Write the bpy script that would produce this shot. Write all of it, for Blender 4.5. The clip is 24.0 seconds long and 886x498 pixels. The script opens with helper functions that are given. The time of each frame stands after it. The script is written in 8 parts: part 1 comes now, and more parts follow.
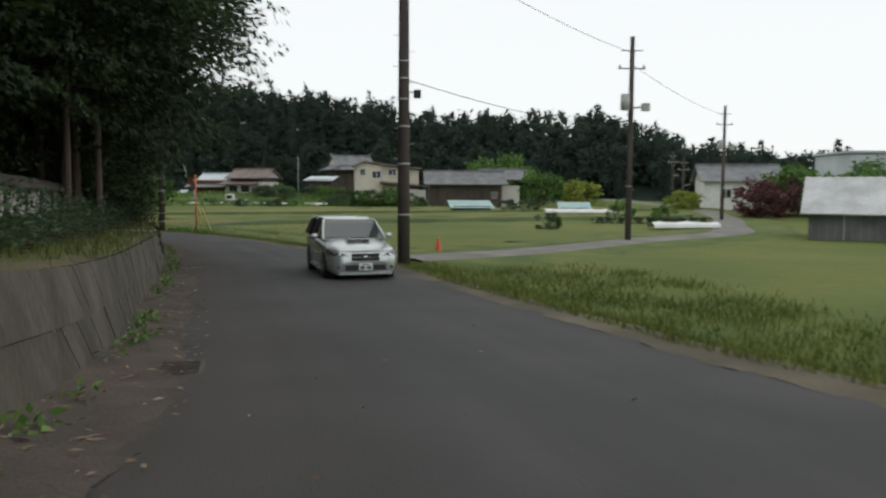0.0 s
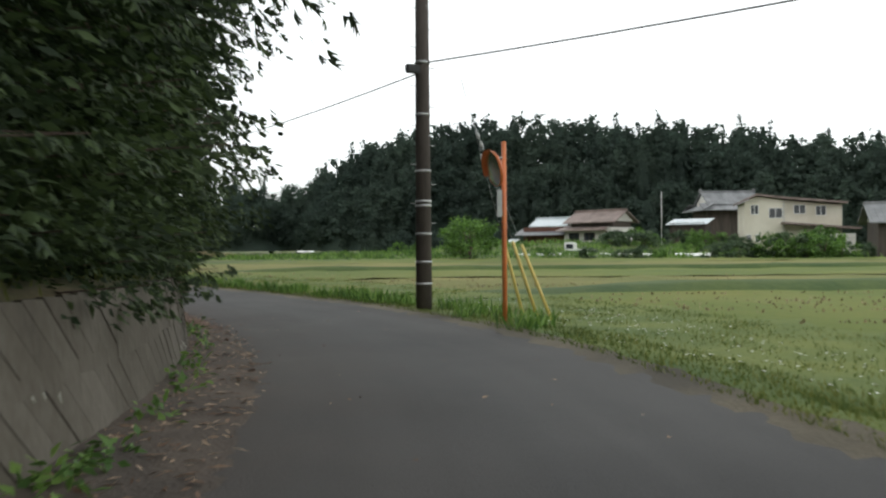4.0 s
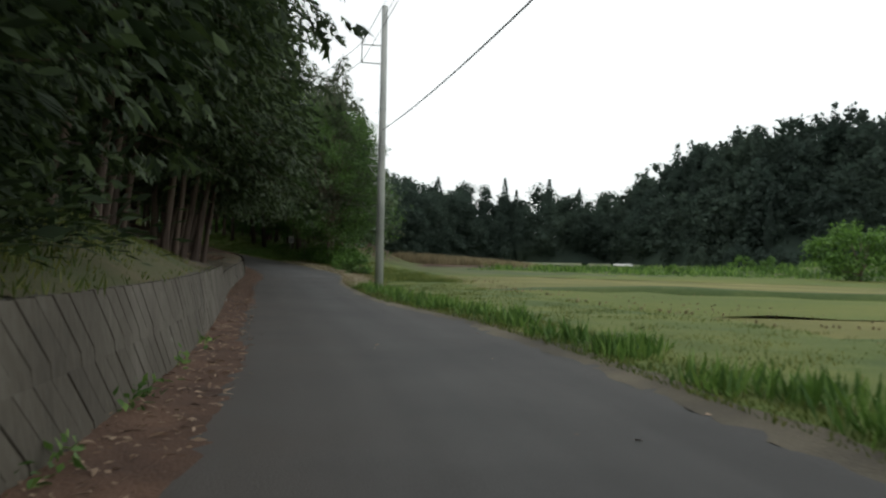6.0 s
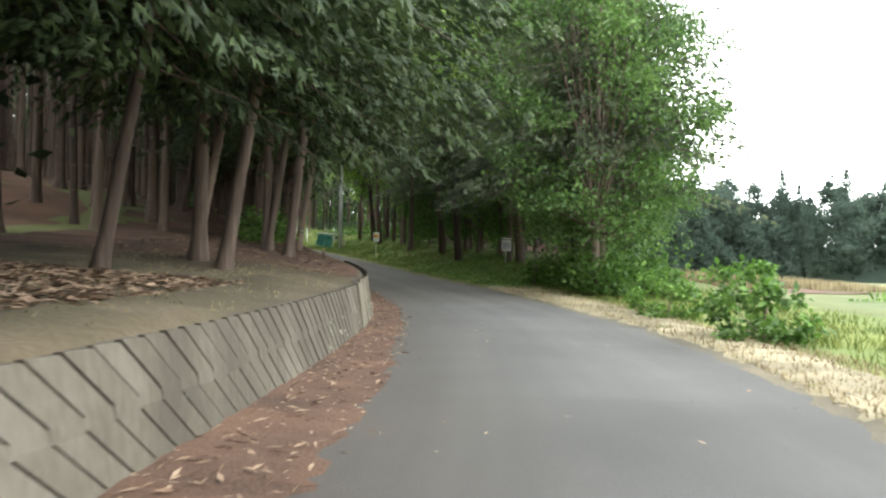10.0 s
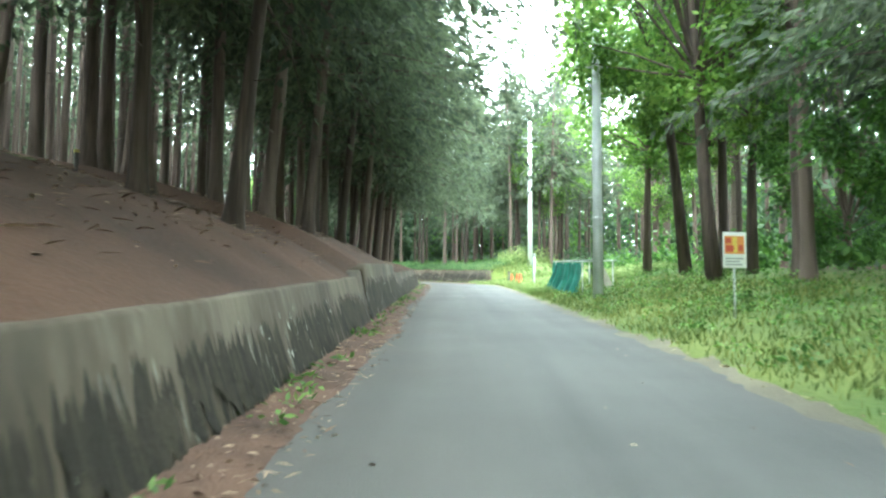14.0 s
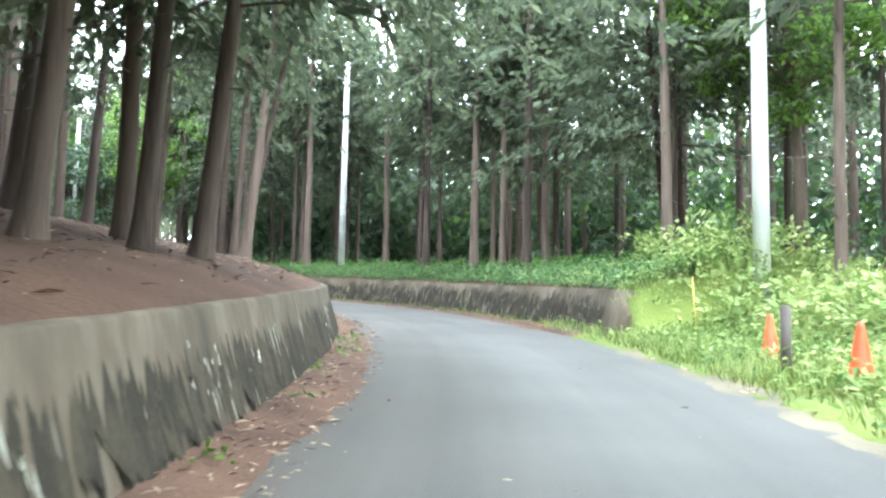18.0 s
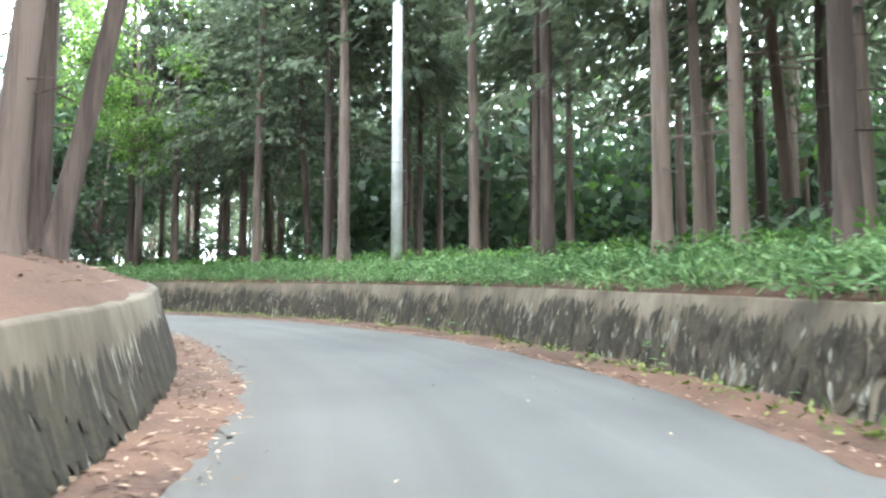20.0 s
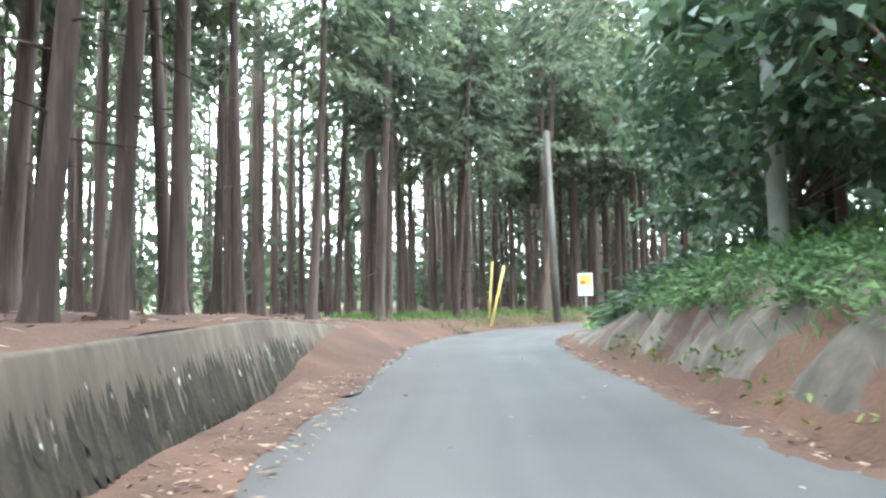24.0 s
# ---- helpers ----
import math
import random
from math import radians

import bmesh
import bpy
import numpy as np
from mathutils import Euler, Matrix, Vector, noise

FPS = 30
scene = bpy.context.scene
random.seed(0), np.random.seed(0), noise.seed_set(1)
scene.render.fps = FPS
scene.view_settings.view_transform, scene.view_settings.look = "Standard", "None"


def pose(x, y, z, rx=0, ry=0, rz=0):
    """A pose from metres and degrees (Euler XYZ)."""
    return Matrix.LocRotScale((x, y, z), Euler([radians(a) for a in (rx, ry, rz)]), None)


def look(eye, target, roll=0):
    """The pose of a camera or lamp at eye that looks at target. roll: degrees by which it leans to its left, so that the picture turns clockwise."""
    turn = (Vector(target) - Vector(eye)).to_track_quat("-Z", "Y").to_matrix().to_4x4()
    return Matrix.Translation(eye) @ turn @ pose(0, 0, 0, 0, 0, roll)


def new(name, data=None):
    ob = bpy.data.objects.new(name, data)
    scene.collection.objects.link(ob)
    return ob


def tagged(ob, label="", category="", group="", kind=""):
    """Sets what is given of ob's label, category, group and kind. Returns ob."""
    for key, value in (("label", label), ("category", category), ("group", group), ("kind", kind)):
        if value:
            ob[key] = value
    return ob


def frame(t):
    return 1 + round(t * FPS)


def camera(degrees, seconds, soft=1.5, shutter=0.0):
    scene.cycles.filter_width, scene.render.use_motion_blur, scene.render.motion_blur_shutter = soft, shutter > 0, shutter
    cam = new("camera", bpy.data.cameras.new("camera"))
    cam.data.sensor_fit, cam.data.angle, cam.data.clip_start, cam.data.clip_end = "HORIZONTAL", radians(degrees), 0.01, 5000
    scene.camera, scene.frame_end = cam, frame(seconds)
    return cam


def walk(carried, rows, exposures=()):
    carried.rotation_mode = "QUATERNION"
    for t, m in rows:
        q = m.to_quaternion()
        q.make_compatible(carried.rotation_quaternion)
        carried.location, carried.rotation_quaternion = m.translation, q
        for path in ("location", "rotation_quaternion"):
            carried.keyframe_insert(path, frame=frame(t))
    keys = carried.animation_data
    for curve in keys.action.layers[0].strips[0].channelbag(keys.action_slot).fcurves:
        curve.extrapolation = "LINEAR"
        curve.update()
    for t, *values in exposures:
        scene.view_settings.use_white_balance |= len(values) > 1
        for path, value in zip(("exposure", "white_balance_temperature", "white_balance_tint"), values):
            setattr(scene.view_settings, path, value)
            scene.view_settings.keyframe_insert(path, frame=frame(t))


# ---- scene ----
cam = camera(59.75, 24.0, soft=2.3, shutter=0.15)
PATH = [
    (0, (0.000, 0.000, 1.250), (-0.000, 1.994, 1.093), 0.31),
    (0.5, (-0.499, 3.861, 0.969), (-0.795, 5.832, 0.808), 0.44),
    (1, (-1.488, 7.825, 0.728), (-2.011, 9.750, 0.585), 0.71),
    (1.5, (-2.776, 12.050, 0.529), (-3.433, 13.936, 0.417), 0.16),
    (2, (-4.008, 15.973, 0.370), (-4.712, 17.845, 0.336), 0.36),
    (2.5, (-5.205, 19.762, 0.254), (-5.914, 21.632, 0.253), 0.49),
    (3, (-6.418, 23.483, 0.171), (-7.130, 25.352, 0.179), 0.33),
    (3.5, (-7.748, 27.182, 0.106), (-8.492, 29.038, 0.101), -0.18),
    (4, (-9.366, 30.889, 0.047), (-10.189, 32.712, 0.037), -0.45),
    (4.5, (-11.223, 34.471, -0.012), (-12.158, 36.239, -0.021), -0.27),
    (5, (-13.273, 37.701, -0.060), (-14.401, 39.353, -0.051), -0.54),
    (5.5, (-15.653, 40.541, -0.111), (-16.966, 42.049, -0.088), -0.23),
    (6, (-18.418, 43.205, -0.169), (-19.889, 44.561, -0.150), 1.18),
    (6.5, (-21.671, 45.711, -0.224), (-23.287, 46.890, -0.193), 1.46),
    (7, (-25.323, 48.036, -0.267), (-27.039, 49.062, -0.225), 0.67),
    (7.5, (-29.113, 50.231, -0.301), (-30.880, 51.167, -0.246), 0.07),
    (8, (-33.123, 52.535, -0.314), (-34.898, 53.455, -0.247), -0.71),
    (8.5, (-37.255, 54.844, -0.305), (-39.034, 55.756, -0.236), -0.40),
    (9, (-41.280, 57.095, -0.288), (-43.063, 57.999, -0.215), 0.59),
    (9.5, (-45.132, 59.288, -0.274), (-46.920, 60.181, -0.205), 1.30),
    (10, (-48.931, 61.546, -0.262), (-50.707, 62.463, -0.204), 0.90),
    (10.5, (-52.765, 63.837, -0.246), (-54.536, 64.765, -0.187), 0.78),
    (11, (-56.738, 66.099, -0.214), (-58.522, 67.001, -0.150), 1.36),
    (11.5, (-60.956, 68.271, -0.152), (-62.770, 69.109, -0.089), 2.44),
    (12, (-65.533, 70.277, -0.040), (-67.379, 71.043, 0.034), 1.60),
    (12.5, (-70.533, 71.916, 0.130), (-72.447, 72.488, 0.214), 0.64),
    (13, (-75.884, 73.338, 0.357), (-77.832, 73.777, 0.458), 0.84),
    (13.5, (-81.418, 74.552, 0.637), (-83.385, 74.886, 0.771), 0.48),
    (14, (-86.965, 75.587, 0.962), (-88.942, 75.843, 1.125), 0.43),
    (14.5, (-92.458, 76.480, 1.311), (-94.441, 76.672, 1.482), 1.27),
    (15, (-97.680, 77.266, 1.660), (-99.666, 77.418, 1.839), 2.43),
    (15.5, (-102.761, 77.920, 1.985), (-104.748, 78.047, 2.173), 2.23),
    (16, (-107.716, 78.547, 2.290), (-109.703, 78.655, 2.487), 2.09),
    (16.5, (-112.797, 79.267, 2.584), (-114.784, 79.358, 2.788), 1.97),
    (17, (-117.713, 79.963, 2.873), (-119.699, 80.062, 3.087), 1.72),
    (17.5, (-122.286, 80.543, 3.155), (-124.270, 80.683, 3.359), 2.13),
    (18, (-126.746, 81.144, 3.429), (-128.732, 81.305, 3.601), 1.20),
    (18.5, (-131.148, 81.701, 3.682), (-133.136, 81.858, 3.838), 0.68),
    (19, (-135.465, 82.116, 3.909), (-137.456, 82.233, 4.062), 0.56),
    (19.5, (-139.669, 82.279, 4.116), (-141.662, 82.301, 4.281), 0.45),
    (20, (-143.731, 82.083, 4.311), (-145.719, 81.938, 4.479), 0.00),
    (20.5, (-147.524, 81.588, 4.505), (-149.492, 81.275, 4.675), -0.08),
    (21, (-151.066, 80.772, 4.703), (-152.998, 80.285, 4.885), -0.10),
    (21.5, (-154.283, 79.524, 4.900), (-156.133, 78.785, 5.082), 0.42),
    (22, (-156.997, 78.060, 5.084), (-158.742, 77.101, 5.262), 0.57),
    (22.5, (-159.517, 76.309, 5.242), (-161.126, 75.132, 5.408), -0.41),
    (23, (-161.868, 74.165, 5.371), (-163.310, 72.788, 5.527), -1.16),
    (23.5, (-164.005, 71.701, 5.480), (-165.251, 70.144, 5.631), -1.64),
    (24, (-165.838, 69.078, 5.569), (-166.889, 67.382, 5.710), -1.63),
]
walk(cam, [(t, look(eye, target, roll)) for t, eye, target, roll in PATH],
     exposures=[(0, -0.95, 6500, 8), (1, -0.2, 6500, 7), (2, -0.4, 6500, 7), (3, -0.5, 6500, 7), (4, -0.4, 6500, 7), (5, -0.6, 6500, 7), (6, -0.7, 6500, 6), (7, 0.05, 6500, 6), (8, 0.75, 6500, 6), (9, 1.25, 6500, 6),
                (10, 1.8, 6600, 6), (11, 2.6, 6600, 6), (12, 3.3, 6600, 5), (13, 3.45, 6300, -8), (14, 3.5, 5700, -8), (15, 3.5, 5600, -8), (16, 3.15, 5650, -5), (17, 3.45, 5600, 5), (18.5, 3.2, 5700, 2), (20, 3.35, 5750, 4),
                (21, 3.35, 5900, 2), (22, 3.45, 5750, 2), (23, 3.3, 5750, 4), (24, 3.25, 5600, 5)])

# ---- light ----
world = bpy.data.worlds.new("overcast_sky")
scene.world = world
world.use_nodes = True
wn, wl = world.node_tree.nodes, world.node_tree.links
sky = wn.new("ShaderNodeTexSky")
sky.sky_type, sky.sun_disc = "NISHITA", False
sky.sun_elevation, sky.sun_rotation = radians(50), radians(120)
white = wn.new("ShaderNodeMix")
white.data_type = "RGBA"
white.inputs["Factor"].default_value = 0.8
white.inputs["B"].default_value = (22.0, 22.3, 22.5, 1)
bg = wn["Background"]
bg.inputs["Strength"].default_value = 0.1
wl.new(sky.outputs["Color"], white.inputs["A"])
wl.new(white.outputs["Result"], bg.inputs["Color"])
sun = new("sun", bpy.data.lights.new("sun", "SUN"))
sun.data.energy, sun.data.angle, sun.data.color = 0.15, radians(20), (1.0, 0.96, 0.9)
sun.matrix_world = look((0, 0, 50), (0.56 * 30, -0.32 * 30, 50 - 36))

# ---- materials ----
def mat(name, a, b, scale=1.0, rough=0.8, c=None, fine=40.0, bump=0.3, metal=0.0, island=False, rand=0.0, stretch=(1, 1, 1),
        leaf=0.0, space="pos", bump_scale=None, contrast=1.0):
    """Two or three colours mixed by coarse and fine noise, with bump. leaf: share of light let through."""
    m = bpy.data.materials.new(name)
    m.use_nodes = True
    n, l = m.node_tree.nodes, m.node_tree.links
    p = n["Principled BSDF"]
    if space == "pos":
        co = n.new("ShaderNodeNewGeometry").outputs["Position"]
    else:
        co = n.new("ShaderNodeTexCoord").outputs["Object"]
    mp = n.new("ShaderNodeMapping")
    mp.inputs["Scale"].default_value = stretch
    l.new(co, mp.inputs["Vector"])
    big, small = n.new("ShaderNodeTexNoise"), n.new("ShaderNodeTexNoise")
    for k, sc, de in ((big, scale, 4.0), (small, fine, 3.0)):
        l.new(mp.outputs["Vector"], k.inputs["Vector"])
        k.inputs["Scale"].default_value, k.inputs["Detail"].default_value = sc, de
    ramp = n.new("ShaderNodeValToRGB")
    ramp.color_ramp.elements[0].position, ramp.color_ramp.elements[1].position = 0.5 - 0.2 / contrast, 0.5 + 0.2 / contrast
    ramp.color_ramp.elements[0].color, ramp.color_ramp.elements[1].color = (*a, 1), (*b, 1)
    if c:
        e = ramp.color_ramp.elements.new(0.5)
        e.color = (*c, 1)
    mixf = n.new("ShaderNodeMath")
    mixf.operation = "MULTIPLY_ADD"
    l.new(small.outputs["Fac"], mixf.inputs[0])
    mixf.inputs[1].default_value = 0.35
    off = n.new("ShaderNodeMath")
    off.operation = "ADD"
    l.new(big.outputs["Fac"], off.inputs[0])
    off.inputs[1].default_value = -0.175
    l.new(off.outputs[0], mixf.inputs[2])
    val = mixf.outputs[0]
    if island or rand:
        add = n.new("ShaderNodeMath")
        add.operation = "MULTIPLY_ADD"
        src = n.new("ShaderNodeNewGeometry").outputs["Random Per Island"] if island else n.new("ShaderNodeObjectInfo").outputs["Random"]
        l.new(src, add.inputs[0])
        add.inputs[1].default_value = rand or 0.5
        sub = n.new("ShaderNodeMath")
        sub.operation = "SUBTRACT"
        l.new(val, sub.inputs[0])
        sub.inputs[1].default_value = (rand or 0.5) / 2
        l.new(sub.outputs[0], add.inputs[2])
        val = add.outputs[0]
    l.new(val, ramp.inputs["Fac"])
    l.new(ramp.outputs["Color"], p.inputs["Base Color"])
    p.inputs["Roughness"].default_value, p.inputs["Metallic"].default_value = rough, metal
    if bump:
        bn = n.new("ShaderNodeBump")
        bn.inputs["Strength"].default_value, bn.inputs["Distance"].default_value = bump, 0.02
        l.new(small.outputs["Fac"], bn.inputs["Height"])
        l.new(bn.outputs["Normal"], p.inputs["Normal"])
    if leaf:
        tr, mx = n.new("ShaderNodeBsdfTranslucent"), n.new("ShaderNodeMixShader")
        l.new(ramp.outputs["Color"], tr.inputs["Color"])
        mx.inputs["Fac"].default_value = leaf
        l.new(p.outputs["BSDF"], mx.inputs[1])
        l.new(tr.outputs["BSDF"], mx.inputs[2])
        l.new(mx.outputs["Shader"], n["Material Output"].inputs["Surface"])
    return m


def asphalt(name, dark, light, earth=0.5):
    """Asphalt with grain, patches, streaks along the lane and earth carried over its left side."""
    m = mat(name, dark, light, 0.35, 0.85, fine=60, bump=0.25)
    n, l = m.node_tree.nodes, m.node_tree.links
    p = n["Principled BSDF"]
    base = p.inputs["Base Color"].links[0].from_socket
    uv = n.new("ShaderNodeUVMap")
    uv.uv_map = "lane"
    mp = n.new("ShaderNodeMapping")
    mp.inputs["Scale"].default_value = (1.5, 0.05, 1)
    l.new(uv.outputs["UV"], mp.inputs["Vector"])
    streak = n.new("ShaderNodeTexNoise")
    streak.inputs["Scale"].default_value, streak.inputs["Detail"].default_value = 1.0, 5.0
    l.new(mp.outputs["Vector"], streak.inputs["Vector"])
    tone = n.new("ShaderNodeMapRange")
    for k, v in (("From Min", 0.3), ("From Max", 0.7), ("To Min", 0.8), ("To Max", 1.2)):
        tone.inputs[k].default_value = v
    l.new(streak.outputs["Fac"], tone.inputs["Value"])
    mul = n.new("ShaderNodeMix")
    mul.data_type, mul.blend_type = "RGBA", "MULTIPLY"
    mul.inputs["Factor"].default_value = 1.0
    l.new(base, mul.inputs["A"])
    l.new(tone.outputs["Result"], mul.inputs["B"])
    sep = n.new("ShaderNodeSeparateXYZ")
    l.new(uv.outputs["UV"], sep.inputs["Vector"])
    near = n.new("ShaderNodeMapRange")
    for k, v in (("From Min", -1.5), ("From Max", 0.9), ("To Min", earth * 1.3), ("To Max", 0.0)):
        near.inputs[k].default_value = v
    l.new(sep.outputs["X"], near.inputs["Value"])
    patch = n.new("ShaderNodeTexNoise")
    patch.inputs["Scale"].default_value, patch.inputs["Detail"].default_value = 0.9, 6.0
    l.new(n.new("ShaderNodeNewGeometry").outputs["Position"], patch.inputs["Vector"])
    amount = n.new("ShaderNodeMath")
    amount.operation, amount.use_clamp = "MULTIPLY", True
    l.new(near.outputs["Result"], amount.inputs[0])
    l.new(patch.outputs["Fac"], amount.inputs[1])
    mix = n.new("ShaderNodeMix")
    mix.data_type = "RGBA"
    mix.inputs["B"].default_value = (0.078, 0.056, 0.04, 1)
    l.new(amount.outputs["Value"], mix.inputs["Factor"])
    l.new(mul.outputs["Result"], mix.inputs["A"])
    l.new(mix.outputs["Result"], p.inputs["Base Color"])
    return m


ASPHALT = asphalt("asphalt", (0.036, 0.035, 0.034), (0.062, 0.06, 0.058), 0.6)
LITTER = mat("needle_litter", (0.0521, 0.0260, 0.0160), (0.1302, 0.0697, 0.0420), 1.3, 0.95, fine=30, bump=0.7)
SOIL = mat("brown_forest_floor", (0.042, 0.02, 0.011), (0.105, 0.052, 0.029), 0.5, 0.95, fine=18, bump=0.8)
BANK_GRASS = mat("bank_grass", (0.06, 0.075, 0.022), (0.15, 0.11, 0.06), 0.45, 0.95, c=(0.09, 0.085, 0.035), fine=14, bump=0.8)
BANK_DRY = mat("dry_brown_bank", (0.05, 0.038, 0.022), (0.12, 0.09, 0.056), 0.6, 0.95, c=(0.075, 0.06, 0.032), fine=16, bump=0.8)
VERGE = mat("verge_grass_ground", (0.05, 0.088, 0.01), (0.13, 0.155, 0.026), 0.5, 0.95, fine=14, bump=0.8)
GROUND = mat("ground_far", (0.045, 0.07, 0.014), (0.11, 0.12, 0.035), 0.06, 0.95, fine=2.0, bump=0.5)
CONCRETE = mat("old_concrete", (0.06, 0.055, 0.045), (0.14, 0.13, 0.11), 0.8, 0.9, fine=12, bump=0.4)
# mossy wall core and dark joints, with tree shade darkened into the colour
MOSSY_SHADE_CONCRETE = mat("mossy_shade_concrete", (0.034, 0.029, 0.021), (0.1, 0.088, 0.068), 0.8, 0.9, fine=12, bump=0.4, stretch=(1, 1, 0.4))
# asphalt of the later stretch, paler than the first
ASPHALT_PALE = asphalt("pale_asphalt", (0.055, 0.053, 0.049), (0.086, 0.082, 0.076), 0.5)
DIRT = mat("dark_dirt", (0.05, 0.04, 0.032), (0.11, 0.085, 0.065), 1.3, 0.95, fine=30, bump=0.7)
# mossy old blocks, coloured darker than plain ones for the shade under trees
MOSSY_SHADE_BLOCK = mat("mossy_shade_block", (0.058, 0.049, 0.036), (0.135, 0.12, 0.096), 0.9, 0.9, c=(0.09, 0.078, 0.058), fine=16, bump=0.4, rand=0.14, stretch=(1, 1, 0.5))
BLOCK = mat("concrete_block", (0.105, 0.094, 0.078), (0.2, 0.182, 0.155), 0.9, 0.9, fine=16, bump=0.4, rand=0.22)
WALL_PALE = mat("lichened_concrete", (0.065, 0.055, 0.038), (0.23, 0.21, 0.165), 1.0, 0.9, c=(0.15, 0.135, 0.1), fine=7, bump=0.6, stretch=(1, 1, 0.28))
STAINED = mat("stained_concrete", (0.048, 0.037, 0.023), (0.15, 0.122, 0.085), 1.0, 0.9, c=(0.088, 0.068, 0.044), fine=7, bump=0.6, stretch=(1, 1, 0.28))
BARK = mat("cedar_bark", (0.055, 0.038, 0.03), (0.145, 0.105, 0.084), 2.2, 0.95, fine=9, bump=0.8, stretch=(3, 3, 0.25), rand=0.5)
BARK_PALE = mat("pale_bark", (0.16, 0.14, 0.11), (0.33, 0.30, 0.25), 1.6, 0.95, fine=9, bump=0.6, stretch=(2, 2, 0.5), rand=0.4)
# cedar needles darkened in colour for crowns seen from their backlit, shaded side
CEDAR_SHADED = mat("cedar_needles_shaded", (0.018, 0.034, 0.013), (0.07, 0.108, 0.034), 0.6, 0.75, c=(0.034, 0.058, 0.02), fine=6, bump=0, island=True, rand=0.5, leaf=0.24)
# the same needles paled and greyed in colour for haze inside the wood
CEDAR_HAZY = mat("cedar_needles_hazy", (0.064, 0.083, 0.055), (0.145, 0.175, 0.096), 0.5, 0.8, fine=6, bump=0, island=True, rand=0.5, leaf=0.55)
LEAF = mat("broad_leaves", (0.05, 0.11, 0.022), (0.16, 0.29, 0.055), 0.5, 0.55, c=(0.09, 0.185, 0.035), fine=5, bump=0, island=True, rand=0.5, leaf=0.4)
LIME = mat("lime_leaves", (0.08, 0.155, 0.025), (0.25, 0.37, 0.075), 0.5, 0.55, c=(0.14, 0.25, 0.04), fine=5, bump=0, island=True, rand=0.5, leaf=0.5)
LEAF_MID = mat("wood_edge_leaves", (0.042, 0.09, 0.022), (0.135, 0.24, 0.055), 0.5, 0.55, c=(0.076, 0.152, 0.036), fine=5, bump=0, island=True, rand=0.5, leaf=0.4)
# evergreen green, its dark end lifted in colour for the wood's haze
LEAF_DARK = mat("evergreen_leaves", (0.045, 0.08, 0.042), (0.1, 0.155, 0.07), 0.5, 0.5, fine=5, bump=0, island=True, rand=0.5, leaf=0.38)
LEAF_YELLOW = mat("yellow_green_leaves", (0.16, 0.22, 0.03), (0.34, 0.38, 0.07), 0.5, 0.6, fine=5, bump=0, island=True, rand=0.5, leaf=0.4)
WEED = mat("weed_leaves", (0.06, 0.13, 0.025), (0.2, 0.32, 0.07), 0.6, 0.6, c=(0.11, 0.21, 0.04), fine=5, bump=0, island=True, rand=0.5, leaf=0.35)
FERN = mat("fern_leaves", (0.07, 0.135, 0.045), (0.2, 0.3, 0.115), 0.6, 0.6, c=(0.12, 0.205, 0.075), fine=5, bump=0, island=True, rand=0.6, leaf=0.4)
BLADE = mat("grass_blades", (0.06, 0.098, 0.014), (0.2, 0.215, 0.055), 0.4, 0.7, c=(0.105, 0.142, 0.027), fine=5, bump=0, island=True, rand=0.5, leaf=0.3)
# grass colour raised to stand for the strong light in the clearing
LIT_GRASS = mat("lit_clearing_grass", (0.15, 0.22, 0.06), (0.38, 0.43, 0.17), 0.5, 0.7, c=(0.24, 0.31, 0.1), fine=5, bump=0, island=True, rand=0.5, leaf=0.35)
DRY = mat("dry_grass", (0.15, 0.12, 0.065), (0.36, 0.3, 0.18), 0.6, 0.9, fine=8, bump=0, island=True, rand=0.5, leaf=0.2)
# distant leaves with haze mixed into their colour: bluer, lighter, little contrast
FAR_LEAF_HAZE = mat("hazy_woodland_leaves", (0.044, 0.068, 0.055), (0.074, 0.108, 0.078), 0.06, 0.85, c=(0.056, 0.085, 0.065), fine=0.5, bump=0, island=True, rand=0.25, leaf=0.6)
POLE_DARK = mat("dark_pole", (0.045, 0.036, 0.032), (0.1, 0.082, 0.072), 1.2, 0.85, fine=14, bump=0.4, stretch=(2, 2, 0.3))
POLE_GREY = mat("concrete_pole", (0.33, 0.34, 0.33), (0.52, 0.53, 0.51), 1.0, 0.7, fine=20, bump=0.15)
STEEL = mat("galvanised_steel", (0.35, 0.36, 0.36), (0.5, 0.5, 0.5), 3.0, 0.45, fine=30, bump=0.1, metal=0.7)
BLACK = mat("black_rubber", (0.012, 0.012, 0.012), (0.025, 0.025, 0.026), 3.0, 0.6, fine=30, bump=0.1)
ORANGE = mat("orange_paint", (0.5, 0.12, 0.03), (0.66, 0.2, 0.06), 2.0, 0.45, fine=30, bump=0.1)
CONE_RED = mat("cone_plastic", (0.6, 0.07, 0.02), (0.75, 0.14, 0.05), 2.0, 0.5, fine=30, bump=0.1)
YELLOW = mat("yellow_cover", (0.5, 0.38, 0.08), (0.66, 0.52, 0.16), 2.0, 0.5, fine=30, bump=0.1)
WHITE = mat("white_paint", (0.68, 0.68, 0.66), (0.82, 0.82, 0.8), 1.5, 0.5, fine=20, bump=0.1)

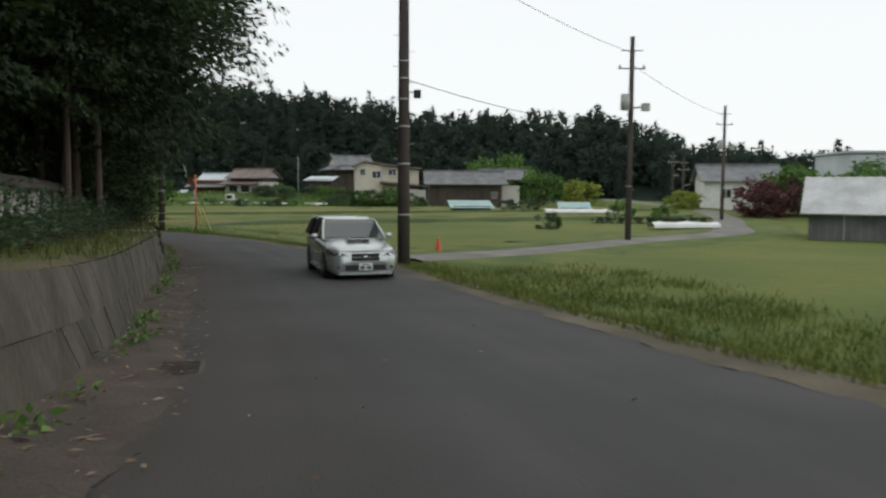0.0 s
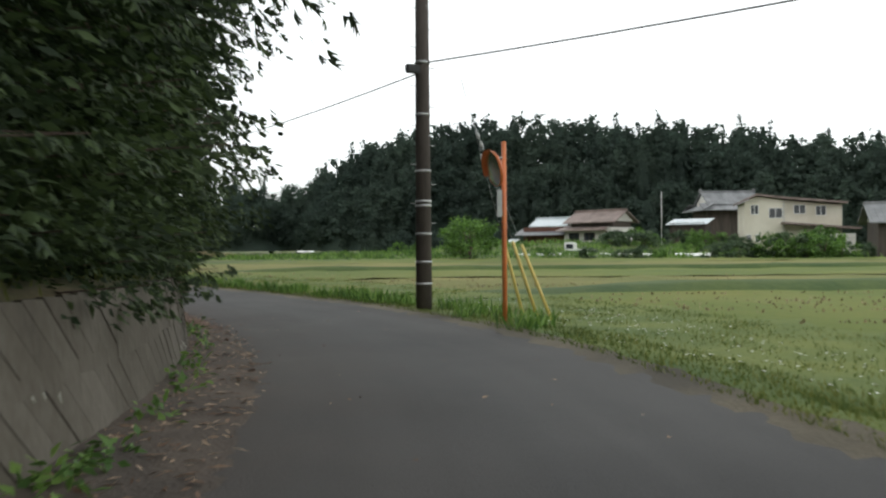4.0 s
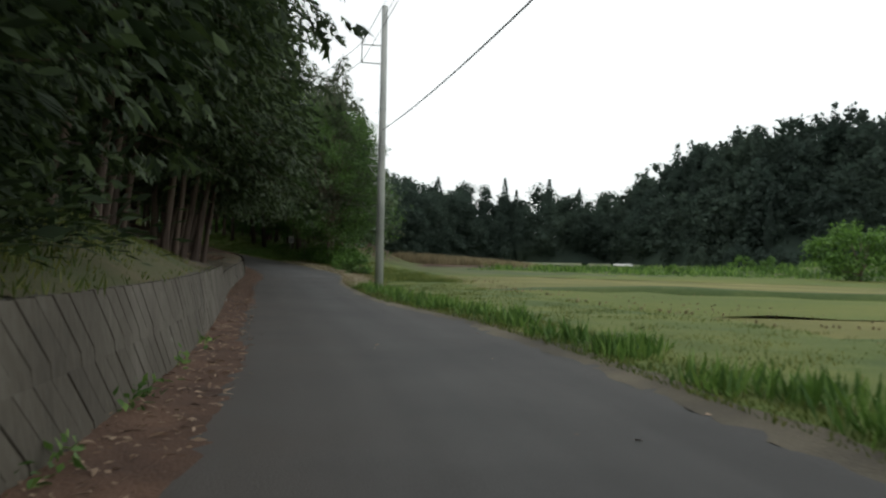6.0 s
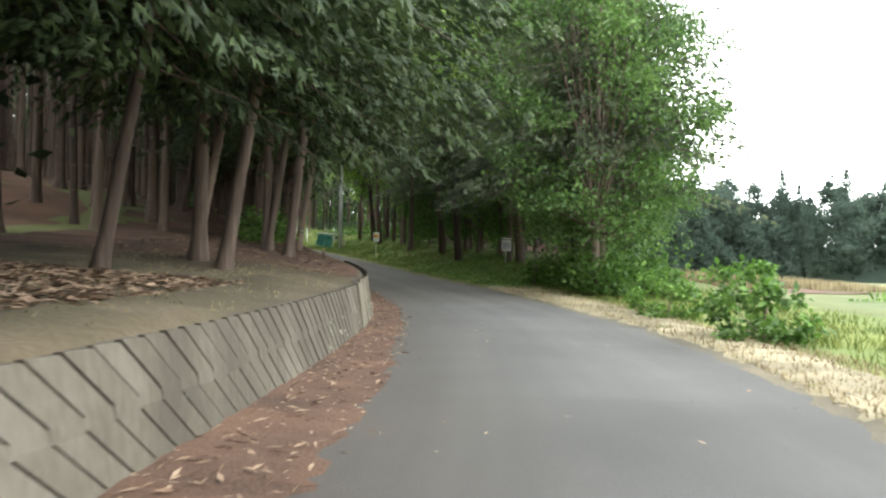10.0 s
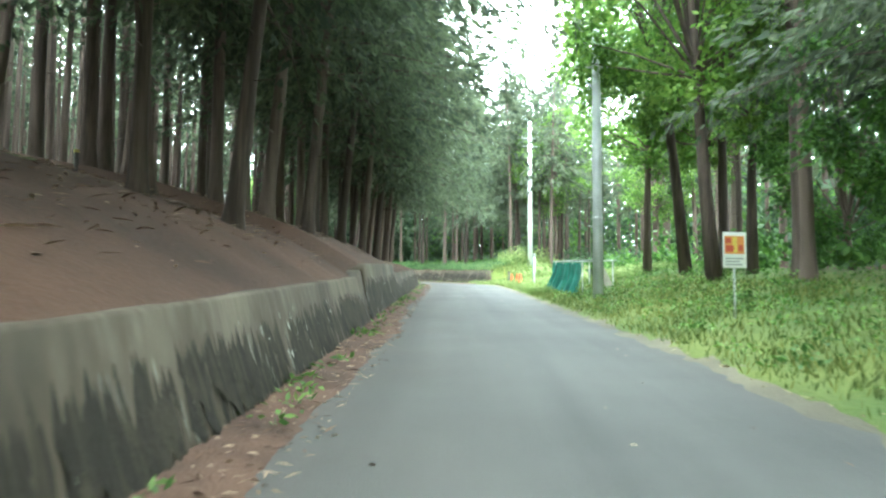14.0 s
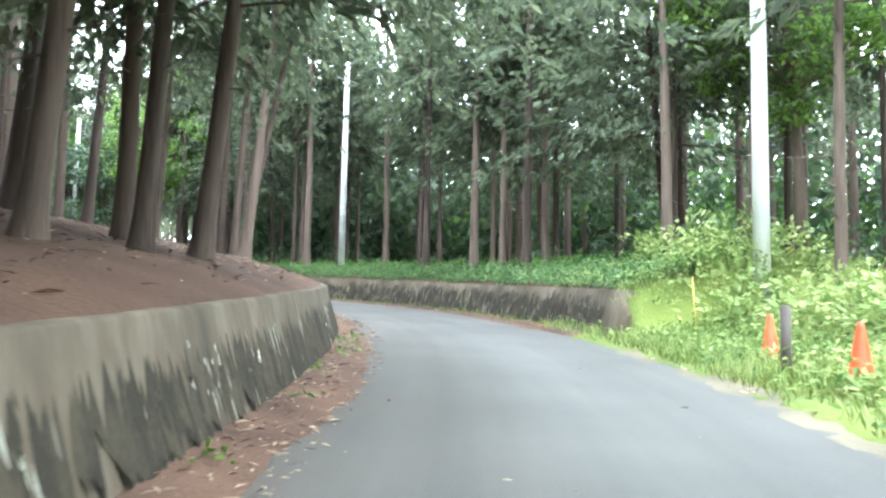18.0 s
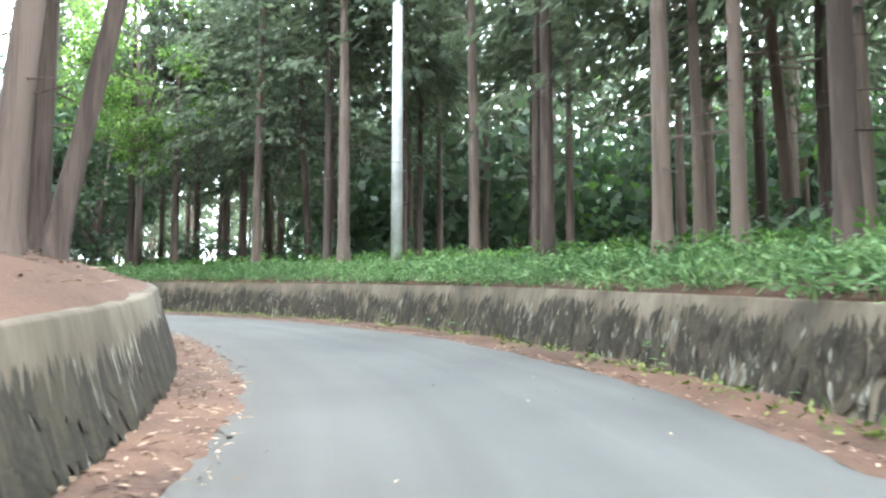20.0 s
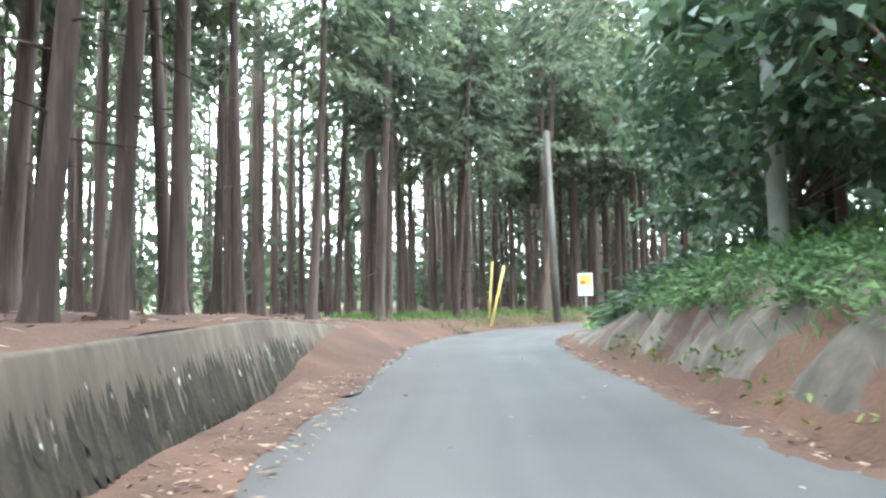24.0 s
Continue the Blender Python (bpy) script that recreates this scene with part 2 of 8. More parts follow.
# ---- the road's line ----
ROAD = [
    (2.08, -17.88, 0), (0, 0, 0), (-1.49, 7.82, -0.52), (-4.01, 15.97, -0.88), (-6.42, 23.48, -1.08),
    (-9.37, 30.89, -1.2), (-13.27, 37.7, -1.31), (-18.42, 43.21, -1.42), (-25.32, 48.04, -1.52), (-33.12, 52.54, -1.56),
    (-41.28, 57.1, -1.54), (-48.93, 61.55, -1.51), (-56.74, 66.1, -1.46), (-65.53, 70.28, -1.29), (-75.88, 73.34, -0.89),
    (-86.97, 75.59, -0.29), (-97.68, 77.27, 0.41), (-107.72, 78.55, 1.04), (-117.71, 79.96, 1.62), (-126.75, 81.14, 2.18),
    (-135.47, 82.12, 2.66), (-143.73, 82.08, 3.06), (-151.07, 80.77, 3.45), (-157, 78.06, 3.83), (-161.87, 74.16, 4.12),
    (-165.84, 69.08, 4.32), (-168.4, 64.67, 4.38), (-170.2, 62, 4.42), (-175.1, 54.6, 4.53), (-178.9, 50.4, 4.59),
    (-183, 48.3, 4.65), (-188.5, 48.2, 4.71), (-195, 50.2, 4.8), (-203, 54.5, 4.91),
]


def smooth_line(points, step=0.5):
    p = np.array(points)
    q = np.vstack([2 * p[0] - p[1], p, 2 * p[-1] - p[-2]])
    out = []
    for i in range(1, len(q) - 2):
        a, b, c, d = q[i - 1], q[i], q[i + 1], q[i + 2]
        for k in range(16):
            u = k / 16
            out.append(0.5 * (2 * b + (c - a) * u + (2 * a - 5 * b + 4 * c - d) * u * u + (3 * b - a - 3 * c + d) * u ** 3))
    out = np.array(out + [q[-2]])
    s = np.r_[0, np.cumsum(np.linalg.norm(np.diff(out[:, :2], axis=0), axis=1))]
    n = np.arange(0, s[-1], step)
    return np.stack([np.interp(n, s, out[:, k]) for k in range(3)], 1)


LINE = smooth_line(ROAD)
START = int(np.hypot(LINE[:, 0], LINE[:, 1]).argmin())
LS = (np.arange(len(LINE)) - START) * 0.5
DIRS = np.gradient(LINE[:, :2], axis=0)
DIRS /= np.linalg.norm(DIRS, axis=1, keepdims=True)


def keys(table):
    xs, ys = zip(*table)
    return lambda s: np.interp(s, xs, ys)


def heading(s):
    d = [np.interp(s, LS, DIRS[:, k]) for k in (0, 1)]
    return math.atan2(-d[0], d[1])


def at(s, l, h=0.0):
    """The place at s metres along the road, l metres to the right of its line, h metres over its surface."""
    s, l, h = np.broadcast_arrays(np.asarray(s, float), np.asarray(l, float), np.asarray(h, float))
    x, y, z = [np.interp(s, LS, LINE[:, k]) for k in range(3)]
    dx, dy = [np.interp(s, LS, DIRS[:, k]) for k in (0, 1)]
    n = np.hypot(dx, dy)
    return np.stack([x + dy / n * l, y - dx / n * l, z + h], -1)


def station(xy):
    """For places (n, 2): metres along the road and to its right, and the road's height there."""
    xy = np.asarray(xy, float).reshape(-1, 2)
    best, bi = np.full(len(xy), 1e18), np.zeros(len(xy), int)
    for i in range(0, len(LINE)):
        d = (xy[:, 0] - LINE[i, 0]) ** 2 + (xy[:, 1] - LINE[i, 1]) ** 2
        k = d < best
        best[k], bi[k] = d[k], i
    v = xy - LINE[bi, :2]
    along = (v * DIRS[bi]).sum(1)
    return LS[bi] + np.clip(along, -0.3, 0.3), v[:, 0] * DIRS[bi, 1] - v[:, 1] * DIRS[bi, 0], LINE[bi, 2]


FIELD_Z = -1.5
edge_right = keys([(-20, 4.0), (10, 4.2), (20, 4.4), (27, 4.4), (33, 3.2), (38, 2.9), (46, 3.05), (53, 3.4), (64, 3.5), (71, 2.6), (80, 2.6), (86, 2.9), (95, 3.8),
                   (113, 3.8), (119, 3.3), (133, 3.1), (170, 3.1), (186, 3.3), (196, 3.6), (205, 3.4), (211, 3.1), (218, 2.7), (224, 2.4), (245, 2.4)])
wall_height = keys([(-20, 1.0), (66, 1.0), (70.25, .97), (70.7, .68), (85, 0.76), (97.9, 0.85), (98.1, 0.92), (110, 1.0), (140.4, 0.95), (140.6, 1.22), (150.2, 1.22), (150.4, 0.95),
                    (205, 1.0), (219, 0.97), (226, 0.6), (232, 0.4), (238, 0.2), (250, 0.1)])
bank_rise = keys([(0, .15), (47, .2), (52, .7), (57, 1.45), (62, 1.6), (66, 1.1), (70.25, .6), (70.7, .88), (75, .45), (79, .3), (95, .35), (103, .6), (112, .75), (120, 1.4), (135, 1.75), (150, 1.5), (160, 1.0), (170, .85), (180, .9), (195, .9),
                  (208, .2), (250, .2)])
bank_slope = keys([(0, .04), (50, .04), (75, .03), (112, .05), (120, .16), (160, .16), (195, .12), (208, .02), (250, .0)])
right_wall = keys([(179.5, 0.0), (180.5, 1.05), (200, 1.03), (212, 1.07), (216, 1.3), (219, 1.4), (222, 1.2), (225, 0.7), (229, 0.15), (232, 0.0)])
CUT = 213.5


def terrain(s, l):
    """Height of the ground over the road's surface, away from the road itself."""
    s, l = np.asarray(s, float), np.asarray(l, float)
    z0 = np.interp(s, LS, LINE[:, 2])
    a = np.maximum(0, -l - 2.3)
    cut = np.clip((s - 226) / 2, 0, 1)
    cut = 1 - cut + cut * np.clip((-l - 1.5) / 2.2, 0, 1)
    left = wall_height(s) + bank_rise(s) * (1 - np.exp(-a / 2.0)) + bank_slope(s) * np.maximum(0, np.minimum(a, 40) - 2.5)
    left = left * cut
    gap = np.clip((s - 22.4) / 0.3, 0, 1) * np.clip((26.5 - s) / 0.3, 0, 1)
    left = left * (1 - gap) + gap * (left * np.clip((-l - 1.9) / 6.0, 0, 1) + 0.04)
    b = np.maximum(0, l - edge_right(s))
    drop = FIELD_Z - z0
    w = np.clip(b / 3.2, 0, 1)
    w = w * w * (3 - 2 * w)
    open_field = drop * w
    wood = 0.04 + np.interp(s, [110, 122, 160, 172, 180], [0.05, 0.2, 0.2, 0.08, 0.1]) * np.clip(b - 0.4, 0, 5.5) + 0.012 * np.clip(b - 5.5, 0, 60)
    up = np.where(b > 0.95, right_wall(s) + 0.7 * (1 - np.exp(-np.maximum(0, b - 0.95) / 1.3)) * np.clip(right_wall(s), 0, 1), 0.0)
    cut_up = right_wall(s) * np.clip((b - 0.3) / 1.1, 0, 1) ** 0.7 + 0.5 * (1 - np.exp(-np.maximum(0, b - 1.5) / 1.5)) * np.clip(right_wall(s), 0, 1)
    up = np.where(s > CUT, cut_up, up)
    k = np.clip((s - 96) / 14, 0, 1)
    far = np.clip((b - 8) / 10, 0, 1) * np.clip((132 - s) / 12, 0, 1)
    k = k * (1 - far)
    right = open_field * (1 - k) + np.maximum(wood, up) * k
    # the valley floor stays level up to the distant wood
    ss, ll = np.broadcast_arrays(s, l)
    p = at(ss.ravel(), ll.ravel(), 0).reshape(ss.shape + (3,))
    level = np.clip((radians(53) - np.arctan2(-(p[..., 0] + 43), p[..., 1] - 58)) / radians(6), 0, 1) * np.clip((b - 9) / 8, 0, 1)
    right = right * (1 - level) + drop * level
    return np.where(l < 0, left, right)


# ---- mesh helpers ----
def fast_mesh(name, verts, quads, material=None, smooth=False):
    me = bpy.data.meshes.new(name)
    verts, quads = np.asarray(verts, np.float32), np.asarray(quads, np.int32)
    me.vertices.add(len(verts))
    me.vertices.foreach_set("co", verts.ravel())
    n, k = quads.shape
    me.loops.add(n * k)
    me.loops.foreach_set("vertex_index", quads.ravel())
    me.polygons.add(n)
    me.polygons.foreach_set("loop_start", np.arange(0, n * k, k, dtype=np.int32))
    if smooth:
        me.polygons.foreach_set("use_smooth", np.ones(n, bool))
    me.update(calc_edges=True)
    if material:
        me.materials.append(material)
    return me


def bm_mesh(name, bm, material=None, smooth=False):
    me = bpy.data.meshes.new(name)
    bm.normal_update()
    bm.to_mesh(me)
    bm.free()
    if smooth:
        for p in me.polygons:
            p.use_smooth = True
    if material:
        me.materials.append(material)
    return me


def part(name, mesh, material, parent, label="", m=None):
    """One mesh object under a thing or a part; mesh is a bmesh or a mesh."""
    if isinstance(mesh, bmesh.types.BMesh):
        mesh = bm_mesh(name, mesh, material)
    elif material and not mesh.materials:
        mesh.materials.append(material)
    ob = new(name, mesh)
    ob.parent = parent
    if m is not None:
        ob.matrix_basis = m
    if label:
        tagged(ob, label)
    return ob


def thing(name, m, label, category, group="", kind=""):
    e = new(name)
    e.empty_display_size = 0.2
    e.matrix_basis = m
    return tagged(e, label, category, group, kind)


def place(s, l, h=0.0, turn=0.0):
    """A pose on the ground beside the road; its y axis points along the road."""
    p = at(s, l, h)
    return Matrix.Translation(p.tolist()) @ Matrix.Rotation(heading(s) + radians(turn), 4, "Z")


def box(bm, x0, x1, y0, y1, z0, z1, bevel=0.0):
    r = bmesh.ops.create_cube(bm, size=1.0)
    for v in r["verts"]:
        v.co = Vector((x0 + (v.co.x + 0.5) * (x1 - x0), y0 + (v.co.y + 0.5) * (y1 - y0), z0 + (v.co.z + 0.5) * (z1 - z0)))
    if bevel:
        es = {e for v in r["verts"] for e in v.link_edges}
        bmesh.ops.bevel(bm, geom=list(es), offset=bevel, segments=2, affect="EDGES")
    return bm


def boxed(*a, bevel=0.0):
    return box(bmesh.new(), *a, bevel=bevel)


def tube(points, radii, sides=10, cap=True):
    """A tube through points, as verts and quads."""
    pts = [Vector(p) for p in points]
    vs, fs = [], []
    for i, p in enumerate(pts):
        d = (pts[min(i + 1, len(pts) - 1)] - pts[max(i - 1, 0)]).normalized()
        u = d.orthogonal().normalized() if abs(d.z) < 0.9 else (Vector((1, 0, 0)) - d * d.x).normalized()
        w = d.cross(u)
        for k in range(sides):
            a = 2 * math.pi * k / sides
            vs.append(tuple(p + radii[i] * (math.cos(a) * u + math.sin(a) * w)))
    for i in range(len(pts) - 1):
        for k in range(sides):
            a, b = i * sides + k, i * sides + (k + 1) % sides
            fs.append((a, b, b + sides, a + sides))
    if cap:
        c = len(vs)
        vs.append(tuple(pts[-1]))
        top = (len(pts) - 1) * sides
        for k in range(0, sides, 2):
            fs.append((top + k, top + (k + 1) % sides, top + (k + 2) % sides, c))
        vs.append(tuple(pts[0]))
        for k in range(0, sides, 2):
            fs.append(((k + 2) % sides, (k + 1) % sides, k, c + 1))
    return vs, fs


def tubes(name, specs, material=None, smooth=True):
    vs, fs = [], []
    for sp in specs:
        v, f = tube(*sp)
        fs += [tuple(i + len(vs) for i in q) for q in f]
        vs += v
    return fast_mesh(name, vs, fs, material, smooth)


def rod(bm, a, b, r, sides=8):
    """A straight round bar in a bmesh."""
    v, f = tube([a, b], [r, r], sides)
    vv = [bm.verts.new(p) for p in v]
    for q in f:
        bm.faces.new([vv[i] for i in q])
    return bm


def kites(c, d, n, length, width):
    """Leaf-shaped quads: centres of their stems, directions, normals, lengths and widths."""
    d = d / np.linalg.norm(d, axis=1, keepdims=True)
    w = np.cross(d, n)
    w /= np.linalg.norm(w, axis=1, keepdims=True) + 1e-9
    n2 = np.cross(w, d)
    L, W = np.asarray(length)[..., None], np.asarray(width)[..., None]
    a = c
    b = c + d * L * 0.45 + w * W * 0.5 + n2 * W * 0.12
    t = c + d * L - n2 * W * 0.1
    e = c + d * L * 0.45 - w * W * 0.5 + n2 * W * 0.12
    v = np.stack([a, b, t, e], 1).reshape(-1, 3)
    q = np.arange(len(c) * 4).reshape(-1, 4)
    return v, q


def strip(name, s0, s1, ds, ls, hs, material, wobble=0.0, seed=1):
    """A sheet along the road. ls and hs: functions of s and of the row number."""
    ss = np.linspace(s0, s1, max(2, int(round((s1 - s0) / ds)) + 1))
    rows = len(ls(s0))
    L = np.array([ls(s) for s in ss])
    Hh = np.array([hs(s, L[i]) for i, s in enumerate(ss)])
    v = at(ss[:, None], L, Hh)
    if wobble:
        r = np.random.RandomState(seed)
        v[..., 2] += r.normal(0, wobble, v.shape[:2])
    n = len(ss)
    i, j = np.meshgrid(np.arange(n - 1), np.arange(rows - 1), indexing="ij")
    a = i * rows + j
    q = np.stack([a, a + 1, a + rows + 1, a + rows], -1).reshape(-1, 4)
    me = fast_mesh(name, v.reshape(-1, 3), q, material, True)
    lane = np.stack([L, np.repeat(ss[:, None], rows, 1)], -1).reshape(-1, 2)
    me.uv_layers.new(name="lane").data.foreach_set("uv", lane[q.ravel()].astype(np.float32).ravel())
    return new(name, me)

# ---- ground, road, walls ----
def build_ground():
    gx = np.r_[-3000, -1500, -800, -500, np.arange(-330, 131, 3.0), 300, 600, 1200, 3000]
    gy = np.r_[-3000, -1500, -600, -200, np.arange(-60, 331, 3.0), 500, 900, 1600, 3000]
    X, Y = np.meshgrid(gx, gy, indexing="ij")
    xy = np.stack([X.ravel(), Y.ravel()], 1)
    s, l, z0 = station(xy)
    h = terrain(s, l)
    lo, hi = -7.0, edge_right(s) + 6.0
    near = (l > lo) & (l < hi)
    h = np.where(near, np.minimum(h, 0) - 0.5, h - 0.02)
    z = z0 + h
    far = np.clip((np.abs(l) - 45) / 40, 0, 1)
    z = z * (1 - far) + (FIELD_Z - 0.3) * far * (l > 0) + np.where(l > 0, 0, 1) * far * (z0 + 3.0)
    n, m = len(gx), len(gy)
    i, j = np.meshgrid(np.arange(n - 1), np.arange(m - 1), indexing="ij")
    a = i * m + j
    q = np.stack([a, a + m, a + m + 1, a + 1], -1).reshape(-1, 4)
    tagged(new("ground", fast_mesh("ground", np.stack([X.ravel(), Y.ravel(), z], 1), q, GROUND, True)),
           "grassy valley floor and dark forest ground reaching the hills", "ground", kind="structure")


build_ground()

S_END = LS[-1] - 1
r0 = np.random.RandomState(3)
edge_wave = keys([(s, v * 0.35 + 0.02 * math.sin(s * 0.9) + 0.012 * math.sin(s * 2.3 + 1) + 0.01 * math.sin(s * 4.7)) for s, v in zip(np.arange(-20, 260, 0.25), r0.normal(0, 0.022, 1120))])
BLEND = [asphalt("asphalt_change", (0.036 + 0.0044 * k, 0.035 + 0.0046 * k, 0.034 + 0.0048 * k), (0.062 + 0.0056 * k, 0.06 + 0.006 * k, 0.058 + 0.0062 * k), 0.6 - 0.05 * k) for k in (1, 2, 3, 4)]
for s0, s1, m in ((-17, 86, ASPHALT), (86, 91, BLEND[0]), (91, 96, BLEND[1]), (96, 101, BLEND[2]), (101, 106, BLEND[3]), (106, S_END, ASPHALT_PALE)):
    tagged(strip("road", s0, s1, 0.5, lambda s: np.r_[-2.05, np.linspace(-1.4, edge_right(s) + 0.25, 10)],
                 lambda s, l: -0.006 * np.abs(l - 1), m),
           "worn grey asphalt country lane without markings", "road", kind="structure")
litter_edge = keys([(s, 0.4 * v + 0.1 * math.sin(s * 0.37) + 0.05 * math.sin(s * 1.1) + 0.03 * math.sin(s * 3.1)) for s, v in zip(np.arange(-20, 260, 0.2), r0.normal(0, 0.035, 1400))])
for s0, s1, m, lab in ((-17, 47, DIRT, "dark dirt and dead leaves along the foot of the wall"), (47, S_END, LITTER, "reddish-brown fallen cedar needles along the foot of the wall")):
    tagged(strip("litter_strip", s0, s1, 0.2, lambda s: np.array([-2.1, -1.85, -1.6, -1.42, float(np.interp(s, [0, 120, 160, 192, 199, 204, 211], [-1.12, -1.12, -1.27, -1.2, -1.02, -1.04, -1.27])) + litter_edge(s)]),
                 lambda s, l: np.array([0.09, 0.06, 0.035, 0.02, -0.014]), m, 0.008), lab, "leaf litter", kind="structure")
tagged(strip("litter_strip", 183, S_END, 0.2, lambda s: edge_right(s) + np.array([-0.2 + litter_edge(s), 0.1, 0.4, 0.75]),
             lambda s, l: np.array([-0.016, 0.02, 0.04, 0.07]), LITTER, 0.008), "reddish-brown needles and pale weeds below the old wall", "leaf litter", kind="structure")
foot = keys([(-20, -1.9), (40, -1.95), (52, -1.75), (63, -1.7), (75, -1.85), (90, -1.95), (100, -1.8), (115, -1.75), (160, -1.8), (175, -1.85), (192, -1.82), (198, -1.64), (204, -1.66), (211, -1.95), (218, -2.3), (245, -2.6)])
for s0, s1, m, lab in ((-17, 22.6, BANK_GRASS, "grassy bank above the retaining wall"), (26.3, 53, BANK_GRASS, "grassy bank under the cypresses"), (53, 64, BANK_GRASS, "grassy mound above the wall"), (64, 99, BANK_DRY, "dry brown bank with leaf litter"),
                       (99, S_END, SOIL, "bank of brown cedar needles under the trees")):
    tagged(strip("bank", s0, s1, 0.6, lambda s: np.r_[foot(s) - 0.3, foot(s) - 0.42, -3, -3.5, -4, -4.7, -5.5, -6.5, -8, -10],
                 lambda s, l: terrain(s, l) + np.r_[-0.03, 0.02, 0.02, 0, 0, 0, 0, 0, 0, 0], m, 0.02), lab, "bank", kind="structure")
tagged(strip("field_path", 22.3, 26.6, 0.3, lambda s: np.r_[-1.3, -1.9, -2.3, -3, -4, -5, -6.5, -8, -10], lambda s, l: np.where(l > -2, 0.0, terrain(24.5, l)) - 0.03, DIRT, 0.02),
       "short earth ramp climbing through the gap in the wall", "path", kind="structure")


for s0, s1, m, lab in ((-17, 100, VERGE, "green grass verge falling to the fields"), (100, 181, VERGE, "weedy green verge at the wood's edge"), (181, S_END, SOIL, "brown earth and needles behind the old wall")):
    tagged(strip("verge", s0, s1, 0.75, lambda s: edge_right(s) + np.r_[-0.05, 0.12, 0.4, 0.7, 0.94, 0.97, 1.3, 2, 3, 4.5, 7, 9],
                 lambda s, l: terrain(s, l) + np.r_[-0.06, 0.0, 0.02, 0.0, 0.0, 0, 0, 0, 0, 0, 0, -0.12], m, 0.02), lab, "verge", kind="structure")
tagged(strip("dusty_edge", -17, 178, 0.25, lambda s: edge_right(s) + np.array([-0.28 + 2 * edge_wave(s), -0.05, 0.25 + 2 * edge_wave(s + 7)]),
             lambda s, l: np.array([-0.017, 0.0, 0.03]), mat("dusty_gravel", (0.058, 0.05, 0.036), (0.16, 0.135, 0.09), 0.5, 0.95, fine=30, bump=0.6), 0.008),
       "pale dusty gravel and dead grass along the asphalt edge", "road edge", kind="structure")
tagged(strip("dry_shoulder", 79, 113, 0.25, lambda s: edge_right(s) + np.array([-0.12 + 2 * edge_wave(s), 0.1, 0.6, 1.1, 1.5]) * float(np.interp(s, [79, 84, 108, 113], [0.2, 1, 1.1, 0.3])) + np.array([0, 0, 0, 0, 6 * litter_edge(s + 3) * 0.4]),
             lambda s, l: terrain(s, l) + np.array([-0.03, 0.035, 0.05, 0.045, -0.01]), mat("straw_and_grit", (0.13, 0.11, 0.07), (0.34, 0.29, 0.19), 0.9, 0.95, c=(0.22, 0.19, 0.12), fine=22, bump=0.8), 0.012),
       "pale shoulder of grit and dead straw beside the bend", "road edge", kind="structure")


def wall_core(name, s0, s1, ds, front, material, label, top=wall_height, side=-1, thick=0.3):
    """A leaning retaining wall with a face, a top and two ends. front: lateral place of its foot."""
    ss = np.r_[np.arange(s0, s1, ds), s1]
    vs = []
    for s in ss:
        f, h = front(s), float(top(s))
        prof = [(f, -0.3), (f, 0.0), (f + side * 0.13, h * 0.5), (f + side * 0.24, h - 0.03), (f + side * 0.27, h), (f + side * (0.27 + thick), h), (f + side * (0.3 + thick), -0.3)]
        vs.append([at(s, l, z) for l, z in prof])
    k = len(vs[0])
    v = np.array(vs).reshape(-1, 3)
    q = []
    for i in range(len(ss) - 1):
        for j in range(k - 1):
            a = i * k + j
            q.append((a, a + 1, a + k + 1, a + k) if side > 0 else (a, a + k, a + k + 1, a + 1))
    me = fast_mesh(name, v, q, material)
    bm = bmesh.new()
    bm.from_mesh(me)
    bm.verts.ensure_lookup_table()
    for base in (0, (len(ss) - 1) * k):
        bm.faces.new([bm.verts[base + j] for j in range(k)])
    bmesh.ops.recalc_face_normals(bm, faces=bm.faces)
    bm.to_mesh(me)
    bm.free()
    return tagged(new(name, me), label, "retaining wall", kind="structure")


WALL_BLOCK_A = wall_core("wall_west_a", -17, 22.6, 0.5, lambda s: foot(s) - 0.056, MOSSY_SHADE_CONCRETE, "brownish concrete block retaining wall with slanting joints")
WALL_BLOCK_B = wall_core("wall_west_b", 26.4, 98, 0.5, lambda s: foot(s) - 0.056, MOSSY_SHADE_CONCRETE, "grey concrete block retaining wall with slanting joints under overhanging branches")
WALL_BLOCK_D = wall_core("wall_west_d", 98, 112.5, 0.5, lambda s: foot(s) - 0.056, MOSSY_SHADE_CONCRETE, "pale lichened concrete retaining wall with slanting joints")
wall_core("wall_west_g", 112.5, 140.5, 0.5, foot, STAINED, "old concrete retaining wall with dark vertical stains and white lichen")
wall_core("wall_west_e", 140.5, 150.3, 0.5, lambda s: foot(s) + 0.03, STAINED, "taller length of stained concrete retaining wall")
wall_core("wall_west_f", 150.3, 226, 0.5, foot, STAINED, "brown-stained concrete retaining wall with lichen spots")
tagged(strip("earth_bank", 218, S_END, 0.5, lambda s: np.r_[-1.2, -1.5, -1.8, -2.1, -2.4, -2.7, -3.1],
             lambda s, l: np.clip((-l - 1.3) / 1.5, 0, 1) * float(wall_height(s)) * np.interp(s, [218, 226], [0.0, 1.06]) + np.where(l < -2.3, 0.03, -0.01), SOIL, 0.03), "low sloping bank of brown earth and roots", "bank", kind="structure")
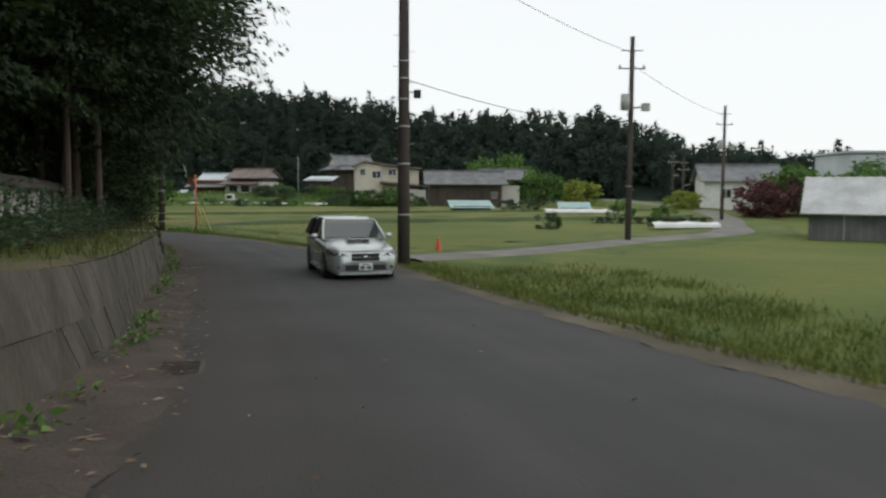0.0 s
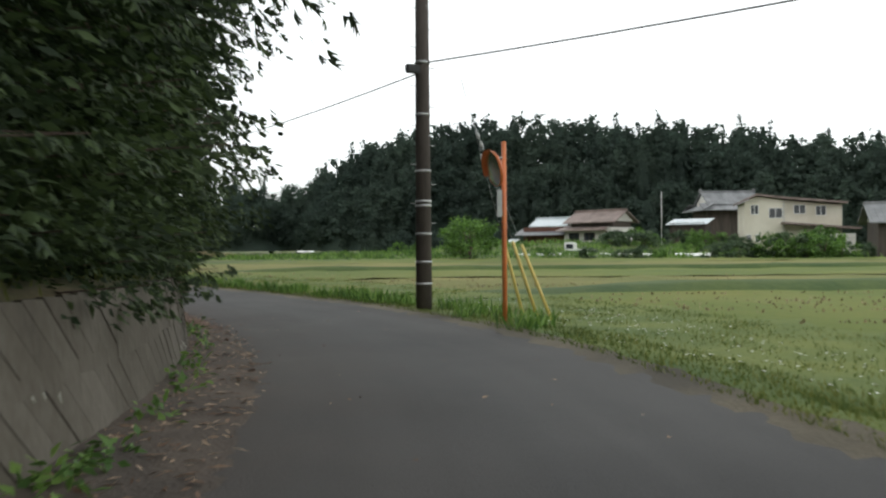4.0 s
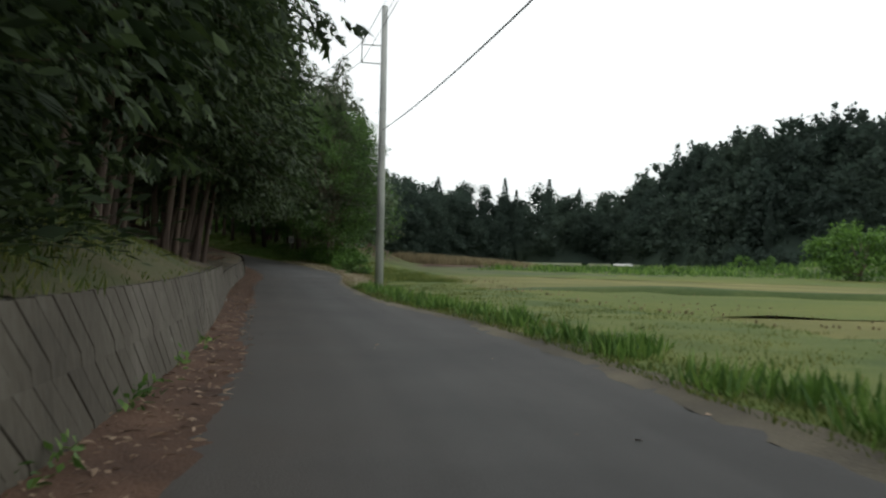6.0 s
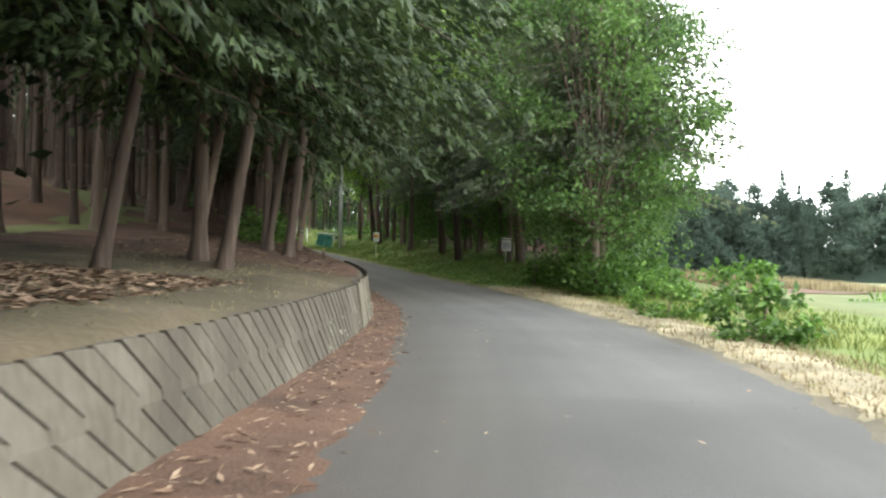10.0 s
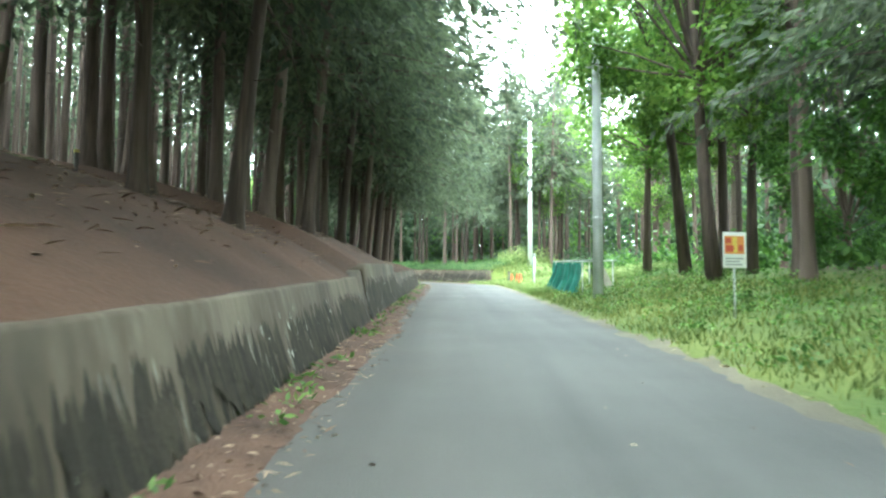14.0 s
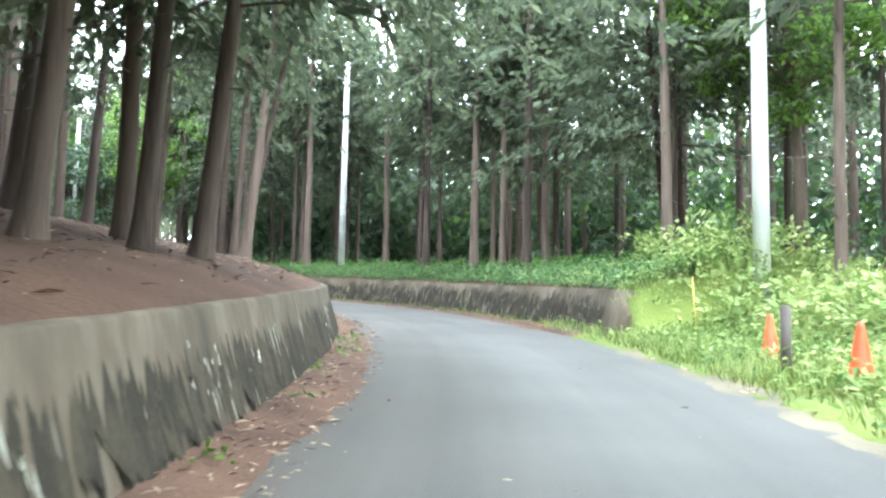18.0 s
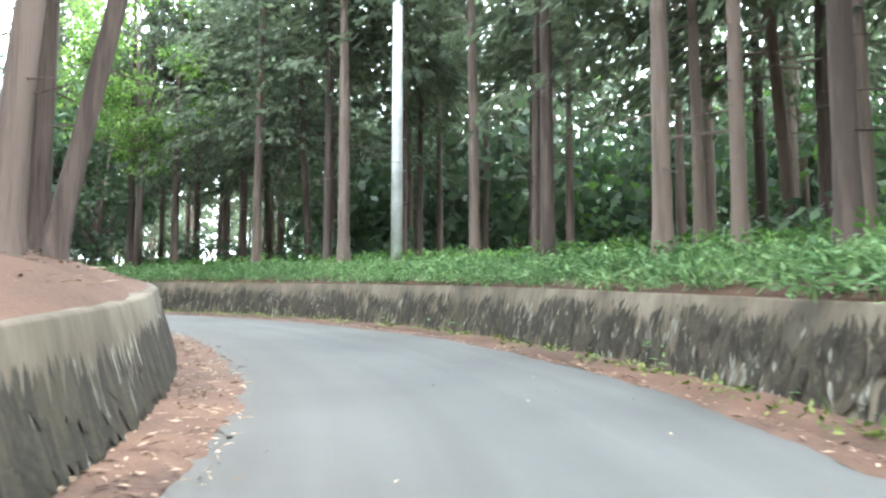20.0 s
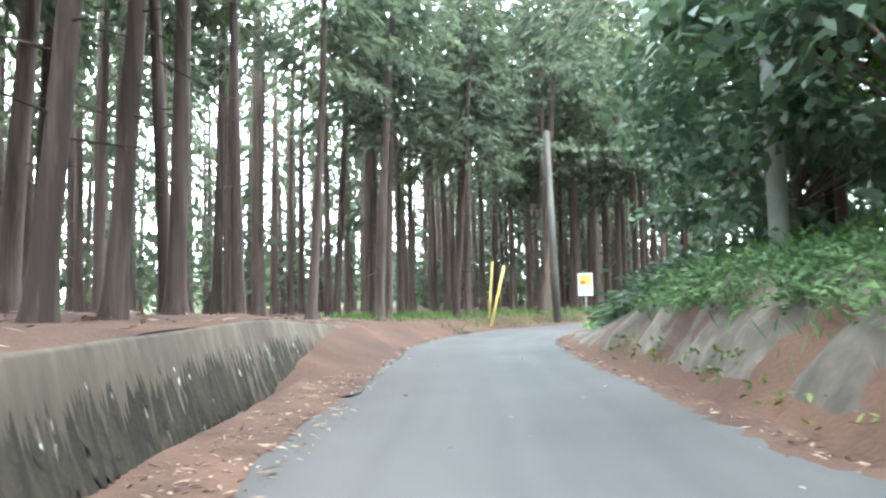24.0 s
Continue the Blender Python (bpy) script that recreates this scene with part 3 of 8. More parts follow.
for s0, s1, l0, l1 in ((-16, 250, -9.6, -45), (130, 250, 11.5, 45)):
    tagged(strip("forest_floor", s0, s1, 3, lambda s: np.linspace(l0, l1, 12) + (0 if l0 < 0 else edge_right(s) - 3),
                 lambda s, l: terrain(s, l) + np.where(np.arange(12) == 0, -0.15, 0.04), SOIL, 0.05), "dark forest floor of fallen needles between the trunks", "forest floor", kind="structure")
wall_core("wall_east", 180, 214.2, 0.5, lambda s: edge_right(s) + 0.62, STAINED, "old dark retaining wall streaked with lichen, plants hanging over it",
          top=right_wall, side=1)

CUT_EARTH = mat("cut_earth_face", (0.045, 0.036, 0.026), (0.17, 0.145, 0.11), 1.3, 0.95, c=(0.09, 0.074, 0.055), fine=7, bump=0.9, stretch=(1, 1, 0.45))


def cut_bank():
    """A lumpy face of bare earth and soft rock after the old wall's end."""
    ss, bs = np.arange(213.9, 231, 0.16), np.r_[0.22, np.linspace(0.3, 1.9, 17), 2.3]
    S, B = np.meshgrid(ss, bs, indexing="ij")
    L = edge_right(S) + B
    h = terrain(np.maximum(S, CUT + 0.01), L)
    lump = np.array([[noise.noise((a * 0.9, b * 0.9, 3.1)) + 0.45 * noise.noise((a * 2.6, b * 1.6, 7.7)) + 0.25 * noise.noise((a * 6, b * 5, 1.7)) for b in bs] for a in ss])
    k = np.clip((B - 0.25) / 0.3, 0, 1) * np.clip(right_wall(S), 0, 1)
    v = at(S, L - 0.16 * lump * k, h + 0.04 + 0.09 * lump * k - np.where(B < 0.25, 0.08, 0) - np.where(B > 2.2, 0.15, 0))
    n, m = S.shape
    i, j = np.meshgrid(np.arange(n - 1), np.arange(m - 1), indexing="ij")
    a = i * m + j
    tagged(new("cut_bank", fast_mesh("cut_bank", v.reshape(-1, 3), np.stack([a, a + 1, a + m + 1, a + m], -1).reshape(-1, 4), CUT_EARTH, True)),
           "bare lumpy earth bank cut back beside the bend", "bank", kind="structure")


cut_bank()


# ---- trees ----
def feathers(c, d, n, size, width, fan):
    """Feathery sprays of narrow three-cornered blades: a tip and pairs along a stem."""
    d = d / np.linalg.norm(d, axis=1, keepdims=True)
    w = np.cross(d, n)
    w /= np.linalg.norm(w, axis=1, keepdims=True)
    up = np.cross(w, d)
    out = []
    for j in range(fan):
        pair = (j - 1) // 2
        off = 0.0 if j == 0 else 0.1 + 0.62 * pair / max(1, fan // 2)
        side = 0.0 if j == 0 else (1.0 if j % 2 else -1.0)
        ln = (1.0 if j == 0 else 0.62 - 0.34 * off) * size
        e = d * math.cos(0.72 * side) + w * math.sin(0.72 * side) - up * 0.12 * abs(side)
        a = c + d * (off * size)[:, None]
        k = np.cross(e, up)
        k /= np.linalg.norm(k, axis=1, keepdims=True) + 1e-9
        m = a + e * (ln * 0.35)[:, None]
        out += [a, m + k * width * 0.5, a + e * ln[:, None], a, a + e * ln[:, None], m - k * width * 0.5] if j == 0 else [a + k * width * 0.35, a + e * ln[:, None], a + d * width * 0.9 - k * width * 0.35]
    v = np.stack(out, 1).reshape(-1, 3)
    return v, np.arange(len(v)).reshape(-1, 3)


def sprays(c, d, rng, length, width, fan=1):
    """Leaves at c pointing along d; fan: narrow blades in each spray."""
    n = rng.normal(0, 1, c.shape)
    n[:, 2] += 1.2
    if fan > 1:
        return feathers(c, d, n, length * rng.uniform(0.6, 1.3, len(c)), width, fan)
    return kites(c, d, n, length * rng.uniform(0.6, 1.3, len(c)), width * rng.uniform(0.7, 1.3, len(c)))


def conifer_meshes(seed, height, base, radius, branches, per, spray=(0.45, 0.15), droop=0.45, r=0.17, lean=0.0, stubs=10, material=None, fan=1, roof=0, roof_spray=(0.42, 0.17), tuck=0.0):
    """Trunk and crown of a conifer. tuck: how far the lowest boughs draw in."""
    rng = np.random.RandomState(seed)
    bend = rng.normal(0, 0.05, 2) + lean
    spine = [(bend[0] * z * z / height * 0.5, bend[1] * z * z / height * 0.5, z) for z in (-0.5, 0.0, 0.22, 0.6, 1.3, *np.linspace(2.6, height, 7))]
    rad = [r * 2.0, r * 1.75, r * 1.4, r * 1.16, r * 1.04] + [r * (1 - 0.86 * k / 6) for k in range(7)]
    specs = [(spine, rad, 9)]
    cs, ds = [], []
    for i in range(branches):
        u = (i + rng.uniform()) / branches
        z = base + (height - base) * u
        L = radius * (1 - u ** 1.4) * rng.uniform(0.6, 1.15) + 0.35
        L *= 1 - tuck * max(0.0, 1 - z / 3.2)
        az = rng.uniform(0, 2 * math.pi)
        o = np.array([np.interp(z, [p[2] for p in spine], [p[0] for p in spine]), np.interp(z, [p[2] for p in spine], [p[1] for p in spine]), z])
        out = np.array([math.cos(az), math.sin(az), 0])
        if i % 2 == 0 and L > 1:
            pts = [tuple(o + out * L * q + np.array([0, 0, 0.12 * L * q - droop * L * q * q])) for q in (0, 0.45, 0.9)]
            specs.append((pts, [0.03, 0.02, 0.008], 4, False))
        k = max(4, int(per * L / radius))
        q = rng.uniform(0.15, 1.0, k) ** 0.8
        side = np.array([-out[1], out[0], 0])
        sp = rng.normal(0, 0.14, k) * L * (1.1 - 0.5 * q)
        c = o + out * (L * q)[:, None] + side * sp[:, None]
        c[:, 2] += 0.12 * L * q - droop * L * q * q - np.abs(sp) * 0.3 + rng.normal(0, 0.06, k)
        d = out * rng.uniform(0.3, 1.0, k)[:, None] + side * (np.sign(sp) * rng.uniform(0, 0.9, k))[:, None]
        d[:, 2] -= rng.uniform(0.2, 1.1, k)
        cs.append(c)
        ds.append(d)
    for i in range(stubs):
        z, az, L = rng.uniform(1.5, base), rng.uniform(0, 6.28), rng.uniform(0.3, 1.3)
        o = Vector((np.interp(z, [p[2] for p in spine], [p[0] for p in spine]), np.interp(z, [p[2] for p in spine], [p[1] for p in spine]), z))
        specs.append(([tuple(o), tuple(o + Vector((math.cos(az) * L, math.sin(az) * L, rng.uniform(-0.3, 0.2) * L)))], [0.018, 0.005], 3, False))
    trunk = tubes("trunk", specs, BARK)
    c, d = np.concatenate(cs), np.concatenate(ds)
    if fan > 1:
        # broad sprays fill the inside, narrow feathery ones make the outside
        axis = np.hypot(c[:, 0], c[:, 1]) / (radius * (1 - np.clip((c[:, 2] - base) / (height - base), 0, 0.98) ** 1.4) + 0.35)
        inner = (axis < 0.5)
        ci = np.concatenate([c[inner], c[inner] + rng.normal(0, 0.14, c[inner].shape)])
        v0, q0 = sprays(ci, np.concatenate([d[inner], d[inner] + rng.normal(0, 0.5, d[inner].shape)]), rng, spray[0] * 1.1, spray[0] * 0.36)
        q0 = np.concatenate([q0[:, (0, 1, 2)], q0[:, (0, 2, 3)]])
        v1, q1 = sprays(c[~inner], d[~inner], rng, spray[0], spray[1], fan)
        v, q = np.concatenate([v0, v1]), np.concatenate([q0, q1 + len(v0)])
    else:
        v, q = sprays(c, d, rng, spray[0], spray[1], fan)
    if roof:
        # the close canopy high up
        k = roof
        a, rr, z = rng.uniform(0, 6.283, k), radius * np.sqrt(rng.uniform(0, 1, k)), base + (height - base) * (0.1 + 0.82 * rng.uniform(0, 1, k) ** 1.4)
        rr *= 0.92 * (1 - ((z - base) / (height - base)) ** 1.4) + 0.05
        rr *= 1 - tuck * np.maximum(0, 1 - z / 3.2)
        c2 = np.stack([np.cos(a) * rr, np.sin(a) * rr, z], 1)
        d2 = np.stack([np.cos(a), np.sin(a), rng.normal(-0.3, 0.3, k)], 1)
        v2, q2 = sprays(c2, d2, rng, roof_spray[0], roof_spray[1])
        q2 = np.concatenate([q2[:, (0, 1, 2)], q2[:, (0, 2, 3)]]) if q.shape[1] == 3 else q2
        v, q = np.concatenate([v, v2]), np.concatenate([q, q2 + len(v)])
    return trunk, fast_mesh("crown", v, q, material or CEDAR_SHADED)


def broadleaf_meshes(seed, height, radius, clumps, leaves, leaf=(0.26, 0.16), material=None, bark=None, low=0.3, r=0.14, flat=0.8):
    rng = np.random.RandomState(seed)
    fork = height * (low + 0.08)
    top = Vector((rng.normal(0, 0.3), rng.normal(0, 0.3), height * 0.8))
    specs = [([(0, 0, -0.5), (0.03, 0, fork * 0.5), (0.1, 0.05, fork), tuple(top)], [r * 1.4, r, r * 0.8, r * 0.15], 8)]
    cs, ds = [], []
    for i in range(clumps):
        a, u = rng.uniform(0, 6.283), rng.uniform(-1, 1)
        rr = rng.uniform(0.55, 1.0) ** 0.5
        w = math.sqrt(1 - u * u)
        zc = height * (1 + low) / 2 + u * rr * height * (1 - low) / 2
        c0 = np.array([math.cos(a) * w * radius * rr, math.sin(a) * w * radius * rr, zc])
        if i % 3 == 0:
            specs.append(([(0.08, 0.03, fork + 0.3 * (zc - fork) * 0.3), tuple(c0 * 0.55 + np.array([0, 0, zc * 0.4 - 0.2])), tuple(c0)], [r * 0.35, r * 0.2, 0.01], 4, False))
        size = radius * rng.uniform(0.2, 0.36)
        p = rng.normal(0, 1, (leaves, 3))
        p /= np.linalg.norm(p, axis=1, keepdims=True)
        p *= rng.uniform(0.3, 1.0, (leaves, 1))
        c = c0 + p * size * np.array([1, 1, flat * 0.7])
        d = p * 0.7 + rng.normal(0, 0.6, p.shape)
        d[:, 2] -= 0.25
        cs.append(c)
        ds.append(d)
    trunk = tubes("trunk", specs, bark or BARK)
    v, q = sprays(np.concatenate(cs), np.concatenate(ds), rng, leaf[0], leaf[1])
    return trunk, fast_mesh("crown", v, q, material or LEAF)


def plant_tree(name, meshes, m, label, category="tree", group=""):
    e = thing(name, m, label, category, group)
    part("trunk", meshes[0], None, e)
    part("crown", meshes[1], None, e)
    return e


def spot(xy, sink=0.05):
    s, l, z = station([xy])
    return float(z[0] + terrain(s, l)[0] - sink)


def scatter(seed, count, gap, region, taken=()):
    """Places (x, y) spread with a least distance over what region(s, l) allows."""
    rng = np.random.RandomState(seed)
    cand = rng.uniform((-250, -25), (40, 135), (count * 40, 2))
    s, l, z = station(cand)
    g = gap(s, l)
    ok = region(s, l)
    out, cell = list(taken), {}
    for p in out:
        cell.setdefault((int(p[0] // 6), int(p[1] // 6)), []).append(p)
    made = []
    for p, k, d in zip(cand, ok, g):
        if not k or len(made) >= count:
            continue
        cx, cy = int(p[0] // 6), int(p[1] // 6)
        near = [o for a in (-1, 0, 1) for b in (-1, 0, 1) for o in cell.get((cx + a, cy + b), ())]
        if all((o[0] - p[0]) ** 2 + (o[1] - p[1]) ** 2 > d * d for o in near):
            cell.setdefault((cx, cy), []).append(p)
            made.append(p)
    return made


# wood conifers mostly carry the haze-paled needles, those by the fields the shaded ones
TALL = [conifer_meshes(20 + k, 16 + k, 6.0 + k * 0.8, 2.4, 54, 27, (0.5, 0.065), r=0.115 + 0.015 * k, material=CEDAR_HAZY, stubs=16, roof=420, fan=5, roof_spray=(0.46, 0.18)) for k in range(4)]
MID = [conifer_meshes(35 + k, 15 + k, 4.0 + k, 2.6, 60, 60, (0.5, 0.17), r=0.17 + 0.03 * k, material=CEDAR_SHADED, stubs=6) for k in range(2)]
BACK = [conifer_meshes(30 + k, 15.5 + k, 5.2 + 1.2 * k, 2.8, 32, 26, (0.62, 0.2), r=0.15 + 0.02 * k, material=CEDAR_HAZY, stubs=3) for k in range(3)]
BARE = [conifer_meshes(36 + k, 19 + k, 11, 2.0, 18, 12, (0.55, 0.17), r=0.14 + 0.03 * k, material=CEDAR_HAZY, stubs=12) for k in range(2)]
BARE_THIN = [conifer_meshes(38, 12, 6, 1.6, 24, 14, (0.5, 0.15), r=0.07, material=CEDAR_SHADED, stubs=8)]
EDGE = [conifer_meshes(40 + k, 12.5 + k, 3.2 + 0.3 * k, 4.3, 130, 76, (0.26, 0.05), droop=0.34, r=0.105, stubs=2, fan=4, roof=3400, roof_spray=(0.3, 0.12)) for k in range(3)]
SPREAD = [conifer_meshes(45 + k, 15 + k, 3.7 + 0.3 * k, 5.4, 130, 76, (0.3, 0.058), droop=0.3, r=0.13, stubs=6, fan=4, roof=3400, roof_spray=(0.34, 0.14), material=CEDAR_HAZY) for k in range(2)]
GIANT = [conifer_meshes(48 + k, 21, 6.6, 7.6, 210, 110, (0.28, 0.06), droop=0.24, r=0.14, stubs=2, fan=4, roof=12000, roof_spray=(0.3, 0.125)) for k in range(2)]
GIANT_WOOD = [conifer_meshes(148 + k, 20, 5.6, 7.2, 150, 72, (0.3, 0.065), droop=0.26, r=0.14, stubs=6, fan=4, roof=3600, roof_spray=(0.34, 0.14), material=CEDAR_HAZY) for k in range(2)]
HEDGE = [conifer_meshes(50 + k, 10.5 + k, 0.1, 4.7, 230, 105, (0.19, 0.048), droop=0.03, r=0.15, stubs=0, fan=4, roof=7000, roof_spray=(0.2, 0.085), tuck=0.4) for k in range(2)]
BROAD = [broadleaf_meshes(60 + k, 9.5 + 1.5 * k, 3.0 + 0.4 * k, 120, 190, (0.15, 0.085), low=0.08, material=LEAF_MID) for k in range(3)]
BROAD_HIGH = [broadleaf_meshes(70 + k, 12 + 1.5 * k, 3.2, 80, 150, (0.2, 0.11), low=0.3, r=0.14, material=LIME) for k in range(2)]
BROAD_LOW = [broadleaf_meshes(64 + k, 7.5 + k, 2.3, 80, 140, (0.18, 0.095), low=0.05, r=0.09) for k in range(2)]
EVERGREEN = [broadleaf_meshes(80 + k, 7 + k, 2.6, 60, 90, (0.24, 0.13), low=0.05, r=0.1, material=LEAF_DARK) for k in range(2)]

trng = np.random.RandomState(11)


def tree_pose(xy, scale=(0.88, 1.12), sink=0.05, lean=0.0):
    """lean: degrees towards the road."""
    st, lt, z = station([xy])
    axis = at(st[0] + 0.5, 0)[:2] - at(st[0] - 0.5, 0)[:2]
    tilt = Matrix.Rotation(radians(lean) * (1 if lt[0] < 0 else -1), 4, Vector((axis[0], axis[1], 0)))
    return Matrix.Translation((xy[0], xy[1], spot(xy, sink))) @ tilt @ Matrix.Rotation(trng.uniform(0, 6.283), 4, "Z") @ Matrix.Scale(trng.uniform(*scale), 4)


def put_tree(name, kinds, xy, label, category="tree", scale=(0.88, 1.12), group="", sink=0.05, lean=0.0):
    return plant_tree(name, kinds[trng.randint(len(kinds))], tree_pose(xy, scale, sink, lean), label, category, group)


def joined_trees(name, kinds, spots, label, scale=(0.85, 1.2)):
    """Many trees too far off to tell apart: one mesh of trunks and one of crowns."""
    top = tagged(new(name), label, "woods", kind="stuff")
    poses = [(trng.randint(len(kinds)), np.array(tree_pose(p, scale))) for p in spots]
    for k, nm in ((0, "trunks"), (1, "crowns")):
        vs, fs, n = [], [], 0
        for kind, m in poses:
            me = kinds[kind][k]
            v = np.empty(len(me.vertices) * 3, np.float32)
            me.vertices.foreach_get("co", v)
            f = np.empty(len(me.loops), np.int32)
            me.loops.foreach_get("vertex_index", f)
            v = v.reshape(-1, 3) @ m[:3, :3].T + m[:3, 3]
            vs.append(v)
            fs.append(f.reshape(-1, 4) + n)
            n += len(v)
        part(nm, fast_mesh(nm, np.concatenate(vs), np.concatenate(fs), kinds[0][k].materials[0], k == 0), None, top)


# trees along the wall by the fields, their branches over the road
right_edge = [at(s, l)[:2] for s, l in ((109.5, 6.9), (113.5, 7.6))]
edge_spots = [at(s, l)[:2] for s, l in ((57.5, -6.6), (61, -5.6), (64.2, -5.0), (66.5, -4.6), (68.9, -4.9), (69.9, -4.9), (71.7, -4.9), (74.4, -4.0), (78.4, -3.85), (78.9, -3.5), (80.6, -3.55), (82.3, -3.4), (84.6, -4.9), (87.6, -5.6), (90.4, -5.4),
                                         (94.0, -5.2), (97.2, -4.35), (98.4, -5.2), (103.8, -3.95), (105.9, -4.6), (110.5, -3.7))]
over_road = [at(s, l)[:2] for s, l in ((44, -5.0), (47.5, -4.7), (51.5, -4.8), (55.5, -5.2), (49.5, -7.0), (54, -7.6))] + [at(s, l)[:2] for s, l in ((33, -5.6), (41, -5.4), (45, -5.0), (49, -5.4), (53, -6.2), (17, -8.0), (23, -8.4), (9, -8.4), (2, -8.0), (122.8, -5.2), (126.4, -5.6), (130.2, -4.8), (30, -4.7), (27.4, -5.0))]
for p in edge_spots:
    put_tree("cedar_tree", EDGE, p, "cedar with drooping dark green branches leaning over the wall", group="cedars along the wall", lean=trng.uniform(5, 10))
for p in right_edge:
    put_tree("cedar_tree", SPREAD, p, "cedar with long branches reaching over the lane", group="cedars along the wall", scale=(0.95, 1.05))
for p in over_road:
    put_tree("cedar_tree", EDGE, p, "cedar with drooping dark green branches at the wood's edge", group="cedars along the wall", lean=trng.uniform(0, 4))
for s, l in ((33, -4.5), (36.2, -4.4), (39, -4.5)):
    put_tree("cedar_tree", EDGE, at(s, l)[:2], "cedar with drooping dark green branches leaning over the wall", group="cedars along the wall", scale=(0.78, 0.84), lean=5)
for s, l in ((75.3, -3.75), (76.2, -3.9), (80.95, -3.3), (91.5, -6.4)):
    put_tree("cedar_tree", BARE_THIN, at(s, l)[:2], "slim bare cedar trunk beside larger ones", group="cedars along the wall", lean=trng.uniform(4, 8))
for s, l in ((50.5, -4.7), (53.5, -5.0), (25.5, -9.5), (31.5, -5.8), (35, -5.7), (38.2, -5.6), (41.5, -5.4), (44.8, -5.2), (48, -5.3), (51, -5.6), (54.5, -6.2), (36, -9), (42, -9), (48.5, -9), (55, -10)):
    put_tree("cypress_tree", HEDGE, at(s, l)[:2], "dense dark cypress hanging over the retaining wall", group="cypresses over the wall", scale=(0.98, 1.1), lean=9 if 46 < s < 56 else 0)
for s, l in ((35.5, -3.7), (38, -3.5), (40.3, -3.6), (42.8, -3.4), (45, -3.5), (47.5, -3.4), (50, -3.6), (52.5, -4.0)):
    put_tree("cypress_tree", HEDGE, at(s, l)[:2], "low dark cypress whose sprays hang over the wall's top", group="cypresses over the wall", scale=(0.5, 0.6), sink=0.55)
for s, l, k in ((29.5, -5.8, 1.0), (34.5, -5.8, 1.05), (40, -6.2, 1.0), (46.5, -6.3, 0.95), (53, -6.4, 1.0), (22, -9.5, 1.1), (83.5, -5.6, 0.9), (90.5, -5.6, 0.9), (98, -5.0, 0.9), (106, -4.6, 0.95), (27.9, -4.6, 0.85), (27.4, -3.9, 0.7), (25.2, -4.6, 0.72), (14, -7.6, 0.9), (20, -7.4, 0.95), (8, -8.6, 0.95)):
    put_tree("cedar_tree", GIANT, at(s, l)[:2], "large cedar spreading drooping branches over the lane", scale=(k, k), group="cedars along the wall")
for s, l, k in ((113, -4.9, 1.0), (118.5, -4.8, 1.05), (124, -4.9, 1.05), (132, -5.6, 0.95), (141.5, -5.4, 0.95), (148, -5.4, 0.95), (154, -5.0, 1.0), (160, -5.2, 0.95), (240, -5.6, 1.15), (243.5, -11, 1.2), (224, 7.4, 0.9), (121, 8.4, 0.95), (116.6, -5.6, 0.95)):
    put_tree("cedar_tree", GIANT_WOOD, at(s, l)[:2], "large cedar spreading its branches high over the lane", scale=(k, k), group="cedars along the wall")
for s, l, k in ((129, -5.3, 1.0), (137, -5.4, 1.0), (165, -5.2, 1.1), (171, -5.2, 1.1), (176.5, -5.0, 1.05), (117, 9.0, 0.95), (124, 8.4, 1.0), (130.5, 8.8, 1.0), (137, 9.4, 0.95)):
    put_tree("cedar_tree", SPREAD, at(s, l)[:2], "cedar with long branches reaching over the lane", scale=(k, k), group="cedars along the wall")
for s, l, k in ((113.6, -5.2, 1.0), (117.6, -3.9, 1.0), (137, -3.8, 1.0), (143.5, -3.7, 1.0), (149.5, -3.7, 1.0), (155.5, -3.7, 1.0), (161.5, -3.7, 1.0), (168.5, -3.7, 1.0), (175.5, -3.6, 1.0), (207.5, 9.0, 1.05), (212.5, 12.5, 1.1), (187, 9.5, 1.05), (194, 11, 1.1)):
    put_tree("cedar_tree", SPREAD, at(s, l)[:2], "cedar whose boughs close over the lane", scale=(k, k), group="cedars along the wall", lean=5)
for s, l, a in ((192.9, -3.35, 11), (190.6, -3.6, 5)):
    put_tree("cedar_tree", TALL, at(s, l)[:2], "tall straight cedar with a bare reddish-brown trunk", scale=(.95, 1.05), group="plantation cedars", lean=a)
known_left = [at(s, l)[:2] for s, l in ((109.1, -4.6), (115.8, -3.8), (118.6, -3.9), (121, -3.7), (125.5, -5), (142.1, -4.4), (143.7, -5.4), (147.1, -4.3), (148.9, -4.5), (162, -4.9), (163.7, -4.6), (165.3, -4.4), (167.5, -4.2), (169.5, -4.4), (171.9, -4.3), (174.2, -4.0),
                                        (178.1, -4.2), (192, -3.7), (194.3, -3.6), (215.4, -3.8), (216.8, -3.7), (219.3, -3.9), (231.6, -3.8), (235.3, -3.9))]
for k, p in enumerate(known_left):
    put_tree("cedar_tree", TALL[:1] if k < 5 else TALL, p, "tall straight cedar with a bare reddish-brown trunk", group="plantation cedars", lean=trng.uniform(0, 6))
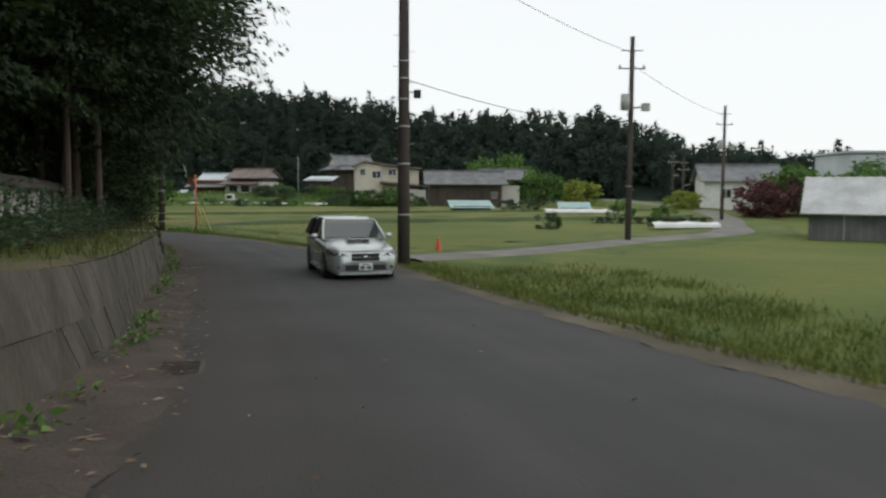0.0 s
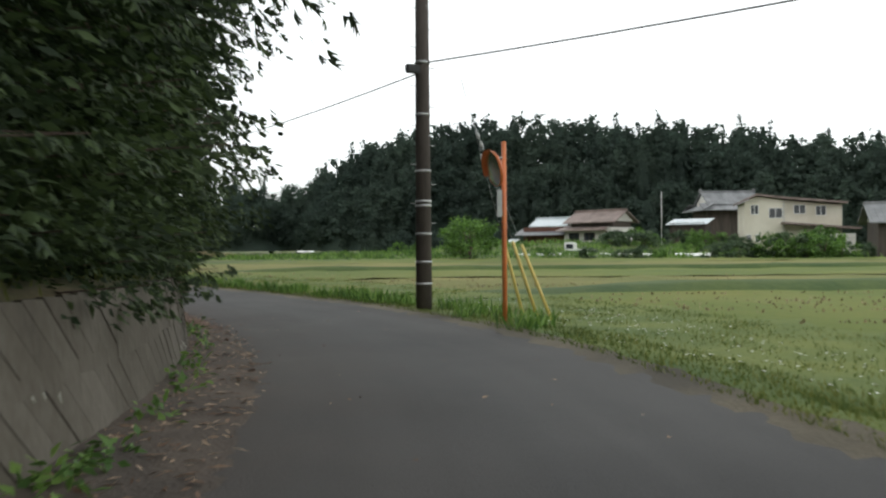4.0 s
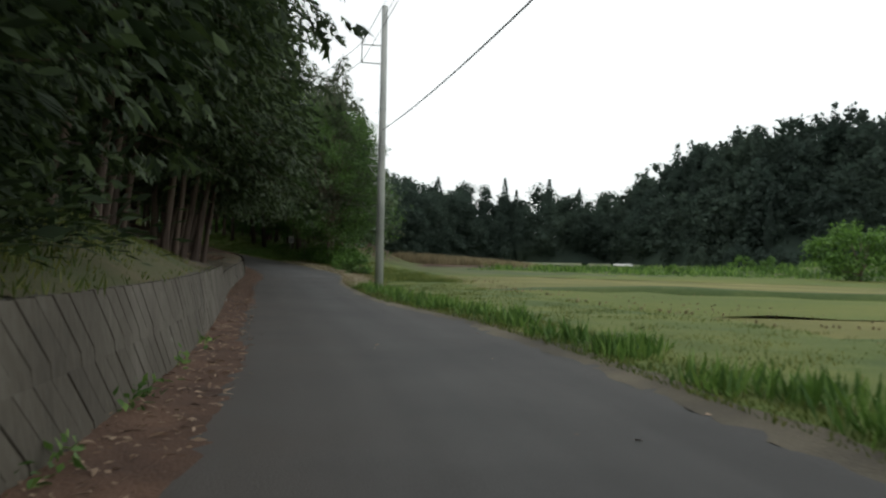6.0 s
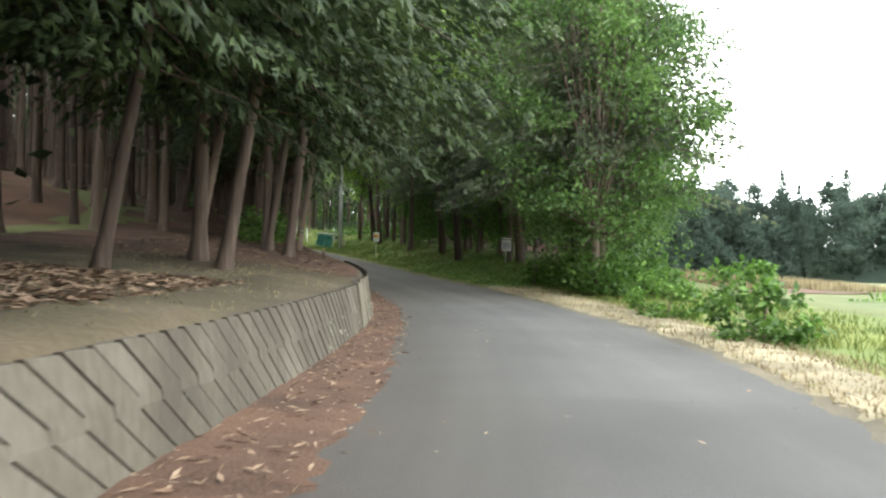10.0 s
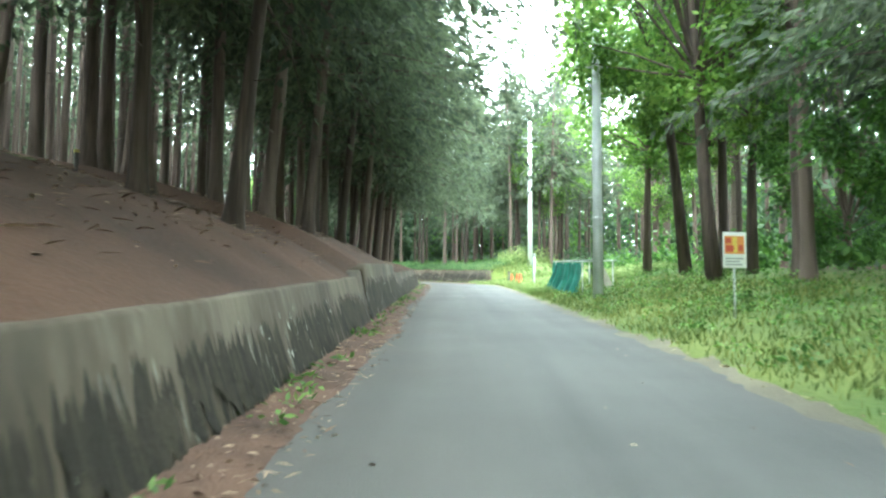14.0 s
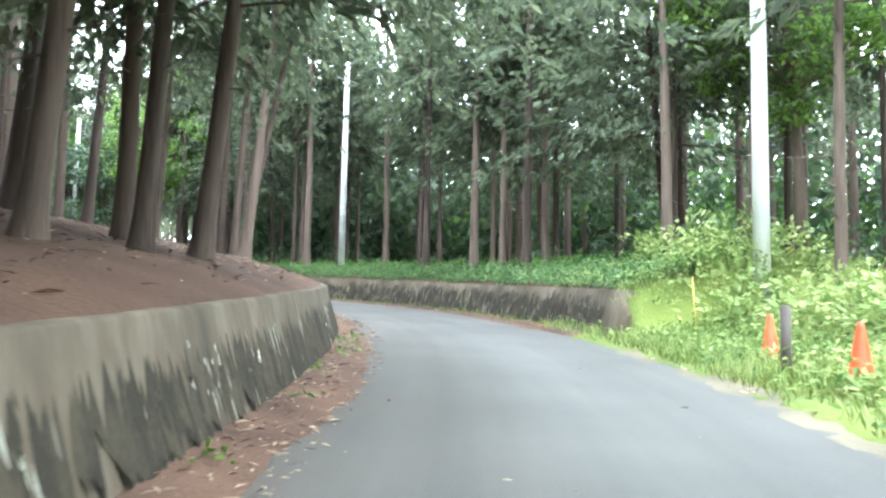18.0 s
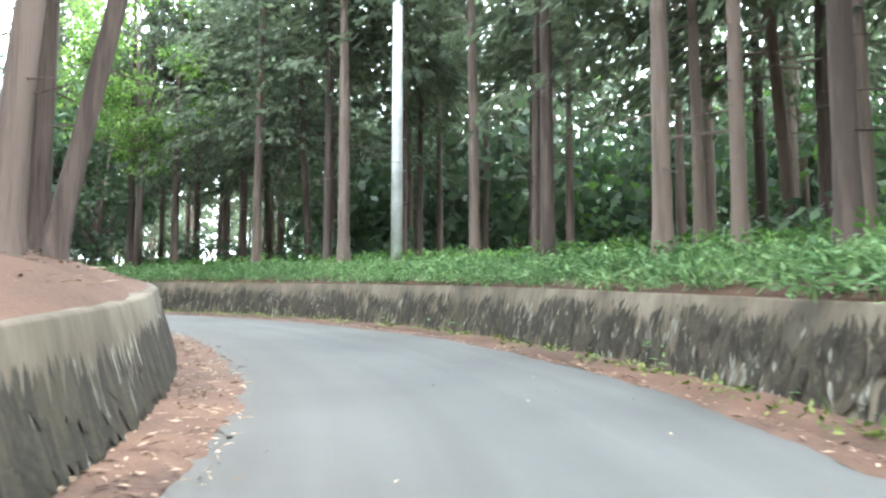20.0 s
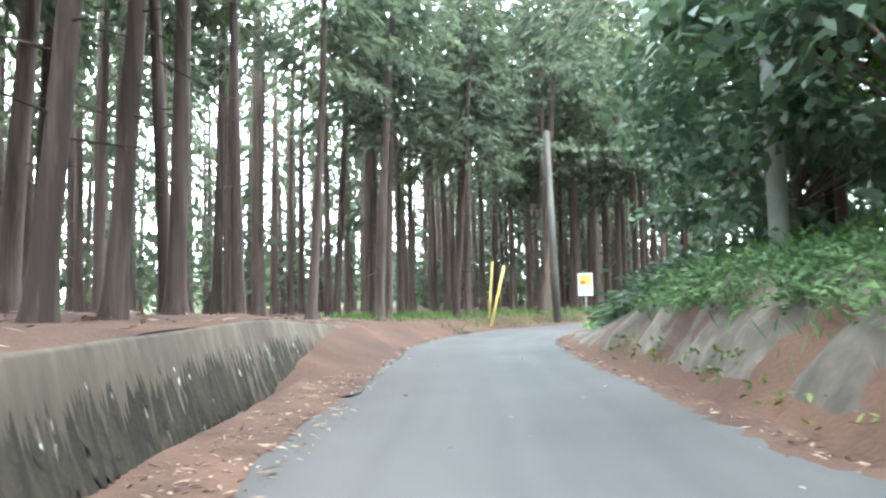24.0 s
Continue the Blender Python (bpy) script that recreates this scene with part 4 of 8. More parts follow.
known_right = [at(s, l)[:2] for s, l in ((120.4, 7.5), (132.4, 9.7), (128.4, 9.0), (141.7, 8.0), (143.4, 8.6), (150.5, 9.2), (157.5, 12.4),  (134.6, 6.4), (183.5, 6.9), (179.6, 8.6), (195.5, 5.9), (192.3, 5.7), (191.4, 6.3), (189.3, 5.8), (190.4, 7.4), (193, 7.2), (197, 7.0), (199.6, 7.6), (202.7, 5.8),
                                         (202.9, 8.4), (204, 6.4), (204.7, 7.8), (206.9, 6.0), (201.9, 7.2), (211.5, 6.4), (214.9, 6.2))]
for p in known_right:
    put_tree("cedar_tree", TALL, p, "tall straight cedar with a bare trunk among undergrowth", group="plantation cedars")
near_left = scatter(1, 120, lambda s, l: np.interp(s, [100, 195, 205], [2.5, 2.4, 1.7]), lambda s, l: (s > 100) & (s < 246) & (l < np.interp(s, [100, 115, 150, 165, 205, 210], [-5.5, -4.6, -5.4, -4.6, -4.4, -4.2])) & (l > -11), edge_spots + known_left)
for p in near_left:
    put_tree("cedar_tree", TALL, p, "tall straight cedar with a bare reddish-brown trunk", group="plantation cedars", lean=trng.normal(1.5, 2.5))
dark_left = scatter(2, 60, lambda s, l: 2.6 + 0 * s, lambda s, l: (s > -16) & (s <= 100) & (l < np.interp(s, [-16, 28, 30, 54, 60, 70, 100], [-7.5, -7, -6.5, -7.5, -8.5, -7, -6.5])) & (l > -15), edge_spots + over_road)
for p in dark_left:
    put_tree("cedar_tree", MID, p, "cedar standing in the dark wood", group="cedars of the dark wood", scale=(0.95, 1.25))
near_right = scatter(5, 70, lambda s, l: np.interp(s, [150, 182], [2.7, 2.0]), lambda s, l: (s > 114) & (s < 246) & (l > np.interp(s, [112, 130, 146, 152, 178, 184, 222, 226, 240], [9, 8.5, 9.5, 13, 13, 6.5, 6.5, 7, 8])) & (l < 14), known_right)
for p in near_right:
    put_tree("cedar_tree", TALL, p, "tall straight cedar with a bare trunk among undergrowth", group="plantation cedars")
back_left = scatter(4, 230, lambda s, l: 3.0 + 0 * s, lambda s, l: (s > -16) & (s < 248) & (l <= -11.5) & (l > -46), near_left + dark_left)
trunks_left = scatter(9, 430, lambda s, l: 1.7 + 0 * s, lambda s, l: (s > 108) & (s < 249) & (l < -8) & (l > -36), near_left + back_left + known_left)
back_right = scatter(6, 190, lambda s, l: 3.0 + 0 * s, lambda s, l: (s > 118) & (s < 250) & (l >= 14.5) & (l < 48), near_right)
back_right = [p for p in back_right if math.atan2(-(p[0] + 45), p[1] - 60) > radians(50)]
brng = np.random.RandomState(14)
beyond = []
for p in brng.uniform((-275, -45), (-125, 75), (2600, 2)):
    s_, l_, z_ = station([p])
    if s_[0] > 244 and np.min(np.hypot(LINE[:, 0] - p[0], LINE[:, 1] - p[1])) > 5.5 and all(np.hypot(*(p - q)) > 3.0 for q in beyond):
        beyond.append(p)
for p in sorted(beyond, key=lambda q: np.hypot(q[0] + 185, q[1] - 45))[:26]:
    put_tree("cedar_tree", TALL, p, "tall cedar beyond the bend of the lane", group="plantation cedars")
beyond = sorted(beyond, key=lambda q: np.hypot(q[0] + 185, q[1] - 45))[26:170]
joined_trees("cedar_plantation", BACK, back_left + back_right + beyond, "rows of cedar trunks receding into the plantation")
joined_trees("cedar_plantation", BARE, trunks_left, "close rows of tall bare cedar trunks above the bank", (0.9, 1.15))
for s, l in ((108.5, 6.2), (111.5, 8.0), (115, 9.6), (119, 11.4), (126, 11.5)):
    put_tree("broadleaf_tree", BROAD, at(s, l)[:2], "leafy green broadleaf tree at the edge of the wood", group="broadleaf trees", scale=(0.95, 1.25))
for s, l in ((141, 12.5), (147, 8.8), (153, 9.6), (161, 13.5), (156, 8.0), (174, 14), (183, 10.5), (212.5, 5.4), (224, 7.6)):
    put_tree("broadleaf_tree", BROAD_HIGH, at(s, l)[:2], "light green broadleaf tree among the cedars", group="broadleaf trees", scale=(0.9, 1.1))
for s, l in ((124.6, 6.2), (119.2, 7.6), (129.5, 6.9), (146.2, 7.4), (151.5, 8.2)):
    put_tree("broadleaf_tree", BROAD_HIGH, at(s, l)[:2], "light green broadleaf tree reaching over the lane", group="broadleaf trees", scale=(1.25, 1.3), lean=5)
for s, l in ((123, 8.6), (127.5, 8.4), (131, 9.4), (135, 9.0), (139.5, 9.4), (144, 10.2)):
    put_tree("broadleaf_tree", BROAD_LOW, at(s, l)[:2], "young green broadleaf tree before the cedar trunks", group="broadleaf trees")
for s, l in ((218, 6.4), (222.5, 6.6), (227, 7.5)):
    put_tree("evergreen_tree", EVERGREEN, at(s, l)[:2], "dark glossy evergreen tree above the cut bank", scale=(1.1, 1.4), group="evergreens above the bank")


def far_woods(name, line, depth, count, height, seed, label, leaves=190, size=(0.75, 0.48), hill=True):
    """Woods far off on a slope: uneven crowns of leaf clumps, one mesh, on a hillside of its own.
    line: the near edge as (x, y, height of the treetops at the back)."""
    rng = np.random.RandomState(seed)
    line = np.array(line, float)
    seg = np.r_[0, np.cumsum(np.linalg.norm(np.diff(line[:, :2], axis=0), axis=1))]
    d = np.diff(line[:, :2], axis=0)
    d /= np.linalg.norm(d, axis=1, keepdims=True)
    side = np.stack([-d[:, 1], d[:, 0]], 1)
    side = np.vstack([side[:1], (side[1:] + side[:-1]) / 2, side[-1:]])

    def spot_at(u, b):
        p = np.array([np.interp(u, seg, line[:, 0]), np.interp(u, seg, line[:, 1])]) + np.array([np.interp(u, seg, side[:, 0]), np.interp(u, seg, side[:, 1])]) * b
        return p, FIELD_Z - 0.5 + max(0.0, np.interp(u, seg, line[:, 2]) - height - FIELD_Z) * min(1.0, b / (0.4 * depth))
    cs, ds, ls, body = [], [], [], []
    th, ph = np.meshgrid(np.linspace(0, math.pi, 7), np.linspace(0, 2 * math.pi, 10), indexing="ij")
    ball_at = np.stack([np.sin(th) * np.cos(ph), np.sin(th) * np.sin(ph), np.cos(th)], -1)
    cells = np.array([((j, k), (j, k + 1), (j + 1, k + 1), (j + 1, k)) for j in range(6) for k in range(9)])
    for i in range(count):
        b = rng.uniform(0, 1) ** 1.3 * depth
        p, z0 = spot_at(rng.uniform(0, seg[-1]), b)
        h = height * rng.uniform(0.6, 1.08)
        if rng.uniform() < 0.22:
            # a conifer: ragged tiers up to a thin tip
            h *= rng.uniform(1.0, 1.16)
            rad, q, tiers = h * rng.uniform(0.2, 0.28), rng.normal(0, 1, (leaves, 3)), rng.uniform(5, 8)
            q /= np.linalg.norm(q, axis=1, keepdims=True)
            zz = rng.uniform(0, 1, leaves) ** 1.25
            w = (1.02 - zz) * (0.72 + 0.4 * (1 - (zz * tiers) % 1)) * rng.uniform(0.75, 1.1, leaves)
            az = np.arctan2(q[:, 1], q[:, 0])
            cs.append(np.stack([p[0] + np.cos(az) * rad * w, p[1] + np.sin(az) * rad * w, z0 + 0.15 * h + zz * h * 0.85], 1))
            ds.append(q * np.array([1, 1, 0.4]))
            ls.append(np.full(leaves, 0.75))
            e = np.stack([p[0] + ball_at[..., 0] * rad * 0.6 * (1.05 - (ball_at[..., 2] * 0.5 + 0.5)), p[1] + ball_at[..., 1] * rad * 0.6 * (1.05 - (ball_at[..., 2] * 0.5 + 0.5)), z0 + (ball_at[..., 2] * 0.5 + 0.5) * h * 0.86], -1)
            body.append(e[cells[..., 0], cells[..., 1]].reshape(-1, 3))
            continue
        # a broad crown of several rounded masses
        lobes = rng.randint(9, 15)
        per = leaves // lobes
        for k in range(lobes):
            u = k / max(1, lobes - 1)
            rl = h * rng.uniform(0.1, 0.19) * (1.15 - 0.4 * u)
            a0, off = rng.uniform(0, 6.283), h * rng.uniform(0.06, 0.34) * (1 - 0.8 * u * u)
            c = np.array([p[0] + math.cos(a0) * off, p[1] + math.sin(a0) * off, z0 + h * (0.3 + 0.7 * u) - rl * (0.4 + 0.6 * u)])
            q = rng.normal(0, 1, (per, 3))
            q /= np.linalg.norm(q, axis=1, keepdims=True)
            cs.append(c + q * rl * rng.uniform(0.6, 1.3, (per, 1)) * np.array([1, 1, 0.85]))
            ds.append(q)
            ls.append(np.ones(per))
            e = c + ball_at * rl * 0.42 * np.array([1, 1, 0.85])
            body.append(e[cells[..., 0], cells[..., 1]].reshape(-1, 3))
    n = np.concatenate(ds)
    n = n + rng.normal(0, 0.9, n.shape)
    big = np.concatenate(ls)
    v, q = kites(np.concatenate(cs), np.cross(n, rng.normal(0, 1, n.shape)), n, size[0] * rng.uniform(0.5, 1.3, len(n)) * big, size[1] * rng.uniform(0.6, 1.3, len(n)) * big)
    v = np.concatenate([v] + body)
    q = np.arange(len(v)).reshape(-1, 4)
    tagged(new(name, fast_mesh(name, v, q, FAR_LEAF_HAZE)), label, "woods", kind="stuff")
    if hill:
        us, bs = np.linspace(0, seg[-1], 40), np.linspace(0, depth * 0.9, 10)
        v = np.array([[*spot_at(u, b)[0], spot_at(u, b)[1] + 0.9] for u in us for b in bs])
        q = np.array([(i * 10 + j, (i + 1) * 10 + j, (i + 1) * 10 + j + 1, i * 10 + j + 1) for i in range(39) for j in range(9)])
        tagged(new("hillside", fast_mesh("hillside", v, q, FAR_LEAF_HAZE, True)), "dark overgrown slope under the distant woods", "hillside", kind="structure")


far_woods("hill_woods", [(75, 142, 7.5), (58, 147, 10.5), (42, 152, 14), (28, 160, 19.5), (0, 170, 20.5), (-12, 171, 23), (-35, 172, 25.5), (-55, 172, 27.5), (-75, 172.5, 28), (-95, 176, 28), (-110, 182, 27), (-124, 190, 24.5), (-138, 200, 19)][::-1], 34, 720, 11, 7, "dark green wooded hill behind the farmhouses", 250, (1.0, 0.64))
far_woods("valley_woods", [(-98, 216, 16), (-112, 205, 18), (-135, 165, 18), (-126, 126, 17.5)][::-1], 26, 170, 13.5, 8, "dark wood at the head of the valley", 1000, (0.62, 0.4))


def belt(name, s0, s1, l0, l1, count, low, high, seed, label, material, size=(0.9, 0.5), leaves=80, lift=0.0):
    """Thick growth behind the trunks: leaf clumps of uneven height, one mesh."""
    rng = np.random.RandomState(seed)
    ss, ll = rng.uniform(s0, s1, count), rng.uniform(l0, l1, count)
    base = at(ss, ll, 0)
    if l0 > 10:
        # the fields stay open
        keep = np.arctan2(-(base[:, 0] + 43), base[:, 1] - 58) > radians(50)
        ss, ll, base, count = ss[keep], ll[keep], base[keep], int(keep.sum())
    g = terrain(ss, ll)
    cs, ds = [], []
    for i in range(count):
        h = rng.uniform(low, high)
        q = rng.normal(0, 1, (leaves, 3))
        q /= np.linalg.norm(q, axis=1, keepdims=True)
        c = q * rng.uniform(0.4, 1, (leaves, 1)) * np.array([h * 0.45 + 0.3, h * 0.45 + 0.3, h * 0.5])
        c[:, 2] += h * 0.5
        cs.append(c + base[i] + np.array([0, 0, g[i] + lift]))
        ds.append(q)
    n = np.concatenate(ds) + rng.normal(0, 0.5, (count * leaves, 3))
    v, q = kites(np.concatenate(cs), np.cross(n, rng.normal(0, 1, n.shape)), n, size[0] * rng.uniform(0.6, 1.3, len(n)), size[1] * rng.uniform(0.7, 1.3, len(n)))
    return tagged(new(name, fast_mesh(name, v, q, material)), label, "undergrowth", kind="stuff")


belt("woodland_thicket", 116, 250, 25, 52, 640, 5, 15, 21, "dim green growth behind the trunks", LEAF_DARK, (0.75, 0.44), 120)
belt("woodland_thicket", 112, 205, -52, -30, 300, 4, 11, 22, "dim growth behind the trunks", CEDAR_HAZY)
belt("woodland_thicket", -16, 100, -40, -11, 520, 3, 12, 23, "dark growth inside the wood", CEDAR_SHADED)
belt("woodland_thicket", 114, 158, 15, 27, 150, 4, 10, 28, "dark leafy growth between the trunks", LEAF_DARK, (0.6, 0.34), 90)
belt("woodland_thicket", 150, 206, 22, 46, 260, 4, 12, 29, "hazy green trees behind the clearing", LEAF, (0.6, 0.34), 90)
belt("woodland_thicket", 52, 100, -15, -9.5, 130, 2, 6, 30, "dark growth among the trunks", CEDAR_SHADED, (0.45, 0.2), 90)
# high needle clumps, coloured with the needles paled for haze
belt("high_canopy", 182, 250, 12, 34, 110, 4, 9, 32, "close needle canopy high behind the trunks", CEDAR_HAZY, (0.55, 0.24), 110, lift=6.0)
belt("high_canopy", 112, 178, -30, -9, 170, 4, 8, 33, "close needle canopy high between the trunks", CEDAR_HAZY, (0.55, 0.24), 110, lift=7.0)
belt("undergrowth", 128, 178, 9, 22, 130, 0.5, 2.2, 24, "green undergrowth beneath the trees", LEAF, (0.3, 0.17), 70)
belt("undergrowth", 182, 246, 8, 26, 170, 0.6, 2.2, 25, "dark green undergrowth beneath the cedars", LEAF_DARK, (0.3, 0.17), 70)
belt("woodland_thicket", 232, 256, -70, -18, 280, 3, 8, 26, "dim growth beyond the bend", CEDAR_HAZY, (0.6, 0.32), 90)
belt("woodland_thicket", 196, 246, -60, -30, 260, 3, 8, 27, "dim green growth behind the trunks", CEDAR_HAZY, (0.6, 0.32), 90)


# ---- wall blocks ----
def slab(outline, depth, bevel=0.0):
    """A flat block from an outline in x and z, y being its depth towards the viewer's side (-y)."""
    bm = bmesh.new()
    a = [bm.verts.new((x, 0, z)) for x, z in outline]
    k = 1 - bevel
    cx, cz = sum(p[0] for p in outline) / len(outline), sum(p[1] for p in outline) / len(outline)
    b = [bm.verts.new((cx + (x - cx) * k, -depth, cz + (z - cz) * k)) for x, z in outline]
    n = len(a)
    for i in range(n):
        bm.faces.new((a[i], a[(i + 1) % n], b[(i + 1) % n], b[i]))
    bm.faces.new(b[::-1])
    bmesh.ops.recalc_face_normals(bm, faces=bm.faces)
    return bm


def block_wall(parent, s0, s1, top, high, courses, pitch, slant, step, material):
    """Blocks in level courses; each end joint slants down along the road, then drops upright into the next course. Alike blocks share meshes."""
    rng = np.random.RandomState(int(abs(s0) * 10) % 97)
    hr, g, e, shift = high / courses, 0.008, 0.0025, 0.0
    for r in range(courses):
        z1, z0 = high - r * hr - 0.002, high - (r + 1) * hr + 0.002
        outline = [(g, z1), (slant + g, z0 + step), (slant + e, z0), (slant + pitch - e, z0), (slant + pitch - g, z0 + step), (pitch - g, z1)]
        shapes = [bm_mesh("block", slab(outline, d, 0.006), material) for d in (0.042, 0.045, 0.048)]
        x = (shift % pitch) - pitch
        while x + pitch + slant < s1 - s0:
            if x >= 0:
                s = s0 + x
                h = float(top(min(max(s + 0.3, s0 + 0.6), s1 - 0.4))) / high
                ob = new("block", shapes[rng.randint(3)])
                ob.parent = parent
                ob.matrix_basis = (Matrix.Translation(at(s, foot(s) - 0.086, 0.012).tolist()) @ Matrix.Rotation(heading(s + (pitch + slant) / 2) + math.pi / 2, 4, "Z") @ Matrix.Rotation(rng.normal(0, 0.002), 4, "Z")
                                   @ Matrix(((1, 0, 0, 0), (0, 1, 0.25 / high, rng.uniform(-0.002, 0.002)), (0, 0, h * 0.99, 0), (0, 0, 0, 1))))
            x += pitch
        shift += slant


block_wall(WALL_BLOCK_A, -4, 22.6, wall_height, 1.0, 2, 0.31, 0.46, 0.1, MOSSY_SHADE_BLOCK)
block_wall(WALL_BLOCK_B, 26.9, 98, wall_height, 1.0, 2, 0.31, 0.46, 0.1, MOSSY_SHADE_BLOCK)
block_wall(WALL_BLOCK_D, 98, 112.4, wall_height, 0.95, 2, 0.36, 0.36, 0.12, WALL_PALE)


# end blocks where the wall steps down and where the pale length begins
for s0, outline, material in ((70.5, [(-.4, .01), (.7, .01), (.55, .66), (.12, .66), (-.06, .945), (-.5, .945)], MOSSY_SHADE_BLOCK), (98.15, [(-.6, .01), (.55, .01), (.4, .845), (-.8, .83)], WALL_PALE)):
    end = new("end_block", bm_mesh("end_block", slab(outline, .054, .006), material))
    end.parent = WALL_BLOCK_B
    end.matrix_basis = Matrix.Translation(at(s0, foot(s0) - .086, .012).tolist()) @ Matrix.Rotation(heading(s0) + math.pi / 2, 4, "Z") @ Matrix(((1, 0, 0, 0), (0, 1, .27, 0), (0, 0, 1, 0), (0, 0, 0, 1)))


# ---- rubble end of the wall at the gap ----
def rubble_end():
    wall = wall_core("wall_west_rubble", 26.2, 26.9, 0.3, lambda s: foot(s) - 0.02, mat("pale_mortar", (0.3, 0.29, 0.26), (0.46, 0.45, 0.41), 2.0, 0.95, fine=25, bump=0.5), "end of the wall faced with dark rubble stones in pale mortar", thick=2.2)
    rng = np.random.RandomState(5)
    stones = []
    for k in range(4):
        n = 5 + k % 3
        out = [((0.128 + rng.uniform(-0.045, 0.03)) * math.cos(6.283 * i / n), (0.115 + rng.uniform(-0.045, 0.03)) * math.sin(6.283 * i / n)) for i in range(n)]
        stones.append(bm_mesh("stone", slab(out, 0.05, 0.25), mat("dark_stone", (0.012, 0.012, 0.012), (0.05, 0.047, 0.043), 2.0, 0.85, fine=20, bump=0.5, rand=0.4)))
    for r in range(4):
        for c in range(9):
            l, z = -2.15 - c * 0.25 - (r % 2) * 0.12, 0.13 + r * 0.245
            if l < -2.1 - 0.24 * z:
                p = at(26.18, l, z)
                ob = new("stone", stones[rng.randint(4)])
                ob.parent = wall
                ob.matrix_basis = Matrix.Translation(p.tolist()) @ Matrix.Rotation(heading(26), 4, "Z") @ Matrix.Rotation(rng.uniform(-3, 3), 4, "Y") @ Matrix.Scale(rng.uniform(0.75, 1.1), 4)
        for c in range(3):
            s, z = 26.3 + c * 0.25 - (r % 2) * 0.08, 0.13 + r * 0.235
            ob = new("stone", stones[rng.randint(4)])
            ob.parent = wall
            ob.matrix_basis = Matrix.Translation(at(s, foot(s) - 0.02 - 0.25 * z, z).tolist()) @ Matrix.Rotation(heading(s) + math.pi / 2, 4, "Z") @ Matrix.Rotation(rng.uniform(-3, 3), 4, "Y") @ Matrix.Scale(rng.uniform(0.75, 1.1), 4)


rubble_end()


# ---- poles and wires ----
def utility_pole(name, m, height, r, material, label, bands=(), arms=(), bolts=True, plates=()):
    e = thing(name, m, label, "utility pole")
    part("shaft", tubes("shaft", [([(0, 0, -0.6), (0, 0, height * 0.5), (0, 0, height)], [r, r * 0.86, r * 0.7], 16)], material), None, e)
    for z, rr in bands:
        part("band", tubes("band", [([(0, 0, z - 0.025), (0, 0, z + 0.025)], [rr + 0.006, rr + 0.006], 16)], STEEL), None, e)
    if bolts:
        me = tubes("step_bolt", [([(r * 0.6, 0, 0), (r + 0.13, 0, 0)], [0.009, 0.009], 6)], STEEL)
        for i, z in enumerate(np.arange(1.9, min(height - 0.6, 7.0), 0.45)):
            part("step_bolt", me, None, e, m=Matrix.Translation((0, 0, z)) @ Matrix.Rotation(math.pi * (i % 2), 4, "Z"))
    for a in arms:
        bm = bmesh.new()
        (x0, y0, z0), (x1, y1, z1), t = a
        v, f = tube([(x0, y0, z0), (x1, y1, z1)], [t, t], 6)
        vv = [bm.verts.new(p) for p in v]
        for q in f:
            bm.faces.new([vv[i] for i in q])
        part("cross_arm", bm, STEEL, e)
    for x, y, z, w in plates:
        part("insulator", tubes("insulator", [([(x, y, z), (x, y, z + w * 0.4), (x, y, z + w)], [w * 0.35, w * 0.45, w * 0.2], 8)], WHITE), None, e)
    return e


POLE_A = utility_pole("utility_pole", place(22.35, 4.82, -0.1), 10.5, 0.19, POLE_DARK, "dark weathered utility pole with steel bands at the roadside",
                      [(1.6, 0.185), (3.1, 0.18), (4.2, 0.175), (5.0, 0.17), (5.6, 0.168), (6.1, 0.165)], [((0, 0, 5.25), (0.5, 0.1, 5.2), 0.02)])
part("clamp", boxed(0.32, 0.52, -0.05, 0.1, 5.05, 5.3, bevel=0.02), BLACK, POLE_A)
POLE_B = utility_pole("utility_pole", place(49.1, 3.75, 0.1), 10.5, 0.19, POLE_DARK, "dark utility pole with pale bands standing in the grass verge",
                      [(0.5, 0.19), (1.0, 0.19), (1.65, 0.186), (2.3, 0.184), (2.4, 0.184), (3.1, 0.18), (4.4, 0.176), (5.6, 0.17)], [((0, 0, 5.4), (-0.25, -0.15, 5.45), 0.02)])
part("splice_case", boxed(-0.5, -0.16, -0.25, -0.1, 5.3, 5.5, bevel=0.03), BLACK, POLE_B)
POLE_C = utility_pole("utility_pole", place(77.4, 3.55, 0.0), 11.0, 0.165, POLE_GREY, "pale round concrete utility pole with side brackets", [(4.3, 0.155), (5.6, 0.15), (7.0, 0.145)],
                      [((0, 0, 9.45), (-0.85, 0, 9.45), 0.025), ((0, 0, 8.75), (-0.85, 0, 8.75), 0.025), ((-0.85, 0, 8.75), (-0.85, 0, 9.45), 0.025), ((0, 0, 5.1), (-0.42, 0, 5.1), 0.018),
                       ((0, 0, 4.8), (-0.5, 0, 4.8), 0.018), ((0, 0, 4.1), (-0.3, 0, 4.1), 0.018), ((-0.5, 0, 4.8), (-0.02, 0, 4.15), 0.012)], plates=[(-0.85, 0, 9.5, 0.12), (-0.85, 0, 8.8, 0.12)])
